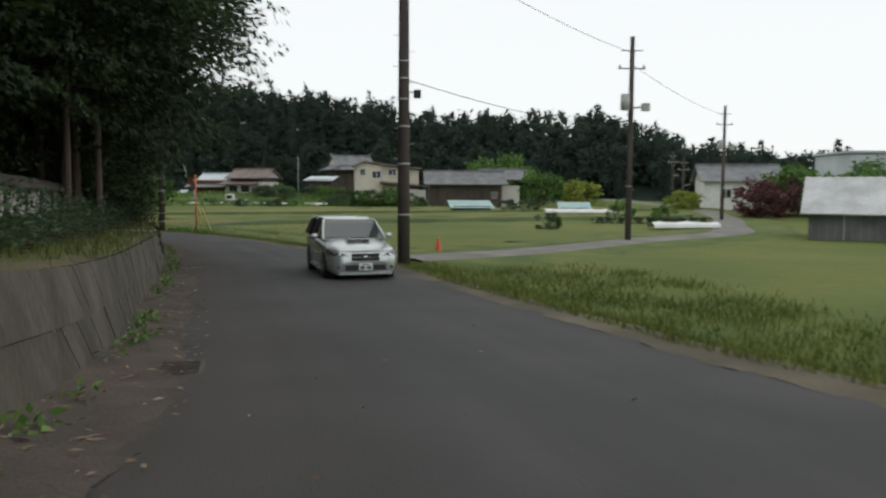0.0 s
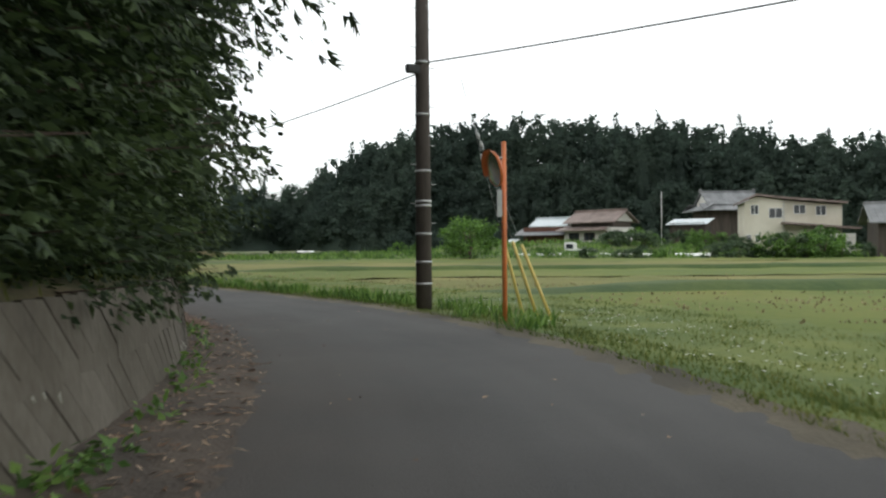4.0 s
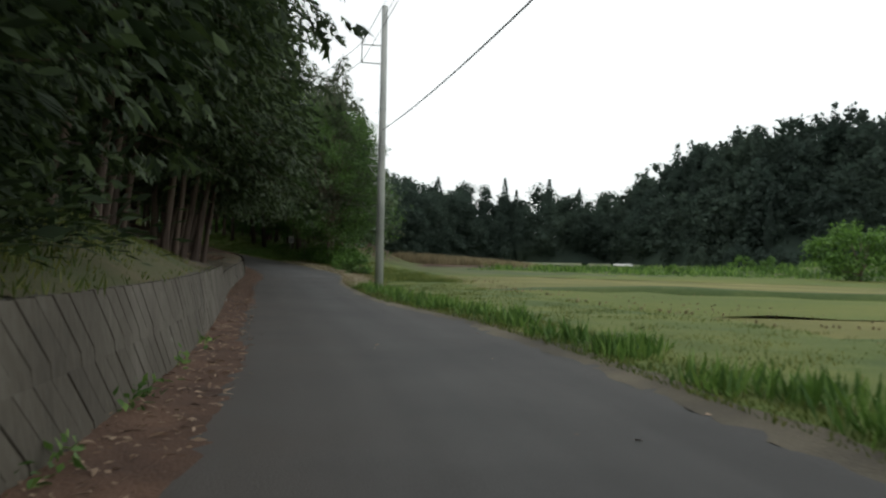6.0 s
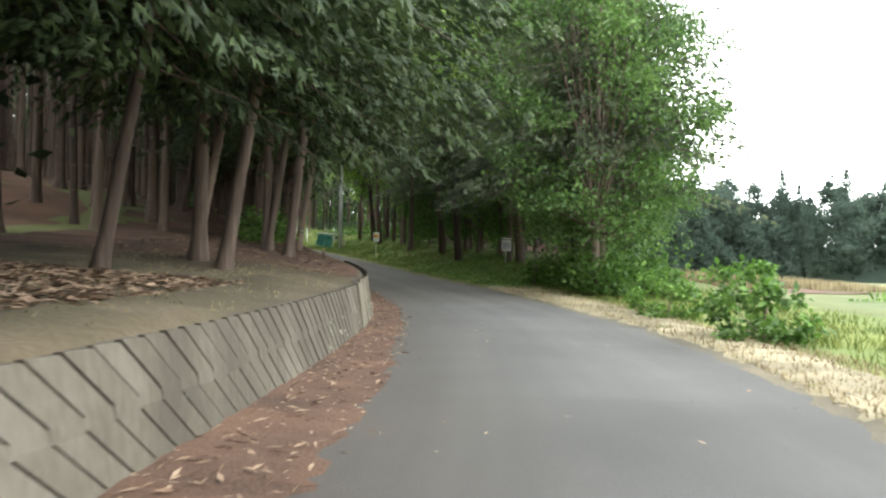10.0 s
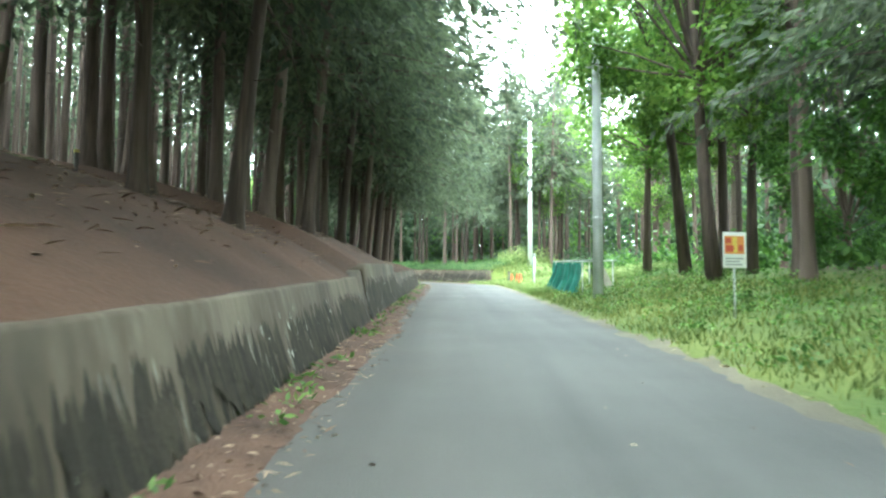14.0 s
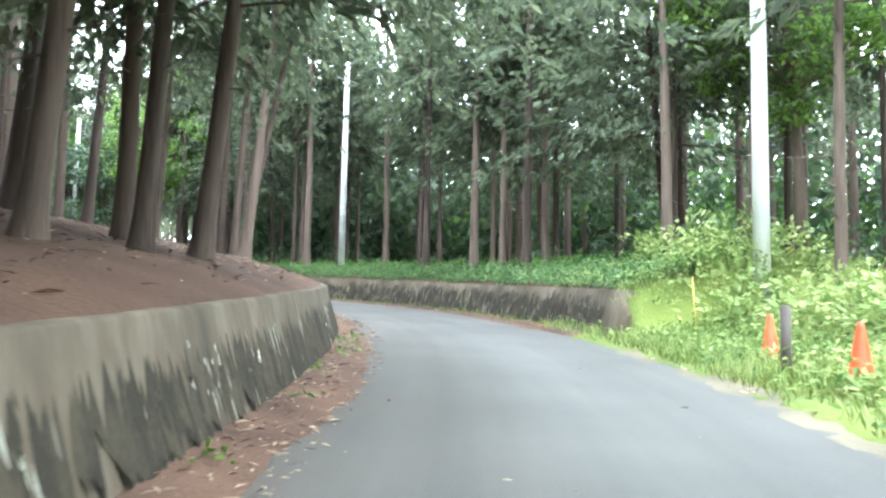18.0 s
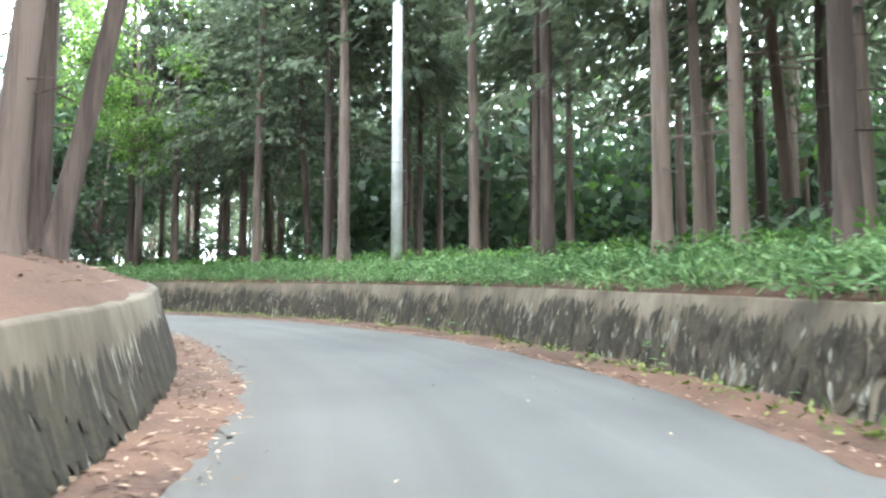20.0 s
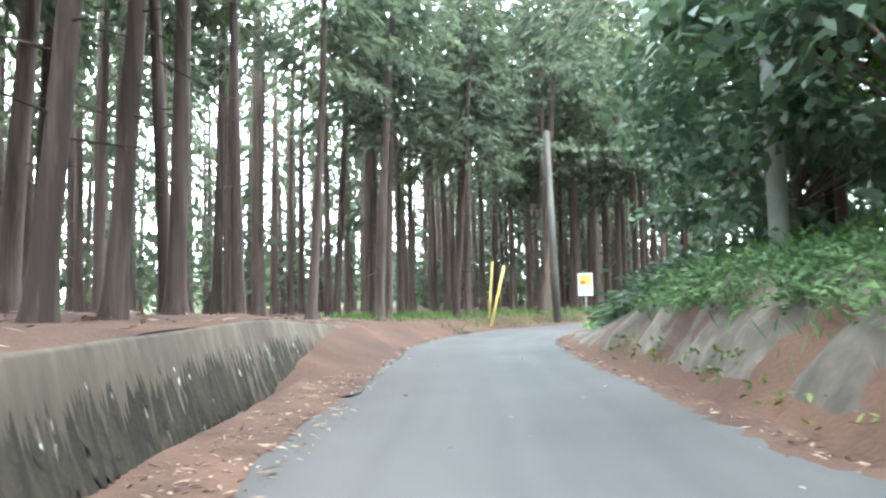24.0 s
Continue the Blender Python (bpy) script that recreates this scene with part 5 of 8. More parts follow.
POLE_D = utility_pole("utility_pole", place(148.2, 4.5, 0.1), 8.6, 0.17, POLE_GREY, "grey concrete utility pole at the weedy roadside", [(2.6, 0.16), (4.2, 0.155)],
                      [((-0.7, 0, 7.4), (0.5, 0, 7.4), 0.035), ((-0.4, 0, 7.0), (0, 0, 6.6), 0.018), ((-0.45, 0, 8.2), (0.4, 0, 8.2), 0.03)], plates=[(-0.6, 0, 7.44, 0.14), (0.4, 0, 7.44, 0.14), (-0.4, 0, 8.24, 0.14)])
POLE_E = utility_pole("utility_pole", place(180.1, 7.15, 0.8), 11.5, 0.19, mat("white_pole", (0.6, 0.6, 0.58), (0.78, 0.78, 0.76), 1.0, 0.6, fine=20, bump=0.1), "tall white utility pole rising among the trees", [(8.2, 0.15)],
                      [((-0.75, 0, 10.2), (0.75, 0, 10.2), 0.04), ((-0.6, 0, 9.6), (0.6, 0, 9.6), 0.03)], plates=[(-0.6, 0, 10.25, 0.15), (0.6, 0, 10.25, 0.15)])
POLE_F = utility_pole("utility_pole", place(200.7, 5.9, 1.5), 10.5, 0.17, mat("weathered_white_pole", (0.45, 0.46, 0.45), (0.7, 0.7, 0.68), 1.5, 0.7, fine=12, bump=0.2), "pale weathered utility pole above the retaining wall", [(3.0, 0.155)], [((-0.6, 0, 9.6), (0.6, 0, 9.6), 0.035)])
utility_pole("utility_pole", place(219.6, 4.9, 1.3), 9.5, 0.15, POLE_GREY, "slim grey pole among dark evergreen leaves", [(4.0, 0.14)])


def far_pole(x, y, h, label, transformer):
    e = utility_pole("utility_pole", pose(x, y, FIELD_Z - 0.1), h, 0.16, POLE_DARK, label, [(3, 0.15)], [((-0.7, 0, h - 1.6), (0.7, 0, h - 1.6), 0.04), ((-0.55, 0, h - 0.7), (0.55, 0, h - 0.7), 0.03), ((0, 0, h - 3.6), (0.95, 0, h - 3.5), 0.05)], plates=[(-0.6, 0, h - 1.55, 0.16), (0.6, 0, h - 1.55, 0.16)])
    if transformer:
        part("transformer", tubes("transformer", [([(-0.3, 0, h - 3.7), (-0.3, 0, h - 2.9)], [0.24, 0.24], 12)], POLE_GREY), None, e)
        part("switch_box", boxed(0.55, 0.95, -0.15, 0.15, h - 3.75, h - 3.35, bevel=0.03), POLE_GREY, e)
    return e


POLE_G = far_pole(9.6, 40, 10.6, "dark utility pole with a transformer beside the field", True)
POLE_H = far_pole(24, 66.5, 10.0, "utility pole with cross arms by the side lane", True)
far_pole(34, 115, 8.5, "slim distant utility pole", False)
far_pole(31, 100, 7.0, "slim distant utility pole", False)


def wire(a, b, sag, label="thin black overhead cable between poles", r=0.012):
    pts = []
    for k in range(13):
        u = k / 12
        p = Vector(a).lerp(Vector(b), u)
        p.z -= sag * 4 * u * (1 - u)
        pts.append(tuple(p))
    return tagged(new("overhead_cable", tubes("overhead_cable", [(pts, [r] * 13, 5, False)], BLACK)), label, "cable", "overhead cables")


def up(e, z, x=0.0, y=0.0):
    return tuple(e.matrix_basis @ Vector((x, y, z)))


wire(up(POLE_B, 5.6), up(POLE_G, 6.0), 0.3, r=0.018)
wire(up(POLE_B, 5.4), up(POLE_C, 6.2), 0.35, r=0.018)
wire(up(POLE_A, 5.6), up(POLE_G, 6.0), 0.3)
wire(up(POLE_A, 9.8), up(POLE_G, 9.8), 0.3)
wire(up(POLE_C, 9.5, -0.85), up(POLE_D, 8.2, -0.4), 0.6)
wire(up(POLE_C, 8.8, -0.85), up(POLE_D, 7.5, -0.6), 0.6)
wire(up(POLE_C, 9.5, -0.85), up(POLE_B, 10.2), 0.4)
wire(up(POLE_C, 8.8, -0.85), up(POLE_B, 9.5), 0.4)
wire(up(POLE_C, 10.6), up(POLE_B, 10.4), 0.4)
wire(up(POLE_D, 7.5, 0.4), up(POLE_E, 10.2, 0.6), 0.4)
wire(up(POLE_D, 8.3, -0.4), up(POLE_E, 10.2, -0.6), 0.4)
wire(up(POLE_E, 10.2), up(POLE_F, 9.6), 0.4)
wire(up(POLE_G, 9.2), up(POLE_H, 9.2), 0.3)
wire(up(POLE_A, 9.8), tuple(at(-10, 7, 9.5)), 0.3)

# guy wires with yellow covers
for k, (s, l, z) in enumerate(((46.82, 4.87, 8.8), (46.24, 4.84, 8.0), (45.82, 4.89, 7.2))):
    g = at(s, l, float(terrain(s, l)) - 0.05)
    top = Vector(up(POLE_B, z))
    d = (top - Vector(g.tolist())).normalized()
    e = thing("guy_wire", Matrix.Translation(g.tolist()), "steel guy wire with a yellow plastic cover near the ground", "guy wire", "guy wires of the pole")
    part("strand", tubes("strand", [([(0, 0, 0), tuple(top - Vector(g.tolist()))], [0.004, 0.004], 5)], STEEL), None, e)
    part("yellow_cover", tubes("yellow_cover", [([tuple(d * 0.1), tuple(d * 1.75)], [0.034, 0.034], 10)], YELLOW), None, e)
    part("insulator", tubes("insulator", [([tuple(d * (3.6 + 0.4 * k - 0.1)), tuple(d * (3.6 + 0.4 * k)), tuple(d * (3.6 + 0.4 * k + 0.1))], [0.02, 0.045, 0.02], 8)], POLE_GREY), None, e)


# ---- traffic mirror ----
def traffic_mirror():
    m = place(45.6, 3.72, 0.1)
    e = thing("traffic_mirror", m, "orange road mirror on an orange steel post beside the field", "traffic mirror")
    part("post", tubes("post", [([(0, 0, -0.5), (0, 0, 3.25)], [0.045, 0.045], 14)], ORANGE), None, e)
    face = Matrix.Translation((-0.3, -0.2, 2.72)) @ Matrix.Rotation(radians(-95), 4, "Z") @ Matrix.Rotation(radians(14), 4, "X") @ Matrix.Scale(0.8, 4)
    bm = bmesh.new()
    rings = [(0.0, -0.07), (0.15, -0.066), (0.28, -0.05), (0.4, -0.02)]
    vs = []
    for r, y in rings[1:]:
        vs.append([bm.verts.new((r * math.cos(a), y, r * math.sin(a))) for a in np.linspace(0, 2 * math.pi, 33)[:-1]])
    c = bm.verts.new((0, -0.07, 0))
    for i in range(32):
        bm.faces.new((c, vs[0][i], vs[0][(i + 1) % 32]))
        for k in range(2):
            bm.faces.new((vs[k][i], vs[k + 1][i], vs[k + 1][(i + 1) % 32], vs[k][(i + 1) % 32]))
    bmesh.ops.recalc_face_normals(bm, faces=bm.faces)
    glass = bpy.data.materials.new("mirror_face")
    glass.use_nodes = True
    glass.node_tree.nodes["Principled BSDF"].inputs["Metallic"].default_value = 1.0
    glass.node_tree.nodes["Principled BSDF"].inputs["Roughness"].default_value = 0.22
    glass.node_tree.nodes["Principled BSDF"].inputs["Base Color"].default_value = (0.72, 0.73, 0.72, 1)
    part("mirror_glass", bm_mesh("mirror_glass", bm, glass, True), None, e, "convex mirror face", face)
    bm = bmesh.new()
    prof = [(0.4, -0.025), (0.412, -0.03), (0.412, 0.03), (0.36, 0.07), (0.0, 0.09)]
    vs = [[bm.verts.new((r * math.cos(a), y, r * math.sin(a))) for a in np.linspace(0, 2 * math.pi, 33)[:-1]] for r, y in prof[:-1]]
    c = bm.verts.new((0, 0.09, 0))
    for i in range(32):
        for k in range(3):
            bm.faces.new((vs[k][i], vs[k + 1][i], vs[k + 1][(i + 1) % 32], vs[k][(i + 1) % 32]))
        bm.faces.new((vs[3][i], c, vs[3][(i + 1) % 32]))
    bmesh.ops.recalc_face_normals(bm, faces=bm.faces)
    part("back_shell", bm_mesh("back_shell", bm, ORANGE, True), None, e, "orange rim and back", face)
    bm = bmesh.new()
    for a0, a1 in zip(np.linspace(1.5, math.pi + 0.3, 17)[:-1], np.linspace(1.5, math.pi + 0.3, 17)[1:]):
        q = [(0.44 * math.cos(a), y, 0.44 * math.sin(a)) for a in (a0, a1) for y in (0.02, -0.11)]
        v = [bm.verts.new(p) for p in q] + [bm.verts.new((p[0] * 1.03, p[1], p[2] * 1.03)) for p in q]
        for f in ((0, 1, 3, 2), (4, 6, 7, 5), (1, 5, 7, 3), (0, 2, 6, 4)):
            bm.faces.new([v[i] for i in f])
    bmesh.ops.remove_doubles(bm, verts=bm.verts, dist=0.0008)
    part("hood", bm, ORANGE, e, "orange hood over the mirror", face)
    bm = bmesh.new()
    rod(bm, (0, 0, 2.75), (-0.3, -0.06, 2.78), 0.02)
    rod(bm, (0, 0, 2.95), (-0.3, -0.06, 2.92), 0.02)
    part("bracket", bm, STEEL, e)
    part("number_plate", boxed(-0.17, -0.06, -0.05, -0.03, 1.85, 2.35, bevel=0.008), POLE_GREY, e, "narrow grey plate with worn marks")


traffic_mirror()


# ---- traffic cones ----
def cone_meshes():
    prof = [(0.165, 0.03), (0.15, 0.06), (0.045, 0.64), (0.035, 0.70), (0.0, 0.70)]
    vs, fs = [], []
    n = 16
    for r, z in prof:
        for k in range(n):
            a = 2 * math.pi * k / n
            vs.append((r * math.cos(a), r * math.sin(a), z))
    for i in range(len(prof) - 1):
        for k in range(n):
            fs.append((i * n + k, i * n + (k + 1) % n, (i + 1) * n + (k + 1) % n, (i + 1) * n + k))
    return fast_mesh("cone_body", vs, fs, CONE_RED, True), bm_mesh("base_plate", boxed(-0.19, 0.19, -0.19, 0.19, 0, 0.035, bevel=0.012), CONE_RED)


CONE = cone_meshes()
for s, l, k, lab in ((167.7, 3.95, 1.0, "sun-faded red traffic cone standing in weeds"), (170.1, 4.25, 1.0, "sun-faded red traffic cone standing in weeds"), (173.2, 4.5, 1.0, "sun-faded red traffic cone standing in weeds"),
                     (175.5, 4.6, 0.95, "orange traffic cone half hidden by weeds"), (29.8, 8.8, 1.05, "red traffic cone at the corner of the side lane")):
    c = thing("traffic_cone", Matrix.Translation(at(s, l, float(terrain(s, l)) - 0.02).tolist()) @ Matrix.Rotation(s, 4, "Z") @ Matrix.Scale(k, 4), lab, "traffic cone", "traffic cones")
    part("cone_body", CONE[0], None, c)
    part("base_plate", CONE[1], None, c)


# ---- signs ----
PLAIN = {}


def plain(col):
    if col not in PLAIN:
        PLAIN[col] = mat("print_%d" % len(PLAIN), tuple(c * 0.85 for c in col), col, 4.0, 0.6, fine=40, bump=0.05)
    return PLAIN[col]


def board_sign(m, w, h, z, label, patches, post_r=0.022, both=False):
    e = thing("notice_board", m, label, "sign")
    part("post", tubes("post", [([(0, 0.03, -0.4), (0, 0.03, z + h - 0.05)], [post_r] * 2, 10)], POLE_GREY), None, e)
    part("board", boxed(-w / 2, w / 2, -0.012, 0.012, z, z + h, bevel=0.006), WHITE, e, "white board")
    for i, (x0, x1, z0, z1, col) in enumerate(patches):
        part("printed_patch", boxed(x0, x1, -0.018, -0.013, z + z0, z + z1), plain(col), e)
    return e


ORG, RED, YEL, GRY, BRN = (0.75, 0.3, 0.08), (0.6, 0.1, 0.05), (0.8, 0.6, 0.12), (0.4, 0.4, 0.4), (0.3, 0.16, 0.1)
board_sign(place(137.9, 4.85, 0.05, 8) @ Matrix.Scale(0.88, 4), 0.5, 0.72, 1.3, "white notice board with an orange picture on a thin post", [(-0.22, 0.2, 0.28, 0.64, ORG), (-0.2, -0.02, 0.32, 0.45, RED), (-0.05, 0.05, 0.3, 0.62, YEL), (0.08, 0.17, 0.34, 0.46, RED), (-0.2, -0.08, 0.5, 0.6, RED),
           (-0.2, 0.18, 0.17, 0.2, GRY), (-0.2, 0.1, 0.11, 0.14, GRY), (-0.2, 0.15, 0.05, 0.08, GRY)])
board_sign(place(119.9, 7.1, 0.2, 10), 0.52, 0.62, 1.15, "weathered grey notice board in front of a trunk", [(-0.24, 0.24, 0.5, 0.57, BRN), (-0.2, 0.2, 0.1, 0.42, GRY), (-0.2, 0.2, 0.05, 0.08, GRY)], 0.03)


# ---- fields ----
def field_bands():
    """Flat paddies divided by low grassy banks that run across the valley."""
    u, n = np.array([0.914, 0.405]), np.array([-0.405, 0.914])
    o = np.array([-13.0, 56.6])
    straw = mat("stubble", (0.1, 0.115, 0.018), (0.2, 0.175, 0.05), 0.12, 0.95, c=(0.135, 0.135, 0.03), fine=3, bump=0.8, stretch=(1, 2.4, 1))
    green = mat("mown_green", (0.072, 0.105, 0.009), (0.14, 0.148, 0.021), 0.1, 0.95, c=(0.097, 0.127, 0.012), fine=3, bump=0.8)
    levee = mat("levee_grass", (0.03, 0.062, 0.012), (0.075, 0.105, 0.026), 0.4, 0.95, fine=5, bump=0.8)
    bands = [(-120, -1.3, green, 0.02, "field"), (-1.3, 1.3, levee, 0.32, "levee"), (1.3, 9.5, straw, 0.05, "field"), (9.5, 19.5, green, 0.08, "field"), (19.5, 21, levee, 0.3, "levee"),
             (21, 36, straw, 0.1, "field"), (36, 62, green, 0.12, "field")]
    for i, (d0, d1, m, h, kind) in enumerate(bands):
        us = np.arange(-75, 90, 1.5)
        ds = np.linspace(d0, d1, 5 if kind == "levee" else max(3, int((d1 - d0) / 1.5)))
        U, D = np.meshgrid(us, ds, indexing="ij")
        xy = o + U[..., None] * u + D[..., None] * n
        s, l, z = station(xy.reshape(-1, 2))
        b_ = l - edge_right(s)
        fade = np.clip((b_ - 6.0) / 5.0, 0, 1).reshape(U.shape)
        rise = (-0.07 + 0.11 * np.clip((b_ - 4.8) / 2.0, 0, 1)).reshape(U.shape)
        ok = (l > edge_right(s) + 3.6) & (s < 99) & (s > -17) & (l < 110)
        # room for the side lane
        side = np.array([np.min(np.hypot(SIDE[:, 0] - p[0], SIDE[:, 1] - p[1])) for p in xy.reshape(-1, 2)])
        ok &= side > 2.4
        prof = np.array([-0.2, 0.8, 1, 0.8, -0.2])[None, :] if kind == "levee" else 1.0
        zz = FIELD_Z + h * fade * prof + rise
        zz += np.random.RandomState(i).normal(0, 0.02, zz.shape)
        ok = ok.reshape(U.shape)
        v = np.concatenate([xy, zz[..., None]], -1).reshape(-1, 3)
        w = len(ds)
        q = [(a * w + b, a * w + b + 1, (a + 1) * w + b + 1, (a + 1) * w + b) for a in range(len(us) - 1) for b in range(w - 1) if ok[a:a + 2, b:b + 2].all()]
        if q:
            tagged(new(kind, fast_mesh(kind, v, np.array(q)[:, ::-1], m, True)), "low grassy bank between two paddies" if kind == "levee" else "flat fallow paddy of short yellow-green grass", kind, kind="structure")


def stubble_rows():
    """Cut straw left standing in rows across the paddies."""
    u, w, o = np.array([0.914, 0.405]), np.array([-0.405, 0.914]), np.array([-13.0, 56.6])
    rng = np.random.RandomState(44)
    n = 26000
    row = rng.randint(-22, 46, n)
    a, d = rng.uniform(-70, 6, n), row * 0.75 + rng.normal(0, 0.07, n)
    xy = o + a[:, None] * u + d[:, None] * w
    s, l, z = station(xy)
    keep = (l > edge_right(s) + 5.5) & (s < 98) & (np.abs(d) > 1.6) & (np.sin(a * .23 + row * 1.7) + np.sin(a * .09 + row * .6) > -.3)
    c = np.c_[xy[keep], np.full(keep.sum(), FIELD_Z + 0.02)]
    t = rng.normal(0, 0.35, c.shape)
    t[:, 2] = 1
    v, q = kites(c, t, rng.normal(0, 1, c.shape), rng.uniform(0.05, 0.14, len(c)), np.full(len(c), 0.07))
    tagged(new("stubble_rows", fast_mesh("stubble_rows", v, q, DRY)), "rows of pale straw stubble across the paddies", "stubble", kind="stuff")


SIDE_CTRL = [(-1.5, 27.5, -1.28), (3.5, 33, -1.42), (10, 40.3, -1.42), (17.5, 47.5, -1.4), (21.5, 58, -1.4), (27, 75, -1.3), (30, 96, -1.0), (26, 125, -0.4)]
SIDE = smooth_line(SIDE_CTRL, 1.0)
sd = np.gradient(SIDE[:, :2], axis=0)
sd /= np.linalg.norm(sd, axis=1, keepdims=True)
rows = np.stack([SIDE + np.c_[sd[:, 1] * k, -sd[:, 0] * k, 0 * k + 0 * sd[:, 0]] for k in (-1.4, -0.7, 0.0, 0.7, 1.4)], 1)
rows[:, :, 2] += 0.06
rows[:, (0, 4), 2] -= 0.1
nn = len(SIDE)
q = np.array([(a * 5 + b, a * 5 + b + 1, (a + 1) * 5 + b + 1, (a + 1) * 5 + b) for a in range(nn - 1) for b in range(4)])
tagged(new("side_lane", fast_mesh("side_lane", rows.reshape(-1, 3), q, mat("pale_lane", (0.13, 0.125, 0.11), (0.22, 0.21, 0.185), 0.6, 0.9, fine=20, bump=0.3), True)), "narrow pale side lane crossing the fields", "road", kind="structure")
field_bands()
stubble_rows()
for sign, lab in ((-1, "grassy shoulder of the side lane"), (1, "grassy shoulder of the side lane")):
    sh = np.stack([np.c_[SIDE[:, 0] + sd[:, 1] * k * sign, SIDE[:, 1] - sd[:, 0] * k * sign, np.maximum(SIDE[:, 2], FIELD_Z) * 0 + (SIDE[:, 2] + dz if dz > -9 else FIELD_Z - 0.12)] for k, dz in ((1.3, 0.0), (1.7, 0.05), (2.6, 0.02), (3.8, -0.02), (4.8, -99))], 1)
    front = sh[:1].copy()
    front[:, :, :2] -= sd[0] * 1.6
    front[:, :, 2] -= 0.42
    sh = np.concatenate([front, sh])
    q = np.array([(a * 5 + b, a * 5 + b + 1, (a + 1) * 5 + b + 1, (a + 1) * 5 + b) for a in range(nn) for b in range(4)])
    tagged(new("lane_shoulder", fast_mesh("lane_shoulder", sh.reshape(-1, 3), q, VERGE, True)), lab, "verge", kind="structure")
tagged(strip("culvert_bank", 24, 26.5, 0.5, lambda s: np.array([4.4, 4.7, 5.4, 6.2]), lambda s, l: np.array([-0.3, 0.03, 0.0, -0.6]), mat("dark_earth", (0.05, 0.042, 0.028), (0.11, 0.095, 0.06), 1.5, 0.95, fine=10, bump=0.8), 0.02),
       "dark earth bank with a drain beside the pole", "bank", kind="structure")

# ---- buildings beyond the fields ----
TILE = mat("grey_roof_tiles", (0.11, 0.115, 0.12), (0.22, 0.225, 0.23), 0.8, 0.6, fine=8, bump=0.3)
TILE_BROWN = mat("brown_roof_tiles", (0.13, 0.095, 0.08), (0.24, 0.185, 0.165), 0.8, 0.6, fine=8, bump=0.3)
TIN = mat("pale_tin", (0.42, 0.48, 0.5), (0.62, 0.66, 0.68), 0.8, 0.45, fine=8, bump=0.1, metal=0.2)
TEAL_TIN = mat("teal_tin", (0.2, 0.34, 0.33), (0.34, 0.48, 0.46), 0.8, 0.5, fine=8, bump=0.1)
CREAM = mat("cream_render", (0.52, 0.48, 0.38), (0.66, 0.62, 0.52), 0.5, 0.85, fine=8, bump=0.1)
TIMBER = mat("dark_weathered_boards", (0.045, 0.036, 0.03), (0.10, 0.08, 0.066), 0.9, 0.9, fine=7, bump=0.4, stretch=(3, 3, 0.4))
PLASTER = mat("pale_plaster", (0.5, 0.48, 0.44), (0.66, 0.64, 0.6), 0.5, 0.85, fine=8, bump=0.1)
PANE = bpy.data.materials.new("window_pane")
PANE.use_nodes = True
PANE.node_tree.nodes["Principled BSDF"].inputs["Base Color"].default_value = (0.03, 0.035, 0.04, 1)
PANE.node_tree.nodes["Principled BSDF"].inputs["Roughness"].default_value = 0.12


def gable_roof(parent, x0, x1, y0, y1, z, rise, over, material, along="x", ribs=True, label=""):
    """A gable roof with thickness and battens; along: the ridge's axis."""
    bm = bmesh.new()
    t = 0.14
    if along == "x":
        a, b, c0, c1 = x0 - over, x1 + over, y0 - over, y1 + over
        mid = (c0 + c1) / 2
        P = lambda u, v, zz: (u, v, zz)
    else:
        a, b, c0, c1 = y0 - over, y1 + over, x0 - over, x1 + over
        mid = (c0 + c1) / 2
        P = lambda u, v, zz: (v, u, zz)
    e = z - rise * over / ((c1 - c0) / 2 - over + 1e-6) * 0.6
    for lo, hi in ((c0, mid), (c1, mid)):
        pts = [P(a, lo, e), P(b, lo, e), P(b, hi, z + rise), P(a, hi, z + rise)]
        v = [bm.verts.new(p) for p in pts] + [bm.verts.new((p[0], p[1], p[2] + t)) for p in pts]
        for f in ((0, 1, 2, 3), (4, 7, 6, 5), (0, 4, 5, 1), (1, 5, 6, 2), (2, 6, 7, 3), (3, 7, 4, 0)):
            bm.faces.new([v[i] for i in f])
    bmesh.ops.recalc_face_normals(bm, faces=bm.faces)
    roof = part("roof", bm, material, parent, label)
    part("ridge", boxed(*((a, b, mid - 0.16, mid + 0.16) if along == "x" else (mid - 0.16, mid + 0.16, a, b)), z + rise + 0.04, z + rise + 0.34, bevel=0.04), material, roof)
    if ribs:
        bm = bmesh.new()
        n = int((b - a) / 0.55)
        for i in range(n):
            u = a + (i + 0.5) * (b - a) / n
            for lo in (c0, c1):
                rod(bm, P(u, lo, e + t + 0.01), P(u, mid, z + rise + t + 0.01), 0.045, 4)
        r = part("tile_rolls", bm, material, roof)
        tagged(r, kind="stuff")
    for end in (a + over, b - over):
        bm = bmesh.new()
        v = [bm.verts.new(P(end + k, c, zz)) for k in (-0.06, 0.06) for c, zz in ((c0 + over, z), (c1 - over, z), (mid, z + rise - 0.02))]
        for f in ((0, 1, 2), (3, 5, 4), (0, 3, 4, 1), (1, 4, 5, 2), (2, 5, 3, 0)):
            bm.faces.new([v[i] for i in f])
        bmesh.ops.recalc_face_normals(bm, faces=bm.faces)
        part("gable", bm, PLASTER, parent)
    return roof


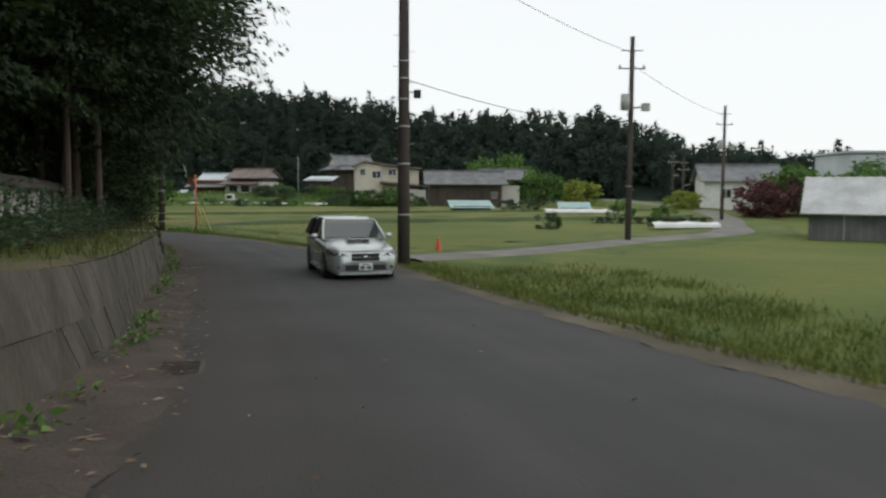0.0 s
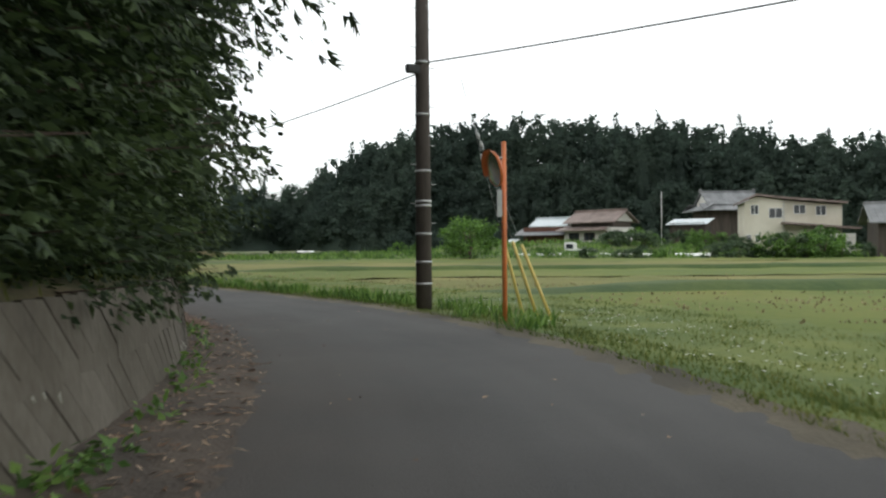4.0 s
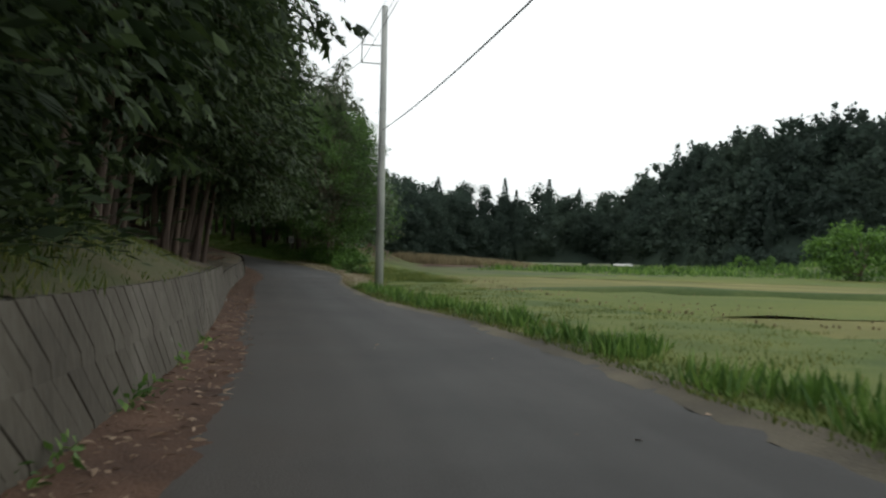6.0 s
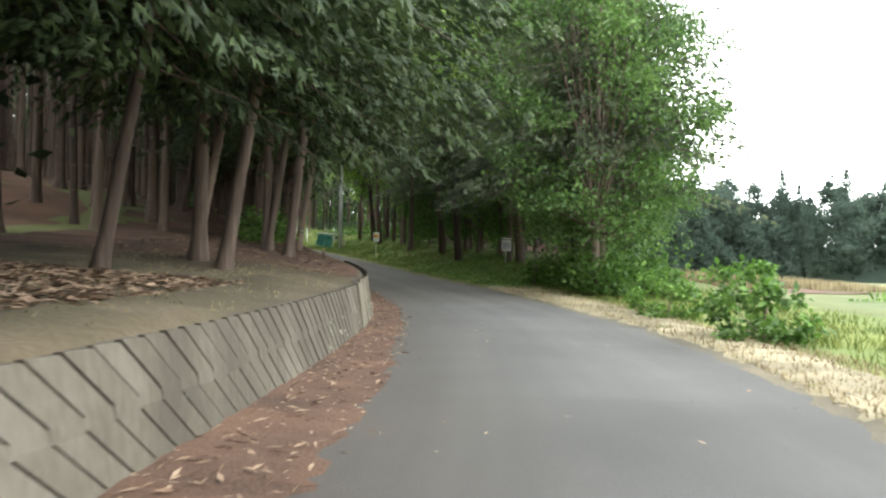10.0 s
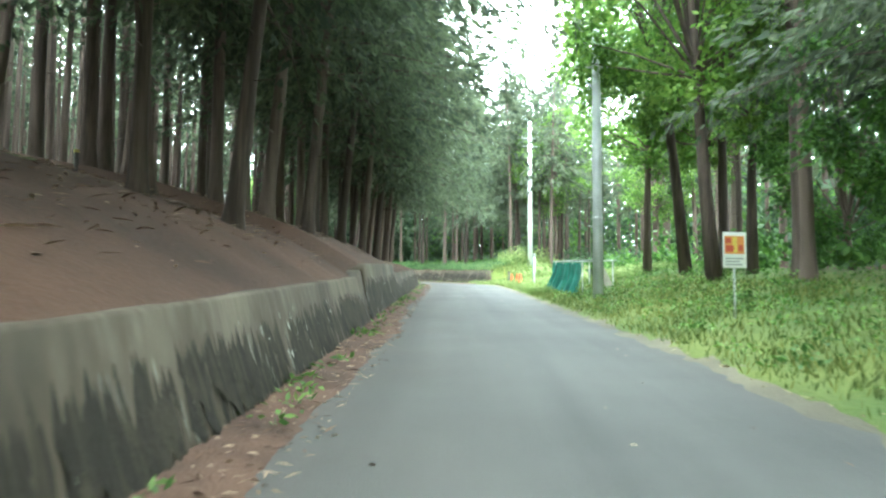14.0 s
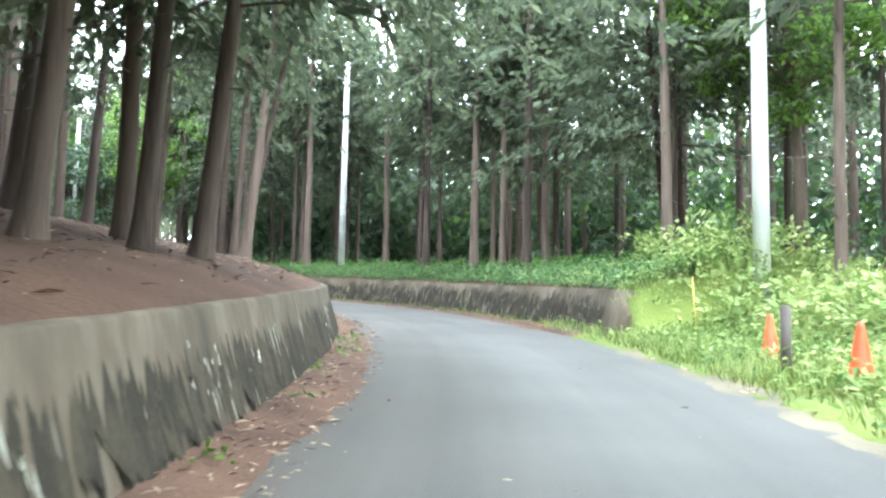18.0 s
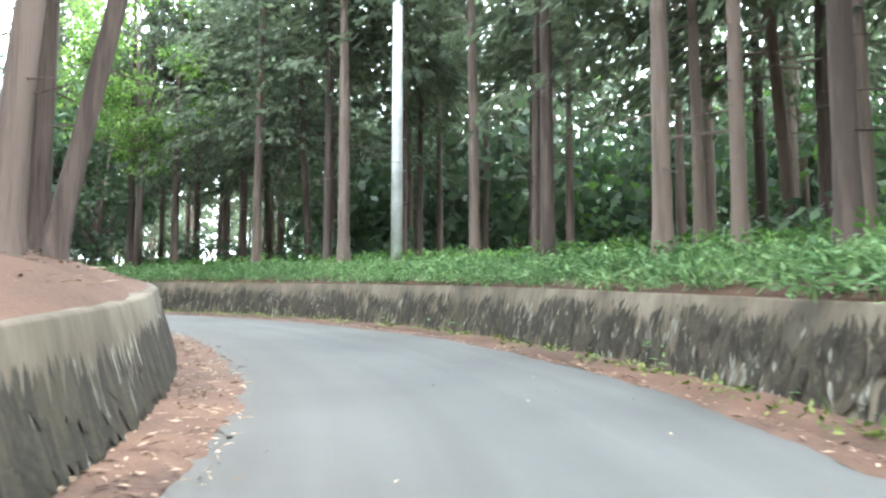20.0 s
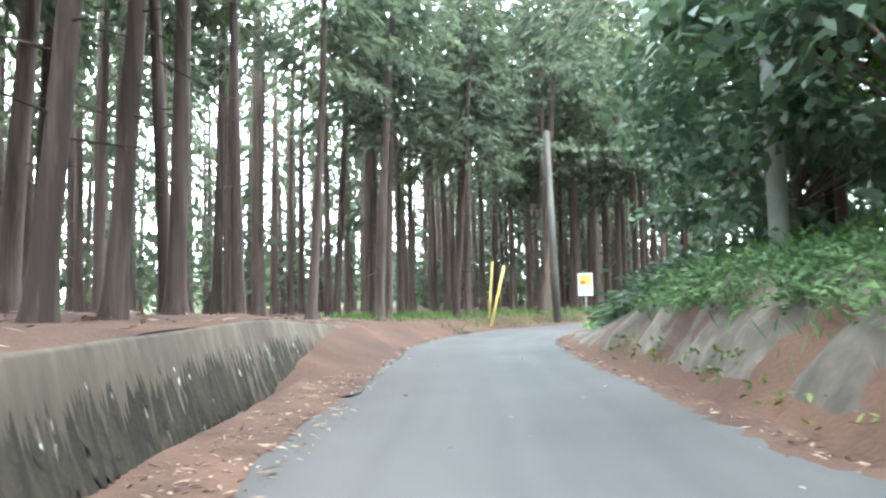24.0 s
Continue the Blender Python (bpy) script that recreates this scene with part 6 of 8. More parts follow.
def window(parent, x, y, z, w, h, face="y", frame=WHITE):
    """A framed window standing 3 cm proud of a wall that faces -y or -x."""
    f = thing_part("window", parent)
    if face == "y":
        part("pane", boxed(x, x + w, y - 0.03, y + 0.02, z, z + h), PANE, f)
        for b in ((x - 0.06, x, z - 0.06, z + h + 0.06), (x + w, x + w + 0.06, z - 0.06, z + h + 0.06), (x, x + w, z - 0.06, z), (x, x + w, z + h, z + h + 0.06), (x + w / 2 - 0.03, x + w / 2 + 0.03, z, z + h)):
            part("frame", boxed(b[0], b[1], y - 0.06, y + 0.02, b[2], b[3]), frame, f)
    else:
        part("pane", boxed(x - 0.03, x + 0.02, y, y + w, z, z + h), PANE, f)
        for b in ((y - 0.06, y, z - 0.06, z + h + 0.06), (y + w, y + w + 0.06, z - 0.06, z + h + 0.06), (y, y + w, z - 0.06, z), (y, y + w, z + h, z + h + 0.06)):
            part("frame", boxed(x - 0.06, x + 0.02, b[0], b[1], b[2], b[3]), frame, f)


def thing_part(name, parent):
    e = new(name)
    e.parent = parent
    return e


def sloped_block(x0, x1, y0, y1, tops, t=None):
    """A block whose top follows a line of x and z; with t it is a slab of that thickness along the line."""
    bm = bmesh.new()
    low = [(x, z - t) for x, z in tops[::-1]] if t else [(x1, 0), (x0, 0)]
    ring = list(tops) + low
    a, b = [[bm.verts.new((x, y, z)) for x, z in ring] for y in (y0, y1)]
    n = len(ring)
    for i in range(n):
        bm.faces.new((a[i], a[(i + 1) % n], b[(i + 1) % n], b[i]))
    bm.faces.new(a)
    bm.faces.new(b)
    bmesh.ops.recalc_face_normals(bm, faces=bm.faces)
    return bm


def cream_house():
    e = thing("house", pose(-14.3, 126.5, FIELD_Z - 0.1, 0, 0, 9), "two-storey cream house with small windows and a low brown gable roof", "house")
    part("wall", sloped_block(0, 4.25, 0, 7.0, [(0, 6.35), (1.3, 6.95), (4.25, 6.5)]), CREAM, e, "cream rendered wall")
    part("wall", sloped_block(4.25, 10.4, .5, 7.0, [(4.25, 6.5), (10.4, 5.85)]), CREAM, e, "cream rendered wall")
    part("annex_wall", boxed(6.6, 11.3, -1.6, .5, 0, 2.6), PLASTER, e, "pale annex wall")
    part("roof", sloped_block(0, 0, -.5, 7.4, [(-.5, 6.2), (1.3, 7.05), (4.3, 6.62), (10.8, 5.95)], -.24), TILE_BROWN, e, "low brown gable roof")
    part("lower_roof", sloped_block(0, 0, -2.0, .6, [(3.9, 3.75), (11.8, 3.05)], -.22), TILE_BROWN, e)
    part("door", boxed(4.5, 5.2, .44, .52, 0.2, 2.2), TIMBER, e)
    # black panel on the closed wall, standing for the shade inside an opening
    part("car_port", boxed(6.7, 7.9, -1.63, -1.58, 0, 2.3), BLACK, e, "doorway whose inner shade is a black panel")
    part("wall_trim", boxed(4.2, 4.3, -.02, .5, 0, 6.4), POLE_GREY, e, "grey corner trim")
    for x, y, z, w, h in ((0.75, 0, 4.95, .75, 1.0), (2.7, 0, 4.5, 1.35, 1.05), (5.4, .5, 4.95, 1.15, .95), (7.7, .5, 4.75, 1.0, 1.0), (0.3, 0, 1.75, 0.4, .8), (1.25, 0, 1.75, 0.4, .8), (5.6, .5, 1.5, .4, .4)):
        window(e, x, y, z, w, h)


def barn():
    e = thing("barn", pose(-2.0, 112.6, FIELD_Z - 1.0, 0, 0, 4), "dark weathered timber barn with a grey tiled roof", "barn")
    part("wall", boxed(0, 10.6, 0, 6, 0, 4.6), TIMBER, e)
    for i in range(18):
        part("board", boxed(0.05 + i * 0.586, 0.05 + i * 0.586 + 0.5, -0.04, -0.002, 0.1, 4.5), TIMBER, e)
    gable_roof(e, 0, 10.6, 0, 6, 4.5, 1.6, 0.8, TILE)
    part("door", boxed(5.6, 7.6, -0.08, -0.03, 0, 2.2), BLACK, e)
    window(e, 9.2, -0.04, 2.4, 0.6, 0.8)
    part("side_wall", boxed(10.6, 13.4, 1, 6, 0, 4.2), PLASTER, e)
    gable_roof(e, 8.5, 14.5, 2.5, 8, 5.2, 1.3, 0.7, TILE)


def brown_house():
    e = thing("house", pose(-35.85, 127.4, 0.1, 0, 0, -23), "low farmhouse with brown tiled roofs and pale walls", "house")
    part("wall", boxed(0, 7.2, 0, 4.6, -.6, 2.0), PLASTER, e)
    part("upper_wall", sloped_block(.5, 4.3, 0, 6.4, [(.5, 2.7), (2.4, 3.75), (4.3, 2.7)]), TIMBER, e, m=Matrix(((0, 1, 0, .7), (1, 0, 0, 0), (0, 0, 1, 0), (0, 0, 0, 1))))
    gable_roof(e, .5, 7.3, .3, 4.5, 2.72, 1.25, 0.55, TILE_BROWN)
    bm = bmesh.new()
    for y0, y1, z0, z1 in ((-.9, .9, 1.55, 2.15), (5.5, 4.0, 1.55, 2.1)):
        v = [bm.verts.new(p) for p in ((-0.8, y0, z0), (6.9, y0, z0), (6.3, y1, z1), (-0.4, y1, z1), (-0.8, y0, z0 + 0.14), (6.9, y0, z0 + 0.14), (6.3, y1, z1 + 0.14), (-0.4, y1, z1 + 0.14))]
        for f in ((0, 1, 2, 3), (4, 7, 6, 5), (0, 4, 5, 1), (1, 5, 6, 2), (2, 6, 7, 3), (3, 7, 4, 0)):
            bm.faces.new([v[i] for i in f])
    part("lower_roof", bm, TILE_BROWN, e)
    for x in (.8, 3.2):
        window(e, x, 0, .45, 1.5, .85, frame=TIMBER)
    part("door", boxed(5.6, 6.4, -0.05, 0.02, 0, 1.7), PLASTER, e)
    part("side_window", boxed(7.19, 7.24, 1.2, 2.3, .5, 1.5), PANE, e)
    part("porch_post", boxed(6.9, 7.0, -.8, -.7, -.6, 1.6), TIMBER, e)
    f = thing("outbuilding", pose(-42.6, 129.6, 0.1, 0, 0, -12), "red timber outbuilding with pale tin roofs beside the farmhouse", "outbuilding")
    part("wall", boxed(0.6, 6.2, 0, 4, -.8, 2.2), mat("red_brown_boards", (0.08, 0.035, 0.026), (0.16, 0.07, 0.05), 0.9, 0.9, fine=7, bump=0.4, stretch=(3, 3, 0.4)), f)
    gable_roof(f, 1.6, 6.6, .6, 4, 2.35, .9, 0.35, TIN)
    part("porch_roof", sloped_block(0, 0, 0, 7.4, [(-1.1, 1.1), (0.9, 1.95)], -.08), TILE, f, m=Matrix(((0, 1, 0, -.2), (1, 0, 0, 0), (0, 0, 1, 0), (0, 0, 0, 1))))
    part("porch_roof", sloped_block(0, 0, 0, 1.5, [(-1.4, .1), (-.2, .6)], -.08), TIN, f, m=Matrix(((0, 1, 0, -1.4), (1, 0, 0, 0), (0, 0, 1, 0), (0, 0, 0, 1))))


def old_house():
    e = thing("house", pose(-19.6, 144, 3.0, 0, 0, 25), "old farmhouse with a high grey tile roof and a white gable", "house")
    part("wall", boxed(-.6, 6.8, -.4, 5.4, -4.2, 1.9), TIMBER, e)
    part("gable_wall", sloped_block(.6, 4.4, -.32, 6.4, [(.6, 2.7), (2.5, 3.9), (4.4, 2.7)]), PLASTER, e, "white plaster gable", m=Matrix(((0, 1, 0, 0), (1, 0, 0, 0), (0, 0, 1, 0), (0, 0, 0, 1))))
    gable_roof(e, 0, 6.6, 0, 5, 2.55, 1.6, .55, TILE)
    for y0, y1, z0, z1 in ((-1.9, .2, 1.5, 2.5), (6.9, 4.8, 1.5, 2.5)):
        part("eave", sloped_block(0, 0, -1.5, 7.8, [(y0, z0), (y1, z1)], -.12), TILE, e, m=Matrix(((0, 1, 0, 0), (1, 0, 0, 0), (0, 0, 1, 0), (0, 0, 0, 1))))
    part("side_eave", sloped_block(0, 0, -1.9, 6.9, [(-1.7, 1.5), (.1, 2.5)], -.12), TILE, e)
    part("ridge_cap", boxed(-.6, 7.2, 2.3, 2.7, 4.1, 4.4, bevel=.05), TILE, e)
    for x in (-.6, 7.0):
        part("ridge_end", boxed(x - .1, x + .25, 2.25, 2.75, 4.2, 4.75, bevel=.06), TILE, e, "upturned ridge tile")


def small_shed(x, y, w, d, h, turn, material, label):
    e = thing("garden_shed", pose(x, y, (-.75 if y > 120 else FIELD_Z - 1.2) if y > 80 else FIELD_Z - 0.1, 0, 0, turn), label, "shed")
    part("wall", boxed(0, w, 0, d, 0, h), TIMBER, e)
    bm = bmesh.new()
    v = [bm.verts.new(p) for z in (0, 0.07) for p in ((-0.4, -0.5, h - 0.25 + z), (w + 0.4, -0.5, h - 0.25 + z), (w + 0.4, d + 0.4, h + 0.55 + z), (-0.4, d + 0.4, h + 0.55 + z))]
    for f in ((3, 2, 1, 0), (4, 5, 6, 7), (0, 1, 5, 4), (1, 2, 6, 5), (2, 3, 7, 6), (3, 0, 4, 7)):
        bm.faces.new([v[i] for i in f])
    part("roof", bm, material, e)
    part("door", boxed(w * 0.3, w * 0.3 + 0.8, -0.03, 0.02, 0, min(1.7, h - 0.3)), BLACK, e)


cream_house()
barn()
brown_house()
old_house()
small_shed(-23.6, 133.4, 4.4, 3, 3.4, -9, TIN, "small shed with a bright tin roof")
small_shed(1.2, 90, 4.4, 3, 1.9, 6, TEAL_TIN, "little garden shed with a teal tin roof")
small_shed(13.5, 88, 3.0, 2.5, 1.8, -6, TEAL_TIN, "little garden shed with a green tin roof")


def long_shed():
    e = thing("long_shed", pose(19.9, 42, FIELD_Z - 0.1, 0, 0, -28), "long grey shed with a pale corrugated metal roof", "shed")
    part("wall", boxed(0, 16, 0, 6, 0, 1.75), mat("grey_sheet_wall", (0.10, 0.105, 0.11), (0.17, 0.175, 0.18), 0.8, 0.7, fine=6, bump=0.2), e)
    for i in range(40):
        part("wall_rib", boxed(0.1 + i * 0.4, 0.16 + i * 0.4, -0.025, 0.0, 0.05, 1.7), POLE_GREY if i % 9 == 4 else TILE, e)
    bm = bmesh.new()
    n = 130
    vs = []
    for i in range(n):
        x = -0.4 + i * 16.8 / (n - 1)
        w = 0.02 * math.sin(i * math.pi / 2)
        vs.append([bm.verts.new((x, y, z + w)) for y, z in ((-0.5, 1.62), (1.5, 2.75), (3.0, 3.62), (6.5, 1.9))])
    for i in range(n - 1):
        for k in range(3):
            bm.faces.new((vs[i][k], vs[i + 1][k], vs[i + 1][k + 1], vs[i][k + 1]))
    part("roof", bm, mat("corrugated_roof", (0.36, 0.37, 0.37), (0.56, 0.57, 0.57), 0.7, 0.5, fine=5, bump=0.2, metal=0.15), e)
    part("gutter", tubes("gutter", [([(-0.4, -0.55, 1.58), (16.4, -0.55, 1.58)], [0.05, 0.05], 8)], POLE_GREY), None, e)
    part("downpipe", tubes("downpipe", [([(6.1, -0.3, 0), (6.1, -0.3, 3.3)], [0.07, 0.07], 8)], POLE_DARK), None, e)
    part("door", boxed(6.9, 8.4, -0.06, 0.0, 0, 0.9), mat("rust_panel", (0.2, 0.09, 0.05), (0.32, 0.16, 0.09), 1.5, 0.8), e)
    w = thing("house", pose(32, 95, FIELD_Z + 1.2, 0, 0, -8), "distant white gabled house behind trees", "house")
    part("wall", boxed(0, 9, 0, 6, -2.5, 2.8), WHITE, w)
    gable_roof(w, 0, 9, 0, 6, 2.7, 1.8, 0.6, TILE, ribs=False)
    window(w, 2, 0, 0.6, 1.2, 1.0)
    window(w, 5, 0, 0.6, 1.2, 1.0)
    b = thing("warehouse", pose(42, 80, FIELD_Z + 3.0, 0, 0, -4), "long pale distant building with a flat roof", "building")
    part("wall", boxed(0, 26, 0, 9, -4, 3.6), mat("pale_blue_panel", (0.45, 0.5, 0.53), (0.58, 0.62, 0.65), 0.4, 0.6, fine=4, bump=0.1), b)
    part("roof", boxed(-0.3, 26.3, -0.3, 9.3, 3.6, 3.85, bevel=0.05), TIN, b)


long_shed()


def plastic_tunnel(x, y, length, turn, h=0.36):
    vs, fs = [], []
    n = int(length / 0.6)
    rng = np.random.RandomState(int(x * 7) % 91)
    for i in range(n + 1):
        k = h * (1 + 0.1 * math.sin(i * 1.7)) * rng.uniform(0.9, 1.05)
        for j in range(9):
            a = math.pi * j / 8
            vs.append((i * 0.6, 0.6 * math.cos(a), k * math.sin(a) ** 0.8))
    for i in range(n):
        for j in range(8):
            fs.append((i * 9 + j, i * 9 + j + 1, (i + 1) * 9 + j + 1, (i + 1) * 9 + j))
    ob = new("plastic_tunnel", fast_mesh("plastic_tunnel", vs, fs, WHITE, True))
    ob.matrix_basis = pose(x, y, FIELD_Z + 0.2, 0, 0, turn)
    tagged(ob, "low white plastic crop tunnel in the vegetable plot", "crop tunnel", "plastic tunnels")


for x, y, n, a in ((-36.3, 110, 4.5, 4), (-32.2, 111, 3.6, 2), (-27.9, 112, 5.5, 6), (-20.2, 113, 4, -3), (11, 84, 8, 4), (14, 52, 5, 10), (-108, 172, 4, 20)):
    plastic_tunnel(x, y, n, a)


def light_truck():
    e = thing("light_truck", pose(-32.1, 113.5, FIELD_Z, 0, 0, 10), "small white farm truck parked by the vegetable plot", "truck")
    part("cab", boxed(0, 1.3, 0, 1.4, 0.35, 1.75, bevel=0.12), WHITE, e)
    part("windscreen", boxed(-0.02, 0.03, 0.12, 1.28, 1.05, 1.6), PANE, e)
    part("side_window", boxed(0.25, 1.0, -0.015, 0.02, 1.05, 1.55), PANE, e)
    part("bed", boxed(1.35, 3.3, 0, 1.4, 0.6, 1.0, bevel=0.03), WHITE, e)
    for x in (0.4, 2.7):
        for y in (0.0, 1.25):
            part("wheel", tubes("wheel", [([(x, y, 0.28), (x, y + 0.15, 0.28)], [0.28, 0.28], 14)], BLACK), None, e)


light_truck()

def terrace():
    """The grassy rise that carries the farmhouses."""
    xs, k = np.linspace(-75, 6, 82), np.array([0, 2, 5, 8, 11, 14, 17, 19, 24, 40])
    lift = np.array([-.12, .04, .2, .45, .85, 1.3, 1.55, 1.6, 1.62, 1.9])
    grow = np.interp(xs, [-75, -52, -44, -28, -19, -10, 6], [.0, .3, 1, 1, .55, .12, .05])
    rng = np.random.RandomState(12)
    xg, kg = np.meshgrid(xs, k, indexing="ij")
    z = FIELD_Z + lift[None, :] * grow[:, None] + .04 + rng.normal(0, .05, xg.shape)
    z[:, 0] = FIELD_Z - .2
    v = np.stack([xg, 103.5 + .16 * (xg + 30) + kg, z], -1).reshape(-1, 3)
    w = len(k)
    q = np.array([(a * w + b, (a + 1) * w + b, (a + 1) * w + b + 1, a * w + b + 1) for a in range(len(xs) - 1) for b in range(w - 1)])
    tagged(new("terrace", fast_mesh("terrace", v, q, mat("terrace_grass", (0.045, 0.075, 0.016), (0.12, 0.14, 0.04), 0.3, 0.95, c=(0.07, 0.1, 0.022), fine=3, bump=0.8), True)), "grassy slope rising from the vegetable plots to the farmhouses", "slope", kind="structure")
    n = 16000
    i, j = rng.randint(0, len(xs) - 1, n), rng.randint(1, w - 2, n)
    g = v.reshape(len(xs), w, 3)
    f, h = rng.uniform(0, 1, (n, 1)), rng.uniform(0, 1, (n, 1))
    c = (g[i, j] * (1 - f) + g[i + 1, j] * f) * (1 - h) + (g[i, j + 1] * (1 - f) + g[i + 1, j + 1] * f) * h
    d = rng.normal(0, .3, c.shape)
    d[:, 2] = 1
    tall = (.2 + .5 * (np.sin(c[:, 0] * .7) * np.sin(c[:, 1] * .9 + 1) > .2)) * rng.uniform(.5, 1.2, n)
    vv, qq = kites(c - np.array([0, 0, .03]), d, rng.normal(0, 1, c.shape), tall, np.full(n, .14))
    tagged(new("garden_growth", fast_mesh("garden_growth", vv, qq, WEED)), "tufts of tall grass and vegetables on the slope by the farmhouses", "grass", kind="stuff")


terrace()
antenna_pole = thing("antenna_pole", pose(-23.1, 123.2, -.5), "thin tall grey pole beside the farmhouse", "pole")
part("shaft", tubes("shaft", [([(0, 0, -.4), (0, 0, 6.6)], [.06, .045], 8)], POLE_GREY), None, antenna_pole)

# bushes and trees round the houses
BUSH = [broadleaf_meshes(90 + k, 1.6, 1.1, 22, 70, (0.17, 0.1), low=0.0, r=0.04, material=LEAF) for k in range(2)]
BUSH_DARK = [broadleaf_meshes(94 + k, 1.6, 1.1, 22, 70, (0.17, 0.1), low=0.0, r=0.04, material=LEAF_DARK) for k in range(2)]
ORCHARD = [broadleaf_meshes(96, 4.6, 2.7, 40, 70, (0.34, 0.2), low=0.1, r=0.12, material=LEAF)]
YELLOW_TREE = [broadleaf_meshes(97, 3.0, 2.2, 30, 70, (0.34, 0.2), low=0.05, r=0.1, material=LEAF_YELLOW)]
REDLEAF = [broadleaf_meshes(98, 4.0, 2.4, 35, 60, (0.34, 0.2), low=0.1, r=0.1, material=mat("dark_red_leaves", (0.06, 0.02, 0.025), (0.14, 0.05, 0.05), 0.6, 0.6, fine=5, bump=0, island=True, rand=0.5, leaf=0.3))]


def shrub(kinds, x, y, k, label, name="shrub", cat="shrub", z=None, group="shrubs by the houses"):
    m = Matrix.Translation((x, y, (FIELD_Z - 0.2) if z is None else z)) @ Matrix.Rotation(trng.uniform(0, 6.28), 4, "Z") @ Matrix.Scale(k, 4)
    return plant_tree(name, kinds[trng.randint(len(kinds))], m, label, cat, group)


for x, y, k in ((-26.9, 104, 0.95), (-31.4, 112, 0.6), (-32.9, 108, 0.9), (-24.3, 106, 0.8), (-23.2, 106, 0.9), (-22.3, 106.5, 0.9), (-21.0, 107, 0.8), (-16.5, 108, 0.95), (-13.7, 108, 1.3), (-12.4, 109, 0.9), (-10.8, 108, 1.6), (-9.4, 108, 1.8), (-7.9, 108, 1.7), (-6.5, 109, 1.9), (-5.1, 110, 1.4), (-3.5, 111, 1.1), (-28.3, 119, 1.4), (-27.4, 120, 1.5), (-25.7, 121, 1.5), (-24.4, 119, 1.6), (-23.5, 121, 1.2), (-21.8, 127, 1.4), (-20.5, 127.5, 1.4), (-18.9, 128, 1.4), (-17.3, 128, 1.4), (-15.7, 127.5, 1.4), (-14.6, 126.5, 1.3), (-19.3, 120, 1.1), (-16.3, 119, 1.0), (-6.8, 117, 1.7), (-5.2, 118, 1.4), (8, 96, 1.1), (10, 90, 1.2), (16.5, 72, 1.2), (19.5, 68, 1.0), (7, 52, 0.9), (-52, 118, 1.2), (-58, 124, 1.2)):
    shrub(BUSH if trng.uniform() < 0.5 else BUSH_DARK, x, y, k, "rounded green shrub by the vegetable plots", z=FIELD_Z - .2 + float(np.clip((y - 112) / 12, 0, 1)) * float(np.interp(x, [-52, -44, -28, -19, -10], [.3, 1.6, 1.6, .9, .1])))
prng = np.random.RandomState(19)
for x in np.arange(12.2, 21.3, .75):
    shrub(BUSH_DARK, x, 61 + .1 * (x - 12), .5, "clipped dark hedge plant by the side lane", "hedge_plant", "hedge", group="hedge by the side lane")
for k in range(30):
    u = prng.uniform(0, 1)
    shrub(BUSH if prng.uniform() < 0.6 else BUSH_DARK, -58 + 62 * u + prng.normal(0, 1), 106 + 12 * u + prng.uniform(-1, 5), prng.uniform(0.35, .8), "rounded green shrub by the vegetable plots")
shrub(ORCHARD, 14.5, 116, 1.25, "round dark green tree by the barn", "round_tree", "tree")
shrub(ORCHARD, -38.5, 102, 1.0, "round light green tree at the field's edge", "round_tree", "tree")
shrub(ORCHARD, -48, 124, 1.1, "round light green tree at the field's edge", "round_tree", "tree")
shrub(ORCHARD, 9, 126, 1.9, "light green tree behind the barn", "round_tree", "tree")
shrub(YELLOW_TREE, 21.5, 120, 1.4, "bright yellow-green tree beyond the barn", "yellow_tree", "tree")
shrub(YELLOW_TREE, 28, 90, 0.9, "bright yellow-green tree by the side lane", "yellow_tree", "tree")
for x, y, k in ((29, 72, 1.0), (33, 76, 1.1)):
    shrub(REDLEAF, x, y, k, "dark red-leaved tree by the side lane", "red_leaved_tree", "tree")
for x, y, k in ((36, 78, 1.2), (42, 74, 1.3), (50, 76, 1.4), (36, 66, 1.0)):
    shrub(ORCHARD, x, y, k, "green tree behind the long shed", "round_tree", "tree")
for s, l, k in ((97.0, 5.2, 0.95), (101.5, 5.2, 0.8)):
    p = at(s, l, float(terrain(s, l)) - 0.1)
    shrub(BUSH, p[0], p[1], k, "leafy green bush at the edge of the field", z=p[2], group="bushes at the wood's edge")

far_woods("field_edge_growth", [(-45, 150, 3), (-76, 160, 3), (-112, 186, 3)][::-1], 8, 60, 4, 31, "low scrub at the foot of the wooded hill", 120, (0.7, 0.4), False)
far_woods("distant_hills", [(200, 240, 12), (140, 260, 14), (75, 265, 14)][::-1], 60, 120, 10, 33, "hazy wooded hills beyond the lane", 120, (1.6, 1.0))


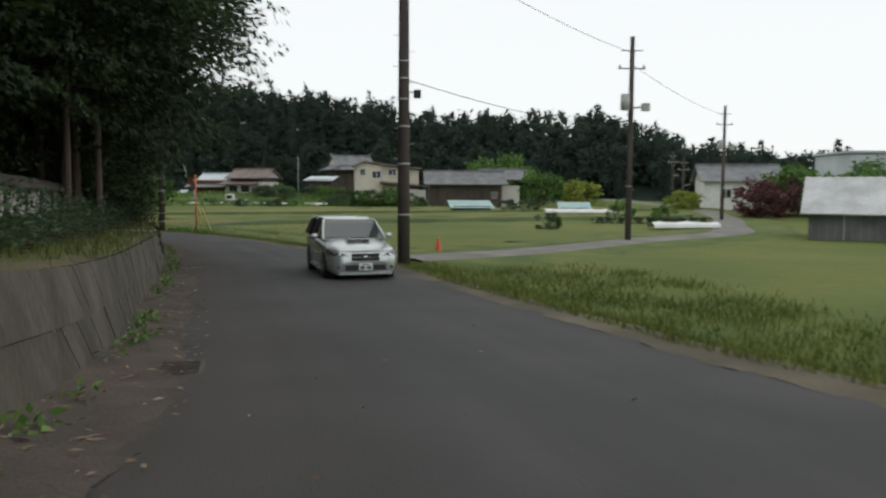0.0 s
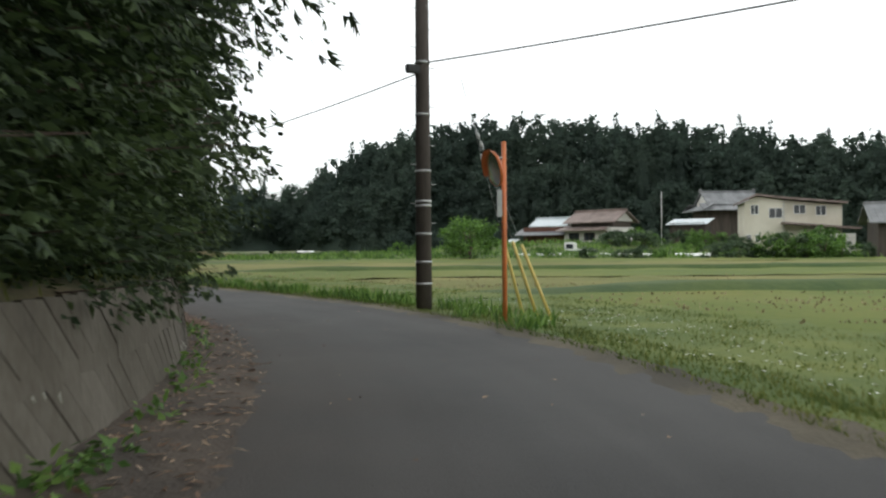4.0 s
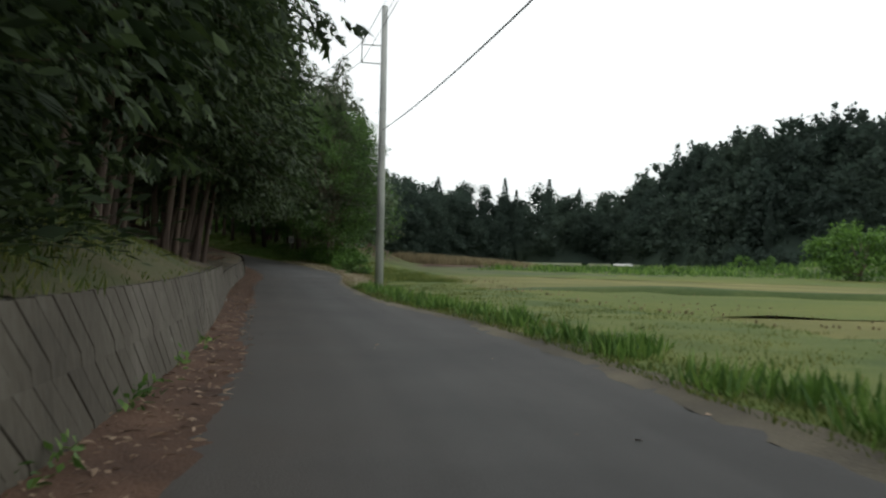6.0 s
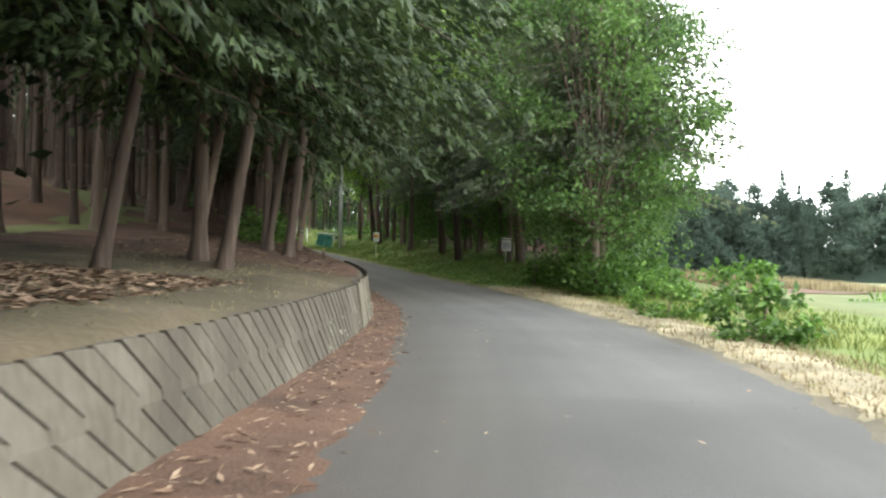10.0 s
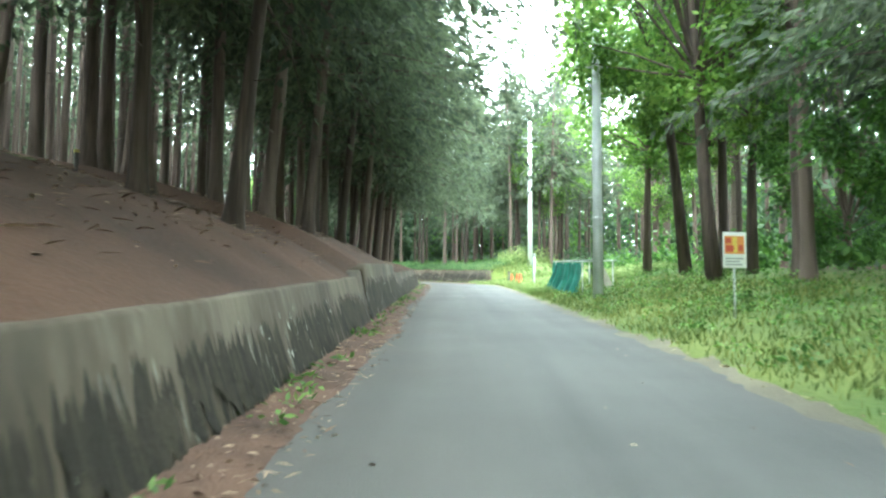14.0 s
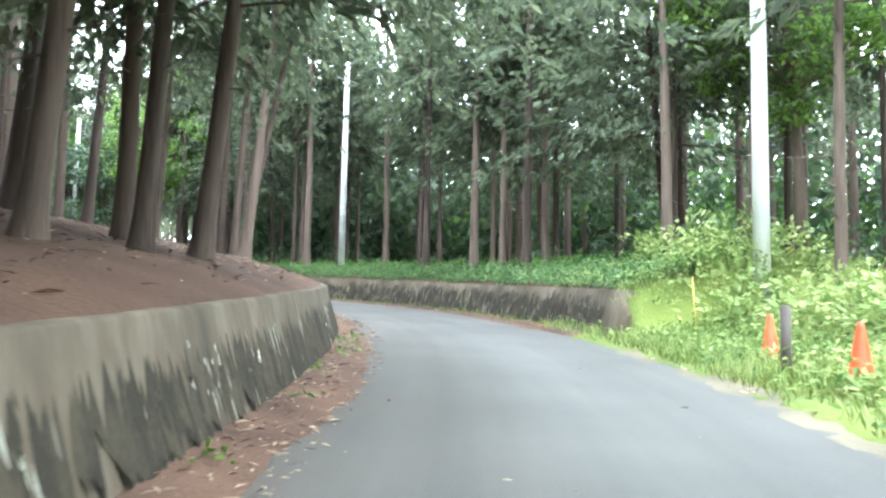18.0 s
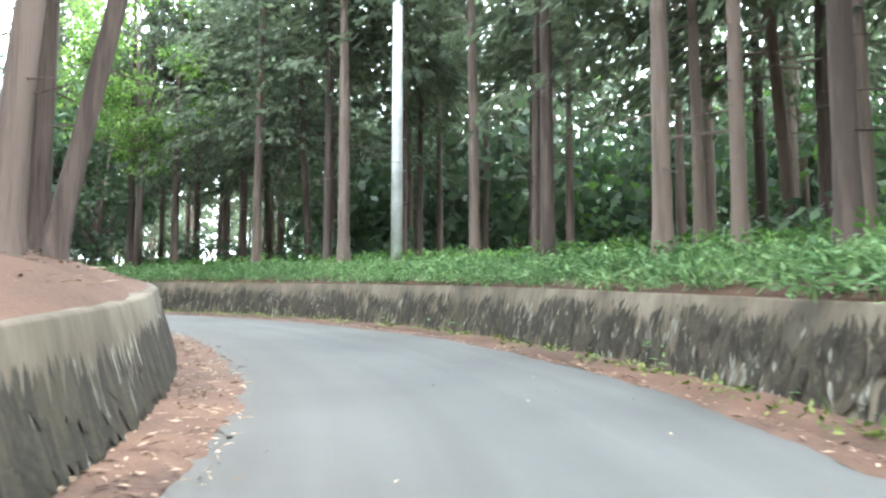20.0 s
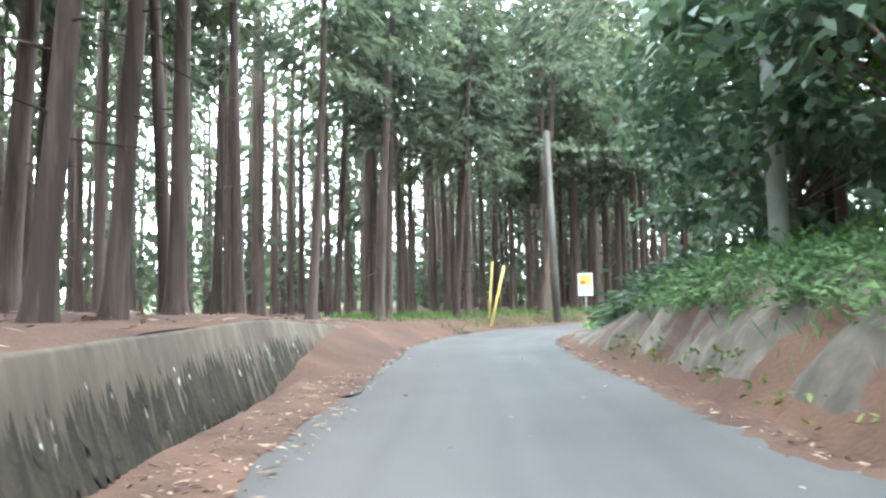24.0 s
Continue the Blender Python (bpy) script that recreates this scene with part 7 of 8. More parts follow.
# ---- grass and weeds ----
def blades(name, s0, s1, lfun, count, low, high, seed, label, material, width=0.012, clump=0.0, hfun=None, lean=0.35):
    """Grass as single blades, one mesh. lfun(s, u): lateral place; clump: how far it gathers into tufts."""
    rng = np.random.RandomState(seed)
    s = rng.uniform(s0, s1, count)
    l = lfun(s, rng.uniform(0, 1, count))
    if clump:
        n = max(1, count // 40)
        cs, cl = s[:n], l[:n]
        i = rng.randint(0, n, count)
        s, l = cs[i] + rng.normal(0, clump, count), cl[i] + rng.normal(0, clump, count)
    keep = (l > edge_right(s) - 0.05) | (l < 0)
    s, l = s[keep], l[keep]
    h = rng.uniform(low, high, len(s))
    if hfun is not None:
        h *= hfun(s, l)
    c = at(s, l, terrain(s, l) - 0.01)
    d = rng.normal(0, lean, (len(s), 3))
    d[:, 2] = 1
    nrm = rng.normal(0, 1, d.shape)
    nrm[:, 2] = 0
    v, q = kites(c, d, nrm, h, width * (1 + h * 3))
    return tagged(new(name, fast_mesh(name, v, q, material)), label, "grass", kind="stuff")


tall = keys([(-20, 0.9), (30, 0.5), (46, 0.42), (50, 0.45), (60, 0.5), (72, 0.6), (78, 0.6), (82, 0.5), (100, 0.5)])
blades("verge_grass", -14, 84, lambda s, u: edge_right(s) + 0.05 + 1.5 * u ** 1.3, 42000, 0.08, 0.26, 41, "rough green grass along the road edge", BLADE, hfun=lambda s, l: tall(s))
blades("verge_grass", -14, 84, lambda s, u: edge_right(s) + 1.0 + 5.0 * u, 34000, 0.03, 0.11, 42, "short field grass beside the lane", BLADE, clump=0.25)
blades("bank_tufts", -4, 24, lambda s, u: edge_right(s) + 1.2 + 7.0 * u, 16000, 0.1, 0.34, 40, "longer tufts of fresh grass on the slope to the paddy", BLADE, 0.014, clump=0.42)
blades("tall_weeds", 44, 79, lambda s, u: edge_right(s) + 0.35 + 0.9 * u, 3000, 0.15, 0.45, 43, "tall green weeds and seed heads at the roadside", WEED, 0.02, clump=0.16)
blades("dry_grass", 80, 112, lambda s, u: edge_right(s) - 0.05 + 1.8 * u, 12000, 0.04, 0.16, 44, "pale dry grass beside the bend", DRY)
blades("verge_grass", 84, 116, lambda s, u: edge_right(s) + 1.6 + 4.5 * u, 12000, 0.08, 0.3, 45, "green grass between the bend and the field", BLADE, clump=0.3)
blades("verge_grass", 114, 180, lambda s, u: edge_right(s) + 0.1 + 4.5 * u ** 1.2, 40000, 0.05, 0.2, 46, "soft green roadside grass in the wood", BLADE, 0.016, clump=0.35)
blades("bank_grass", -14, 56, lambda s, u: -2.4 - 3.0 * u, 16000, 0.06, 0.25, 47, "grass on the bank above the wall", BLADE, clump=0.3)
blades("bank_grass", 53, 66, lambda s, u: -2.5 - 2.5 * u, 9000, 0.05, 0.16, 48, "thin grass on the mound above the wall", BLADE, clump=0.3)
blades("dry_grass", 62, 100, lambda s, u: -2.4 - 4.0 * u, 9000, 0.03, 0.1, 49, "dead grass and twigs on the bank", DRY, lean=1.2)


def weeds(name, s0, s1, lfun, count, low, high, seed, label, material, size=(0.16, 0.09), per=16, spread=0.16, z=0.0, low_side=False):
    """Broad-leaved weeds and ferns: sprays of leaves round many stems, one mesh."""
    rng = np.random.RandomState(seed)
    s = rng.uniform(s0, s1, count)
    l = lfun(s, rng.uniform(0, 1, count))
    h = rng.uniform(low, high, count)
    base = at(s, l, (0.03 if low_side else terrain(s, l)) + z)
    u = rng.uniform(0.25, 1, (count, per))
    c = np.repeat(base[:, None], per, 1) + rng.normal(0, spread, (count, per, 3)) * np.array([1, 1, 0.1])
    c[..., 2] += u * h[:, None]
    d = c - base[:, None]
    d[..., 2] *= 0.2
    d += rng.normal(0, 0.12, d.shape)
    nrm = rng.normal(0, 0.5, d.shape)
    nrm[..., 2] += 1
    v, q = kites(c.reshape(-1, 3), d.reshape(-1, 3), nrm.reshape(-1, 3), size[0] * rng.uniform(0.6, 1.4, count * per), size[1] * rng.uniform(0.7, 1.3, count * per))
    return tagged(new(name, fast_mesh(name, v, q, material)), label, "weeds", kind="stuff")


weeds("weeds", 122, 180, lambda s, u: edge_right(s) + 0.5 + 5.5 * u, 800, 0.05, 0.2, 51, "low leafy weeds at the roadside", WEED, (0.11, 0.055))
weeds("weeds", 112.5, 124, lambda s, u: edge_right(s) + 0.25 + 4.5 * u, 700, 0.05, 0.28, 69, "mixed dry and green weeds where the wood begins", WEED, (0.12, 0.045))
weeds("weeds", 158, 184, lambda s, u: edge_right(s) + 0.7 + 6 * u, 2000, 0.06, 0.34, 52, "knee-high green weeds around the cones, coloured as brightly lit", LIT_GRASS, (0.12, 0.05))
blades("clearing_grass", 156, 184, lambda s, u: edge_right(s) + 0.1 + 7 * u, 22000, 0.1, 0.36, 67, "green grass of the clearing, coloured as brightly lit", LIT_GRASS, 0.012, clump=0.3)
weeds("weeds", 175, 183, lambda s, u: edge_right(s) + 2.2 + 3.5 * u, 200, 0.5, 1.3, 53, "tall weeds by the end of the wall, coloured as brightly lit", LIT_GRASS, (0.18, 0.1), 26, 0.22)
weeds("wall_top_plants", 180.5, 222, lambda s, u: edge_right(s) + 0.92 + 1.8 * u, 3000, 0.06, 0.32, 54, "pale green ferns and weeds growing along the top of the wall", FERN, (0.13, 0.05))
blades("wall_top_grass", 180.5, 222, lambda s, u: edge_right(s) + 0.95 + 2.0 * u, 16000, 0.1, 0.34, 66, "pale green grass along the top of the wall", FERN, 0.012, clump=0.2)
weeds("wall_top_plants", 180.5, 226, lambda s, u: edge_right(s) + 2.2 + 2.5 * u, 800, 0.12, 0.5, 55, "darker undergrowth behind the wall", LEAF, (0.15, 0.07))
weeds("wall_foot_weeds", 183, 222, lambda s, u: edge_right(s) + 0.32 + 0.22 * u, 150, 0.02, 0.08, 56, "yellow-green weeds at the foot of the old wall", BLADE, (0.1, 0.05), 12, 0.1)
weeds("wall_foot_weeds", -10, 60, lambda s, u: -1.82 + 0.15 * u + 0 * s, 130, 0.03, 0.2, 57, "small weeds in the joint at the wall's foot", WEED, (0.1, 0.05), 12, 0.08, low_side=True)
weeds("wall_foot_weeds", 112, 180, lambda s, u: -1.7 + 0.2 * u + 0 * s, 60, 0.03, 0.1, 58, "small weeds along the needle litter", WEED, (0.1, 0.05), 12, 0.1, low_side=True)
weeds("bank_shrubs", 4, 29, lambda s, u: -3.5 - 1.1 * u, 460, 0.12, 0.5, 59, "dark leafy shrubs in front of the panel wall", LEAF_DARK, (0.08, 0.045), 60, 0.24)
weeds("bank_shrubs", 8, 27, lambda s, u: -3.3 - 0.9 * u, 90, 0.25, 1.0, 68, "dark leafy shrubs half hiding the panel wall", LEAF_DARK, (0.1, 0.055), 80, 0.3)
weeds("bank_shrubs", 2, 50, lambda s, u: -3.0 - 1.5 * u, 420, 0.1, 0.4, 60, "mixed dry and green weeds on the bank", BANK_DRY, (0.1, 0.02), 26, 0.16)
weeds("bank_shrubs", 29, 57, lambda s, u: -2.5 - 2.2 * u, 420, 0.3, 1.6, 65, "dark cypress sprays spilling over the wall", CEDAR_SHADED, (0.2, 0.06), 46, 0.3)
weeds("bank_shrubs", 108, 116, lambda s, u: -4.2 - 1.2 * u, 60, 0.4, 1.3, 61, "light green shrub on the needle-covered bank", LEAF, (0.2, 0.12), 26, 0.25)
weeds("wood_edge_growth", 107, 113.5, lambda s, u: edge_right(s) + 1.8 + 3.2 * u, 420, 0.2, 1.5, 62, "tangled leafy growth at the edge of the wood", LEAF, (0.2, 0.12), 20, 0.25)
weeds("bend_growth", 222, 230, lambda s, u: edge_right(s) + 1.3 + 2.4 * u, 420, 0.15, 0.7, 63, "dark leafy growth spilling over the cut bank", LEAF_DARK, (0.2, 0.11), 24, 0.25)
weeds("roadside_plants", 232, 247, lambda s, u: edge_right(s) + 0.3 + 2.5 * u, 400, 0.08, 0.3, 64, "low green plants at the bend", WEED)


def litter(name, s0, s1, lfun, count, seed, label, material, size=(0.1, 0.025), z=0.02, on_road=True):
    rng = np.random.RandomState(seed)
    s = rng.uniform(s0, s1, count)
    l = lfun(s, rng.uniform(0, 1, count))
    c = at(s, l, (z + 0.05 * np.clip((-1.3 - l) / 0.6, 0, 1)) if on_road else terrain(s, l) + z)
    a = rng.uniform(0, 6.283, count)
    d = np.stack([np.cos(a), np.sin(a), rng.normal(0.05, 0.12, count)], 1)
    nrm = np.tile([0.0, 0.0, 1.0], (count, 1)) + rng.normal(0, 0.25, (count, 3))
    v, q = kites(c, d, nrm, size[0] * rng.uniform(0.4, 1.6, count), size[1] * rng.uniform(0.6, 1.5, count))
    return tagged(new(name, fast_mesh(name, v, q, material)), label, "leaf litter", kind="stuff")


TWIG = mat("dead_needles", (0.13, 0.075, 0.045), (0.36, 0.26, 0.18), 2.0, 0.9, fine=12, bump=0, island=True, rand=0.7)
litter("fallen_leaves", 30, 245, lambda s, u: -1.95 + 0.9 * u ** 1.3 + 0 * s, 15000, 71, "dead cedar sprays and pale leaves on the road's edge", TWIG)
litter("fallen_leaves", -10, 30, lambda s, u: -1.9 + 1.0 * u ** 1.6 + 0 * s, 900, 72, "dead leaves at the foot of the wall", TWIG)
litter("fallen_leaves", 98, 246, lambda s, u: -2.5 - 5.0 * u, 9000, 73, "dead cedar sprays on the bank", TWIG, (0.16, 0.035), 0.02, False)
litter("fallen_leaves", 183, 246, lambda s, u: edge_right(s) - 0.15 + 0.75 * u, 4200, 74, "dead cedar sprays below the old wall", TWIG)
litter("fallen_leaves", -10, 246, lambda s, u: -1.1 + (edge_right(s) + 1.0) * u, 500, 75, "single dead leaves on the asphalt", TWIG, (0.06, 0.03), -0.004)
litter("stones", 80, 182, lambda s, u: edge_right(s) - 0.1 + 0.5 * u, 1500, 76, "pale grit and straw along the asphalt edge", DRY, (0.08, 0.03), 0.03)


# reeds by the far field
def reed_bed():
    rng = np.random.RandomState(81)
    n = 9000
    u, w = rng.uniform(0, 1, n), rng.uniform(0, 1, n)
    x, y = -112 + 22 * u - 6 * w, 118 + 14 * u + 8 * w
    c = np.stack([x, y, np.full(n, FIELD_Z - 0.4)], 1)
    d = rng.normal(0, 0.12, (n, 3))
    d[:, 2] = 1
    nrm = rng.normal(0, 1, d.shape)
    v, q = kites(c, d, nrm, rng.uniform(1.5, 2.7, n) * np.sqrt(1.02 - u), np.full(n, 0.08))
    tagged(new("reed_bed", fast_mesh("reed_bed", v, q, DRY)), "pale dry reeds at the head of the fields", "reeds", kind="stuff")


reed_bed()


# ---- the oncoming car, standing in its lane ----
SILVER = mat("silver_car_paint", (0.52, 0.555, 0.55), (0.58, 0.615, 0.61), 0.6, 0.24, fine=90, bump=0.02, metal=0.7)
CHROME = mat("chrome", (0.6, 0.6, 0.6), (0.72, 0.72, 0.72), 3.0, 0.15, bump=0.02, metal=0.9)
CAR_GLASS = mat("tinted_car_glass", (0.04, 0.05, 0.047), (0.06, 0.07, 0.065), 0.5, 0.04, bump=0)
CAR_GLASS.node_tree.nodes["Principled BSDF"].inputs["IOR"].default_value = 1.8
LAMP_GLASS = mat("lamp_glass", (0.035, 0.038, 0.04), (0.1, 0.105, 0.11), 6.0, 0.05, fine=30, bump=0.05, metal=0.3)


def car_body():
    """The lower body, lofted from front to back."""
    st = [(2.34, .54, .21, .66, .71), (2.29, .71, .2, .69, .75), (2.12, .81, .19, .74, .81), (1.75, .852, .19, .80, .88), (1.3, .865, .19, .87, .95), (0.88, .865, .19, .93, 1.0), (0.3, .865, .19, .95, .97),
          (-0.8, .865, .19, .96, .97), (-1.6, .86, .2, .98, .99), (-2.1, .82, .24, .99, 1.0), (-2.29, .74, .28, .96, .97), (-2.34, .6, .33, .86, .88)]
    vs, fs = [], []
    for y, w, zb, zt, zc in st:
        half = [(w * .9, zb), (w, zb + .1), (w, (zb + zt) / 2), (w * .985, zt - .09), (w * .92, zt - .01), (w * .55, zt * .35 + zc * .65), (0, zc)]
        ring = half + [(-x, z) for x, z in half[-2::-1]]
        vs += [(x, y, z) for x, z in ring]
    k = 13
    for i in range(len(st) - 1):
        for j in range(k):
            a, b = i * k + j, i * k + (j + 1) % k
            fs.append((a, b, b + k, a + k))
    bm = bmesh.new()
    vv = [bm.verts.new(v) for v in vs]
    for f in fs:
        bm.faces.new([vv[i] for i in f])
    bm.faces.new([vv[i] for i in range(k)])
    bm.faces.new([vv[(len(st) - 1) * k + i] for i in range(k)])
    bmesh.ops.recalc_face_normals(bm, faces=bm.faces)
    return bm_mesh("body", bm, SILVER, True)


def loft(rings):
    bm = bmesh.new()
    vv = [[bm.verts.new(p) for p in r] for r in rings]
    n = len(rings[0])
    for a, b in zip(vv, vv[1:]):
        for i in range(n):
            bm.faces.new((a[i], a[(i + 1) % n], b[(i + 1) % n], b[i]))
    bm.faces.new(vv[0])
    bm.faces.new(vv[-1])
    bmesh.ops.recalc_face_normals(bm, faces=bm.faces)
    return bm


def ball(x, y, z, a, b, c):
    bm = bmesh.new()
    bmesh.ops.create_uvsphere(bm, u_segments=14, v_segments=8, radius=1.0)
    for v in bm.verts:
        v.co = Vector((x + v.co.x * a, y + v.co.y * b, z + v.co.z * c))
    return bm


def swept_lamp(sx):
    """A wedge of glass that wraps from the nose up round the wing."""
    rings = []
    for x, y, z0, z1 in ((.42, 2.33, .615, .675), (.56, 2.31, .60, .705), (.70, 2.235, .615, .74), (.80, 2.11, .66, .768), (.845, 1.95, .72, .795), (.855, 1.84, .765, .80)):
        rings.append([(x * sx, y + .004, z0), (x * sx * 1.01, y + .02, (z0 + z1) / 2), (x * sx, y - .01, z1), (x * sx * .95, y - .07, (z0 + z1) / 2)])
    return loft(rings)


def wagon():
    e = thing("estate_car", place(20.4, 2.75, -0.01, 180), "silver estate car with a bonnet scoop on the lane", "car")
    part("body", car_body(), None, e)
    glass = [[(-.80, .93, .94), (.80, .93, .94), (.82, .4, .94), (.82, -2.2, .96), (-.82, -2.2, .96), (-.82, .4, .94)],
             [(-.69, .28, 1.34), (.69, .28, 1.34), (.69, .1, 1.36), (.66, -1.98, 1.34), (-.66, -1.98, 1.34), (-.69, .1, 1.36)],
             [(-.62, .12, 1.42), (.62, .12, 1.42), (.63, -.1, 1.42), (.6, -1.9, 1.4), (-.6, -1.9, 1.4), (-.63, -.1, 1.42)]]
    part("window_glass", loft(glass), CAR_GLASS, e, "dark glass reflecting the sky")
    roof = [[(-.66, .16, 1.395), (.66, .16, 1.395), (.68, -.2, 1.4), (.64, -2.02, 1.38), (-.64, -2.02, 1.38), (-.68, -.2, 1.4)],
            [(-.55, .04, 1.45), (.55, .04, 1.45), (.58, -.3, 1.465), (.54, -1.95, 1.435), (-.54, -1.95, 1.435), (-.58, -.3, 1.465)],
            [(-.3, -.1, 1.462), (.3, -.1, 1.462), (.3, -.5, 1.475), (.3, -1.8, 1.448), (-.3, -1.8, 1.448), (-.3, -.5, 1.475)]]
    part("roof", bm_mesh("roof", loft(roof), SILVER, True), None, e)
    for sx in (-1, 1):
        part("pillar", tubes("pillar", [([(.81 * sx, .92, .95), (.70 * sx, .27, 1.345), (.64 * sx, .1, 1.41)], [.035] * 3, 8)], SILVER), None, e)
        part("pillar", tubes("pillar", [([(.825 * sx, -.55, .95), (.70 * sx, -.6, 1.36), (.65 * sx, -.6, 1.41)], [.035] * 3, 8)], BLACK), None, e)
        part("pillar", tubes("pillar", [([(.825 * sx, -1.4, .95), (.69 * sx, -1.5, 1.35), (.64 * sx, -1.5, 1.41)], [.035] * 3, 8)], BLACK), None, e)
        part("pillar", tubes("pillar", [([(.8 * sx, -2.22, .97), (.66 * sx, -1.99, 1.34), (.6 * sx, -1.95, 1.4)], [.05] * 3, 8)], SILVER), None, e)
        part("roof_rail", tubes("roof_rail", [([(.62 * sx, .0, 1.43), (.63 * sx, -.3, 1.45), (.6 * sx, -1.9, 1.42)], [.018] * 3, 6)], SILVER), None, e)
        part("sill_strip", tubes("sill_strip", [([(.866 * sx, .9, .56), (.872 * sx, 0, .57), (.868 * sx, -.9, .58)], [.016] * 3, 6)], CHROME), None, e)
        part("sill_skirt", boxed(min(.84 * sx, .878 * sx), max(.84 * sx, .878 * sx), -.95, .95, .17, .27, bevel=.012), SILVER, e)
        lamp = part("headlight", bm_mesh("headlight", swept_lamp(sx), LAMP_GLASS, True), None, e, "swept dark headlight behind clear glass")
        part("lamp_lens", bm_mesh("lamp_lens", ball(.60 * sx, 2.283, .66, .042, .03, .038), CHROME, True), None, lamp)
        part("turn_lens", bm_mesh("turn_lens", ball(.73 * sx, 2.195, .69, .03, .03, .03), CHROME, True), None, lamp)
        part("fog_lamp", bm_mesh("fog_lamp", ball(.63 * sx, 2.25, .37, .055, .09, .055), LAMP_GLASS, True), None, e)
        mir = part("mirror", bm_mesh("mirror", ball(.97 * sx, .62, 1.02, .1, .06, .068), SILVER, True), None, e, "silver wing mirror")
        part("mirror_arm", boxed(min(.8 * sx, .92 * sx), max(.8 * sx, .92 * sx), .58, .64, .96, 1.0), BLACK, mir)
        for y in (-.35, -1.2):
            part("door_handle", boxed(min(.865 * sx, .888 * sx), max(.865 * sx, .888 * sx), y - .1, y + .1, .80, .835, bevel=.008), SILVER, e)
        for y in (.45, -.57, -1.42):
            part("door_gap", boxed(min(.86 * sx, .8685 * sx), max(.86 * sx, .8685 * sx), y - .005, y + .005, .3, .9), BLACK, e)
        for y in (1.36, -1.33):
            x0, x1 = .70 * sx, .876 * sx
            part("wheel_arch", tubes("wheel_arch", [([(.6 * sx, y, .33), (.869 * sx, y, .33)], [.36, .36], 24)], BLACK), None, e)
            wh = thing_part("wheel", e)
            part("tyre", tubes("tyre", [([(x0, y, .315), (x0 + .02 * sx, y, .315), (x1 - .02 * sx, y, .315), (x1, y, .315)], [.28, .315, .315, .28], 24)], BLACK), None, wh)
            part("rim", tubes("rim", [([(x1 - .03 * sx, y, .315), (x1 + .004 * sx, y, .315)], [.215, .2], 20)], CHROME), None, wh)
            for k in range(5):
                a = 2 * math.pi * k / 5
                part("spoke_gap", tubes("spoke_gap", [([(x1 + .003 * sx, y + .125 * math.cos(a), .315 + .125 * math.sin(a)), (x1 + .007 * sx, y + .125 * math.cos(a), .315 + .125 * math.sin(a))], [.05, .05], 8)], BLACK), None, wh)
    g = part("grille", boxed(-.34, .34, 2.325, 2.352, .515, .70, bevel=.012), BLACK, e, "black grille with chrome bars")
    for z in (.515, .60, .685):
        part("grille_bar", boxed(-.35, .35, 2.35, 2.366, z, z + .018, bevel=.004), CHROME, g)
    part("badge", bm_mesh("badge", ball(0, 2.364, .61, .06, .012, .034), CHROME, True), None, g)
    part("air_intake", boxed(-.5, .5, 2.3, 2.349, .285, .43, bevel=.01), BLACK, e, "dark lower intake")
    part("front_lip", boxed(-.66, .66, 2.2, 2.36, .19, .235, bevel=.015), SILVER, e)
    p = part("number_plate", boxed(-.165, .165, 2.352, 2.37, .30, .465, bevel=.004), WHITE, e, "white plate with dark bars")
    for x0, x1, z0, z1 in ((-.09, .09, .42, .445), (-.13, -.03, .32, .40), (-.02, .02, .35, .365), (.03, .13, .32, .40)):
        part("plate_bar", boxed(x0, x1, 2.3705, 2.373, z0, z1), plain((.1, .16, .13)), p)
    sc = part("bonnet_scoop", boxed(-.3, .3, 1.2, 1.5, .93, .985, bevel=.025), SILVER, e, "raised bonnet scoop")
    part("scoop_mouth", boxed(-.25, .25, 1.49, 1.506, .942, .975), BLACK, sc)
    part("bonnet_gap", tubes("bonnet_gap", [([(-.78, 1.9, .775), (-.7, 2.16, .752), (-.4, 2.3, .75), (0, 2.325, .745), (.4, 2.3, .75), (.7, 2.16, .752), (.78, 1.9, .775)], [.009] * 7, 6)], BLACK), None, e)
    for x in (-.45, .15):
        part("wiper", tubes("wiper", [([(x, .99, .985), (x + .55, .93, 1.0)], [.01, .01], 5)], BLACK), None, e)
    part("rear_view_mirror", boxed(-.11, .11, .26, .30, 1.27, 1.33, bevel=.01), BLACK, e)


wagon()


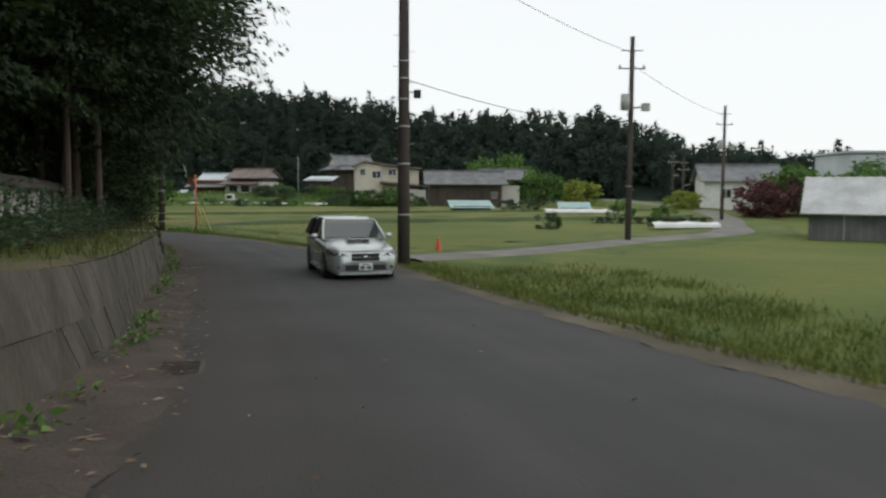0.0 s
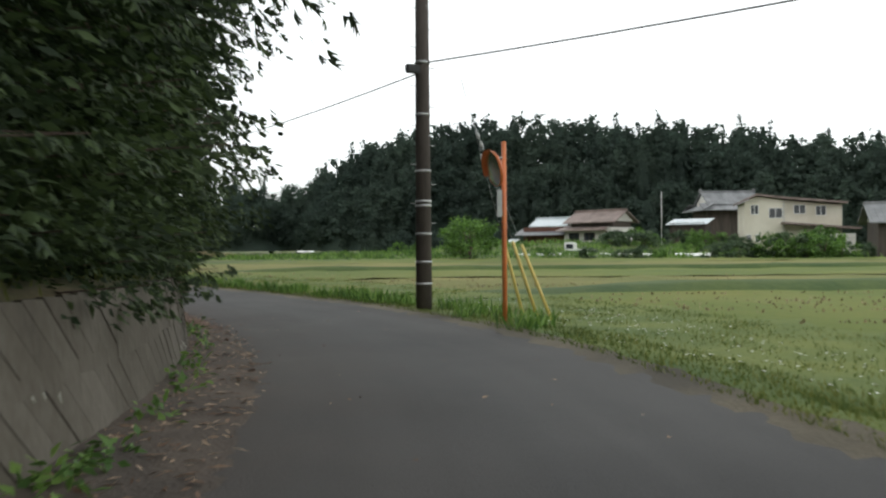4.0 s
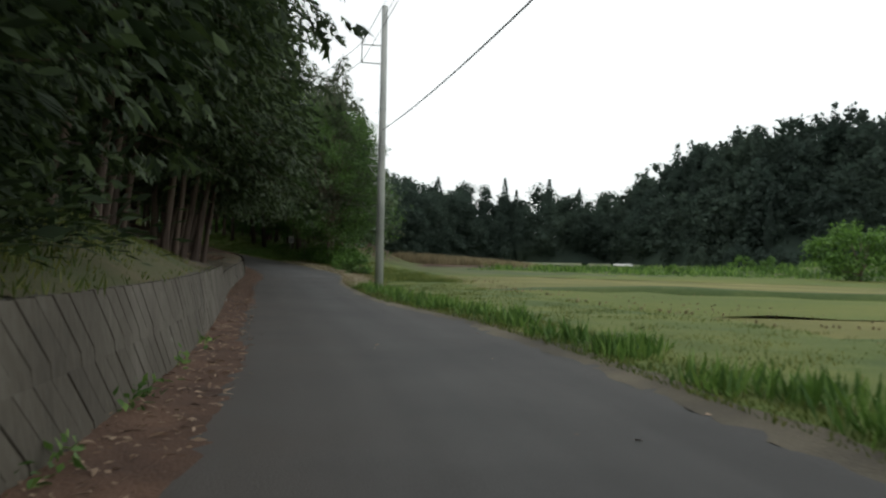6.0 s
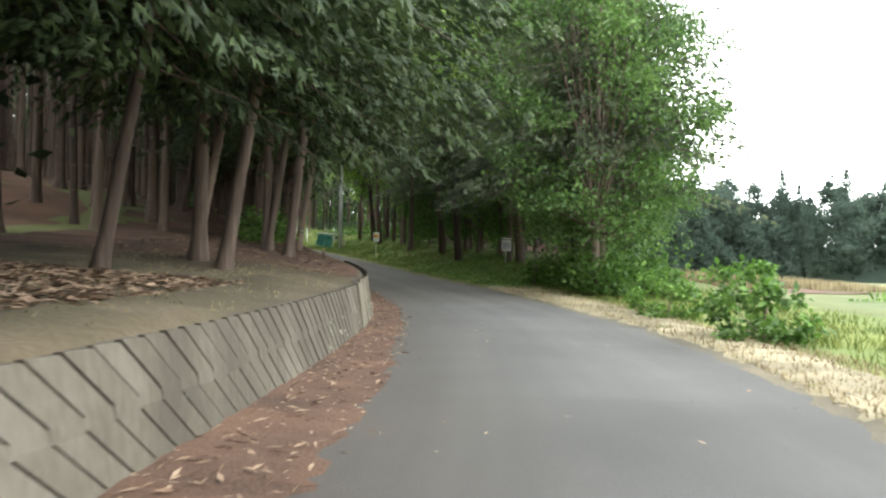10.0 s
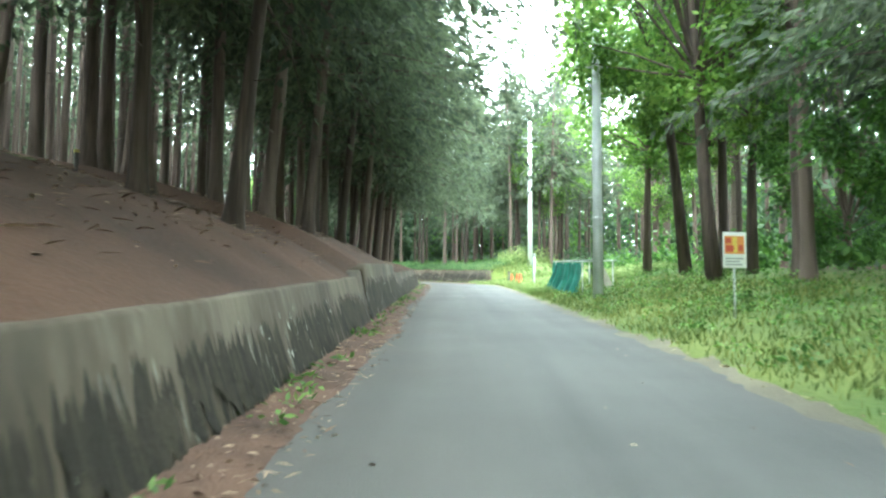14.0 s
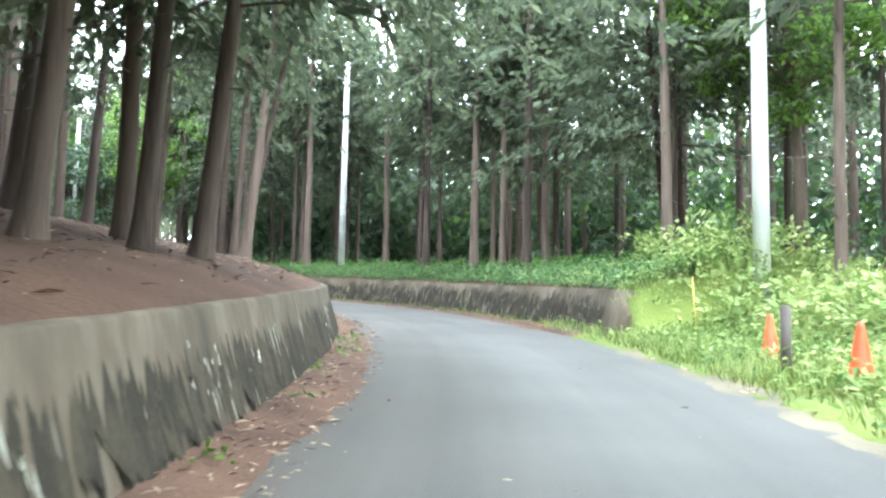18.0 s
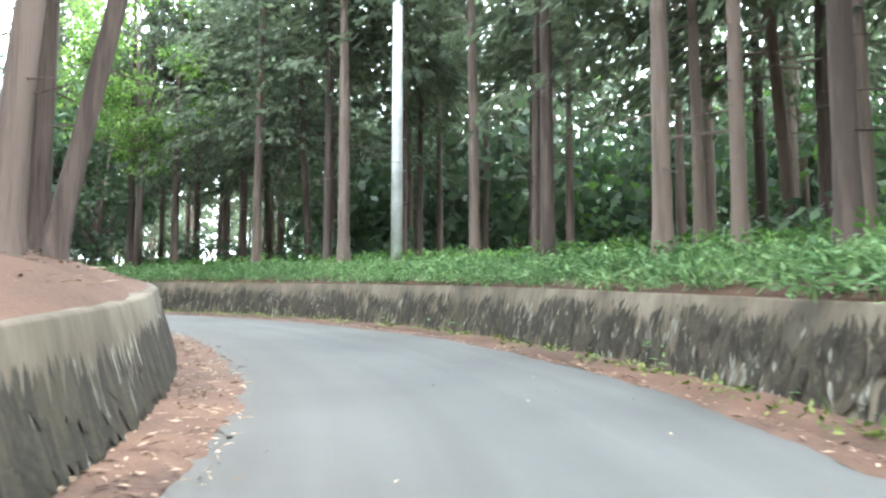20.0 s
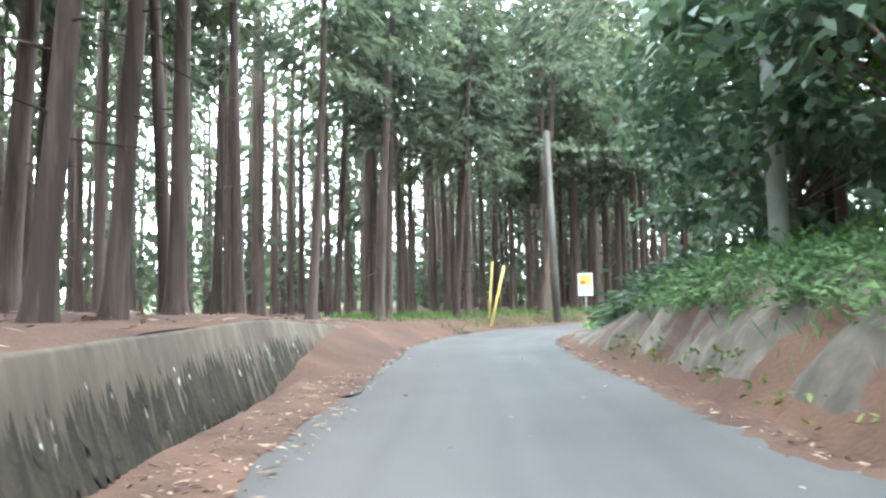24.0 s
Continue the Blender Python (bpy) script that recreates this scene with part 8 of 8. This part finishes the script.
# ---- white panel fence above the wall ----
def panel_fence():
    post_m, cap_m, low_m = TIMBER, mat("fence_cap", (0.05, 0.042, 0.035), (0.11, 0.09, 0.075), 0.9, 0.9, fine=8, bump=0.4), mat("brown_fence_panel", (0.12, 0.085, 0.06), (0.22, 0.16, 0.12), 0.8, 0.9, fine=8, bump=0.2)
    w = 2.2
    bm = bmesh.new()
    edges = []

    def loop(pts):
        v = [bm.verts.new((x, 0, z)) for x, z in pts]
        for i in range(len(v)):
            edges.append(bm.edges.new((v[i], v[(i + 1) % len(v)])))
    loop([(0.06, 0), (w - 0.06, 0), (w - 0.06, 0.72), (0.06, 0.72)])
    for cx in (0.6, 1.6):
        for ox, oz in ((0, .15), (0, -.15), (.2, 0), (-.2, 0)):
            loop([(cx + ox - .12, .37 + oz), (cx + ox, .37 + oz + .1), (cx + ox + .12, .37 + oz), (cx + ox, .37 + oz - .1)])
    bmesh.ops.triangle_fill(bm, edges=edges, use_beauty=True)
    r = bmesh.ops.extrude_face_region(bm, geom=bm.faces[:])
    for v in r["geom"]:
        if isinstance(v, bmesh.types.BMVert):
            v.co.y += 0.06
    bmesh.ops.recalc_face_normals(bm, faces=bm.faces)
    # panel in a dull off-white
    panel = bm_mesh("pierced_panel", bm, mat("dull_white_panel", (0.42, 0.4, 0.35), (0.62, 0.6, 0.54), 0.8, 0.8, fine=9, bump=0.15))
    low = bm_mesh("lower_panel", boxed(0.06, w - 0.06, 0.0, 0.05, -1.2, -0.01, bevel=0.01), low_m)
    post = bm_mesh("fence_post", boxed(-0.06, 0.06, -0.05, 0.11, -1.3, 0.82, bevel=0.01), post_m)
    bm = bmesh.new()
    v = [bm.verts.new((x, y, z)) for x in (-0.02, w + 0.02) for y, z in ((-.3, .74), (.03, .98), (.36, .74), (.36, .68), (.03, .9), (-.3, .68))]
    for i in range(6):
        bm.faces.new((v[i], v[(i + 1) % 6], v[6 + (i + 1) % 6], v[6 + i]))
    bm.faces.new(v[:6])
    bm.faces.new(v[6:][::-1])
    bmesh.ops.recalc_face_normals(bm, faces=bm.faces)
    cap = bm_mesh("cap", bm, cap_m)
    e = thing("panel_fence", place(6, -5.1, 0), "white panel fence pierced with flower-shaped openings under a dark cap", "fence")
    inv = e.matrix_basis.inverted()
    for i in range(11):
        s = 6 + i * w
        m = inv @ Matrix.Translation(at(s, -5.1, 1.5).tolist()) @ Matrix.Rotation(heading(s + w / 2) + math.pi / 2, 4, "Z")
        m = m @ Matrix(((1, 0, 0, 0), (0, 1, 0, 0), ((at(s + w, -5.1)[2] - at(s, -5.1)[2]) / w, 0, 1, 0), (0, 0, 0, 1)))
        part("fence_post", post, None, e, m=m)
        part("pierced_panel", panel, None, e, m=m)
        part("lower_panel", low, None, e, m=m)
        part("cap", cap, None, e, m=m)


panel_fence()


# ---- green net enclosure and posts by the clearing ----
GREEN_NET = mat("green_net", (0.01, 0.075, 0.055), (0.05, 0.24, 0.18), 1.6, 0.6, c=(0.02, 0.14, 0.1), fine=25, bump=0.4, leaf=0.2, stretch=(1, 1, 0.5))


def net_enclosure():
    e = thing("net_enclosure", place(151.8, 4.6, 0), "sagging green net hung from a rail on poles at the roadside", "net fence")
    inv = e.matrix_basis.inverted()
    rng = np.random.RandomState(4)
    n, k = 70, 12
    ss = np.linspace(151.8, 158.6, n)
    vs = []
    for i, s in enumerate(ss):
        g = float(terrain(s, 4.5))
        top = 1.4 - 0.1 * abs(math.sin(math.pi * i / 23)) + 0.03 * math.sin(i * 1.7)
        for j in range(k):
            u = j / (k - 1)
            fold = (0.1 * math.sin(i * .55 + 1.5 * math.sin(i * .11)) + 0.05 * math.sin(i * 1.3 + j * .4)) * (0.25 + u)
            vs.append(at(s + 0.05 * math.sin(j + i * .7) + (0.35 * u if i > n - 12 else -0.45 * u * max(0, 1 - i / 12)), 4.55 - 0.3 * u * u + fold, g - 0.03 + (top - g) * (1 - u)))
    q = np.array([(a * k + b, a * k + b + 1, (a + 1) * k + b + 1, (a + 1) * k + b) for a in range(n - 1) for b in range(k - 1)])
    vs = np.array(vs)
    m = np.array(inv)
    part("green_sheet", fast_mesh("green_sheet", vs @ m[:3, :3].T + m[:3, 3], q, GREEN_NET, True), None, e, "wrinkled green net sheet")
    end = []
    for i in range(16):
        for j in range(k):
            u = j / (k - 1)
            end.append(at(158.7 + 0.06 * math.sin(i * 1.1) * (0.3 + u) + 0.4 * u * u, 4.5 + i * 0.08 - 0.1 * u, 0.08 + 1.3 * (1 - u)))
    q2 = np.array([(a * k + b, a * k + b + 1, (a + 1) * k + b + 1, (a + 1) * k + b) for a in range(15) for b in range(k - 1)])
    part("end_sheet", fast_mesh("end_sheet", np.array(end) @ m[:3, :3].T + m[:3, 3], q2, GREEN_NET, True), None, e)
    for a, b in (((151.6, 4.6), (158.8, 4.6)), ((151.6, 5.7), (158.8, 5.7)), ((151.7, 4.5), (151.7, 5.8)), ((158.7, 4.5), (158.7, 5.8))):
        part("rail", tubes("rail", [([tuple(inv @ Vector(at(*a, 1.42).tolist())), tuple(inv @ Vector(at(*b, 1.42).tolist()))], [.024, .024], 8)], POLE_GREY), None, e)
    for s in (151.8, 154.1, 156.4, 158.6):
        for l in (4.62, 5.7):
            part("pole", tubes("pole", [([tuple(inv @ Vector(at(s, l, -.3).tolist())), tuple(inv @ Vector(at(s, l, 1.43).tolist()))], [.026, .026], 8)], POLE_GREY), None, e)
    pl = new("plank", bm_mesh("plank", boxed(-.13, .13, -.02, .02, 0, 1.5, bevel=.006), BARK_PALE))
    pl.matrix_basis = place(151.3, 5.6, 0.2) @ Matrix.Rotation(radians(-22), 4, "Y") @ Matrix.Rotation(radians(-12), 4, "X")
    tagged(pl, "pale weathered plank leaning against the net enclosure", "plank")
    dr = new("storage_bin", bm_mesh("storage_bin", boxed(-.3, .3, -.3, .3, 0, .8, bevel=.05), mat("dark_grey_plastic", (0.03, 0.035, 0.035), (0.07, 0.075, 0.075), 1.5, 0.6)))
    dr.matrix_basis = place(159.6, 6.6, 0.3)
    tagged(dr, "dark grey plastic bin behind the green net", "bin")


net_enclosure()


def stake(name, s, l, h, r, material, label, lean=(0, 0), cap=None, category="post"):
    e = thing(name, Matrix.Translation(at(s, l, float(terrain(s, l)) - .05).tolist()), label, category)
    t = (lean[0] * h, lean[1] * h, h)
    part("shaft", tubes("shaft", [([(0, 0, -.25), t], [r, r * .95], 10)], material), None, e)
    if cap:
        part("tip", tubes("tip", [([(t[0] * .92, t[1] * .92, t[2] * .92), (t[0] * 1.02, t[1] * 1.02, t[2] * 1.02)], [r * 1.25, r * 1.2], 10)], cap), None, e)
    return e


GREEN_POST = mat("green_post", (0.08, 0.16, 0.1), (0.16, 0.26, 0.18), 2.0, 0.5, fine=20, bump=0.1)
stake("marker_post", 162.3, 4.1, 1.7, .055, WHITE, "white wooden post standing in the grass", cap=POLE_GREY)
stake("marker_post", 165.9, 4.46, 1.6, .03, GREEN_POST, "thin blue-green metal post standing in the grass")
stake("marker_post", 170.5, 5.1, 1.0, .022, GREEN_POST, "thin green metal post with a small bracket")
stake("stump_post", 174.2, 4.15, .9, .07, POLE_DARK, "short dark rotten post in the weeds")
stake("bamboo_stick", 109.8, 5.95, .6, .014, YELLOW, "short yellow bamboo stick leaning in the grass", (.25, .3), category="stick")
stake("pale_stump", 113, 5.7, 1.5, .085, BARK_PALE, "pale bare stump at the wood's edge", (.02, .05), category="stump")
stake("boundary_stake", 107, -3.0, .35, .03, POLE_DARK, "small stake with a yellow cap on the bank", cap=YELLOW)
stake("boundary_stake", 136.5, -6.2, .4, .035, POLE_DARK, "small stake with a yellow cap on the needle-covered bank", cap=YELLOW)
stake("bamboo_stick", 178.6, 4.9, 1.2, .014, YELLOW, "thin yellow stick leaning beside tall weeds", (.3, -.2), category="stick")
stake("survey_rod", 37.6, 4.25, .95, .008, POLE_DARK, "thin dark iron rod in the field's edge", category="rod")


# ---- the end of the lane ----
def free_pole(name, x, y, z, h, r, material, label, lean=(0, 0), category="pole"):
    e = thing(name, pose(x, y, z), label, category)
    part("shaft", tubes("shaft", [([(0, 0, -.6), (lean[0] * h, lean[1] * h, h)], [r, r * .85], 12)], material), None, e)
    return e


zend = float(np.interp(234, LS, LINE[:, 2]))
free_pole("guard_stick", -181.3, 46.9, zend + .1, 2.1, .05, YELLOW, "yellow plastic guard leaning beside a trunk at the bend", (-.3, .12), "wire guard")
free_pole("guard_stick", -182.9, 44.6, zend + .2, 2.3, .05, YELLOW, "yellow plastic guard leaning beside a trunk at the bend", (-.12, .05), "wire guard")
free_pole("concrete_pole", -185.0, 46.3, zend, 7.5, .14, BLOCK, "pale grey concrete pole beyond the bend", (.012, -.02))
board_sign(pose(-188.0, 44.6, zend, 0, 0, 140), .62, .95, 1.1, "white notice with a yellow picture at the bend", [(-.24, .24, .45, .85, YEL), (-.2, .0, .5, .62, RED), (-.24, .24, .3, .34, GRY), (-.24, .18, .2, .24, GRY), (-.24, .22, .1, .14, GRY)], .028)
brng2 = np.random.RandomState(8)
cs = np.stack([brng2.uniform(-192, -176, 5000), brng2.uniform(40, 48.5, 5000)], 1)
ss_, ll_, zz_ = station(cs)
keep = (ll_ < -1.5) & (ll_ > -7)
cc = np.c_[cs[keep], zz_[keep] + np.array(terrain(ss_[keep], ll_[keep])) - .01]
dd_ = brng2.normal(0, .4, cc.shape)
dd_[:, 2] = 1
v, q = kites(cc, dd_, brng2.normal(0, 1, cc.shape), brng2.uniform(.1, .35, len(cc)), np.full(len(cc), .03))
tagged(new("bend_grass", fast_mesh("bend_grass", v, q, WEED)), "bright green grass on the outside of the bend", "grass", kind="stuff")

# ---- drain ----
dr = thing("drain_grate", place(7.8, -1.13, -.005), "dark steel drain grate set into the asphalt edge", "drain")
part("rim", boxed(-.22, .22, -.3, .3, -.05, .012, bevel=.004), CONCRETE, dr)
part("well", boxed(-.18, .18, -.26, .26, .0125, .014), BLACK, dr)
for k in range(9):
    part("bar", boxed(-.18, .18, -.25 + k * .06, -.225 + k * .06, .0145, .024), POLE_DARK, dr)


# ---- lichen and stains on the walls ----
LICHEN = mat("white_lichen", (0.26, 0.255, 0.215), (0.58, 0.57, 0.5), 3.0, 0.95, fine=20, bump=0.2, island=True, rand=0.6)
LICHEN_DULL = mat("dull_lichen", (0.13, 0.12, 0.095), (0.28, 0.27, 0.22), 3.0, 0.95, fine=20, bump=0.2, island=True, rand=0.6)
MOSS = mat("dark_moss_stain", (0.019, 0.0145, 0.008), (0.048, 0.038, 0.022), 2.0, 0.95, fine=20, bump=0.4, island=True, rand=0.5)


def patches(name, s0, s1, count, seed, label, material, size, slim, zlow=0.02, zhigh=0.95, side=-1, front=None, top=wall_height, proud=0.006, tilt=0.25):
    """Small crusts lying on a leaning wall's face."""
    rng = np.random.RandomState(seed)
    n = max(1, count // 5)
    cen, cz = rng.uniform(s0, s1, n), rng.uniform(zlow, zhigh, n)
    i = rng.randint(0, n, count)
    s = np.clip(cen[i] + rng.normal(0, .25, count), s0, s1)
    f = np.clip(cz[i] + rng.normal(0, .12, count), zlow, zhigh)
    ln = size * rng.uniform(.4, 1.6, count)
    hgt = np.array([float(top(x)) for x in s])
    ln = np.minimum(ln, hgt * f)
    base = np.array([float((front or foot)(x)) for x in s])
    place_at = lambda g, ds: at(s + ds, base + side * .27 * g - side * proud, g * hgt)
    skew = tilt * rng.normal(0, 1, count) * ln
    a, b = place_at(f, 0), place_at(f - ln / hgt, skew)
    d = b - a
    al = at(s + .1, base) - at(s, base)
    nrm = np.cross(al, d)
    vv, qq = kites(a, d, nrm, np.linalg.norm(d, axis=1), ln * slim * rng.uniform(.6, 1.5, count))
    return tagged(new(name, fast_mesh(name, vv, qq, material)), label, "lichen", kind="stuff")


west_face = lambda s: foot(s) + (0.03 if 140.5 < s < 150.3 else 0.0)
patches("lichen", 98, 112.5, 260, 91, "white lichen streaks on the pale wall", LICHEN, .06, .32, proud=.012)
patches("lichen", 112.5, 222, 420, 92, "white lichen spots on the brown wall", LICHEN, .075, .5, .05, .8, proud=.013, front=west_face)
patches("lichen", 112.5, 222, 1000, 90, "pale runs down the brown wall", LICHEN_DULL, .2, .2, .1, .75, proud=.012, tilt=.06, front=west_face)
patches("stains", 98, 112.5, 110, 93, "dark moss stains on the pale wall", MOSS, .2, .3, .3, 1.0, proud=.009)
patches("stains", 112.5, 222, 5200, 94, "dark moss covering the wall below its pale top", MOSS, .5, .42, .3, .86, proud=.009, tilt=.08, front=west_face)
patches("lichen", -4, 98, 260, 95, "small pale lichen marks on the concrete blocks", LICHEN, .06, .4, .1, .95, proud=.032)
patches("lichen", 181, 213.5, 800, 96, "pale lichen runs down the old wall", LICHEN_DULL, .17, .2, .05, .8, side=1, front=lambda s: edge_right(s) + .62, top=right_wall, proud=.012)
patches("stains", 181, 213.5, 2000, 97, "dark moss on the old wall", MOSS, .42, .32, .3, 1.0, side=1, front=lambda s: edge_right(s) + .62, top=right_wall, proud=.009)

# dead leaves heaped on the bank
litter("leaf_heap", 86, 94, lambda s, u: -3.2 - 3.5 * u, 5000, 98, "heap of brown dead leaves on the bank", TWIG, (.14, .05), .03, False)


def clover():
    rng = np.random.RandomState(99)
    n = 500
    s = rng.uniform(28, 50, n)
    l = edge_right(s) + .3 + 3.0 * rng.uniform(0, 1, n)
    c = at(s, l, terrain(s, l) + rng.uniform(.1, .25, n))
    a = rng.uniform(0, 6.28, n)
    vv, qq = kites(c, np.stack([np.cos(a), np.sin(a), 0 * a + .2], 1), np.tile([0., 0, 1], (n, 1)), np.full(n, .04), np.full(n, .04))
    tagged(new("clover_flowers", fast_mesh("clover_flowers", vv, qq, WHITE)), "small white flowers scattered in the verge", "flowers", kind="stuff")


clover()
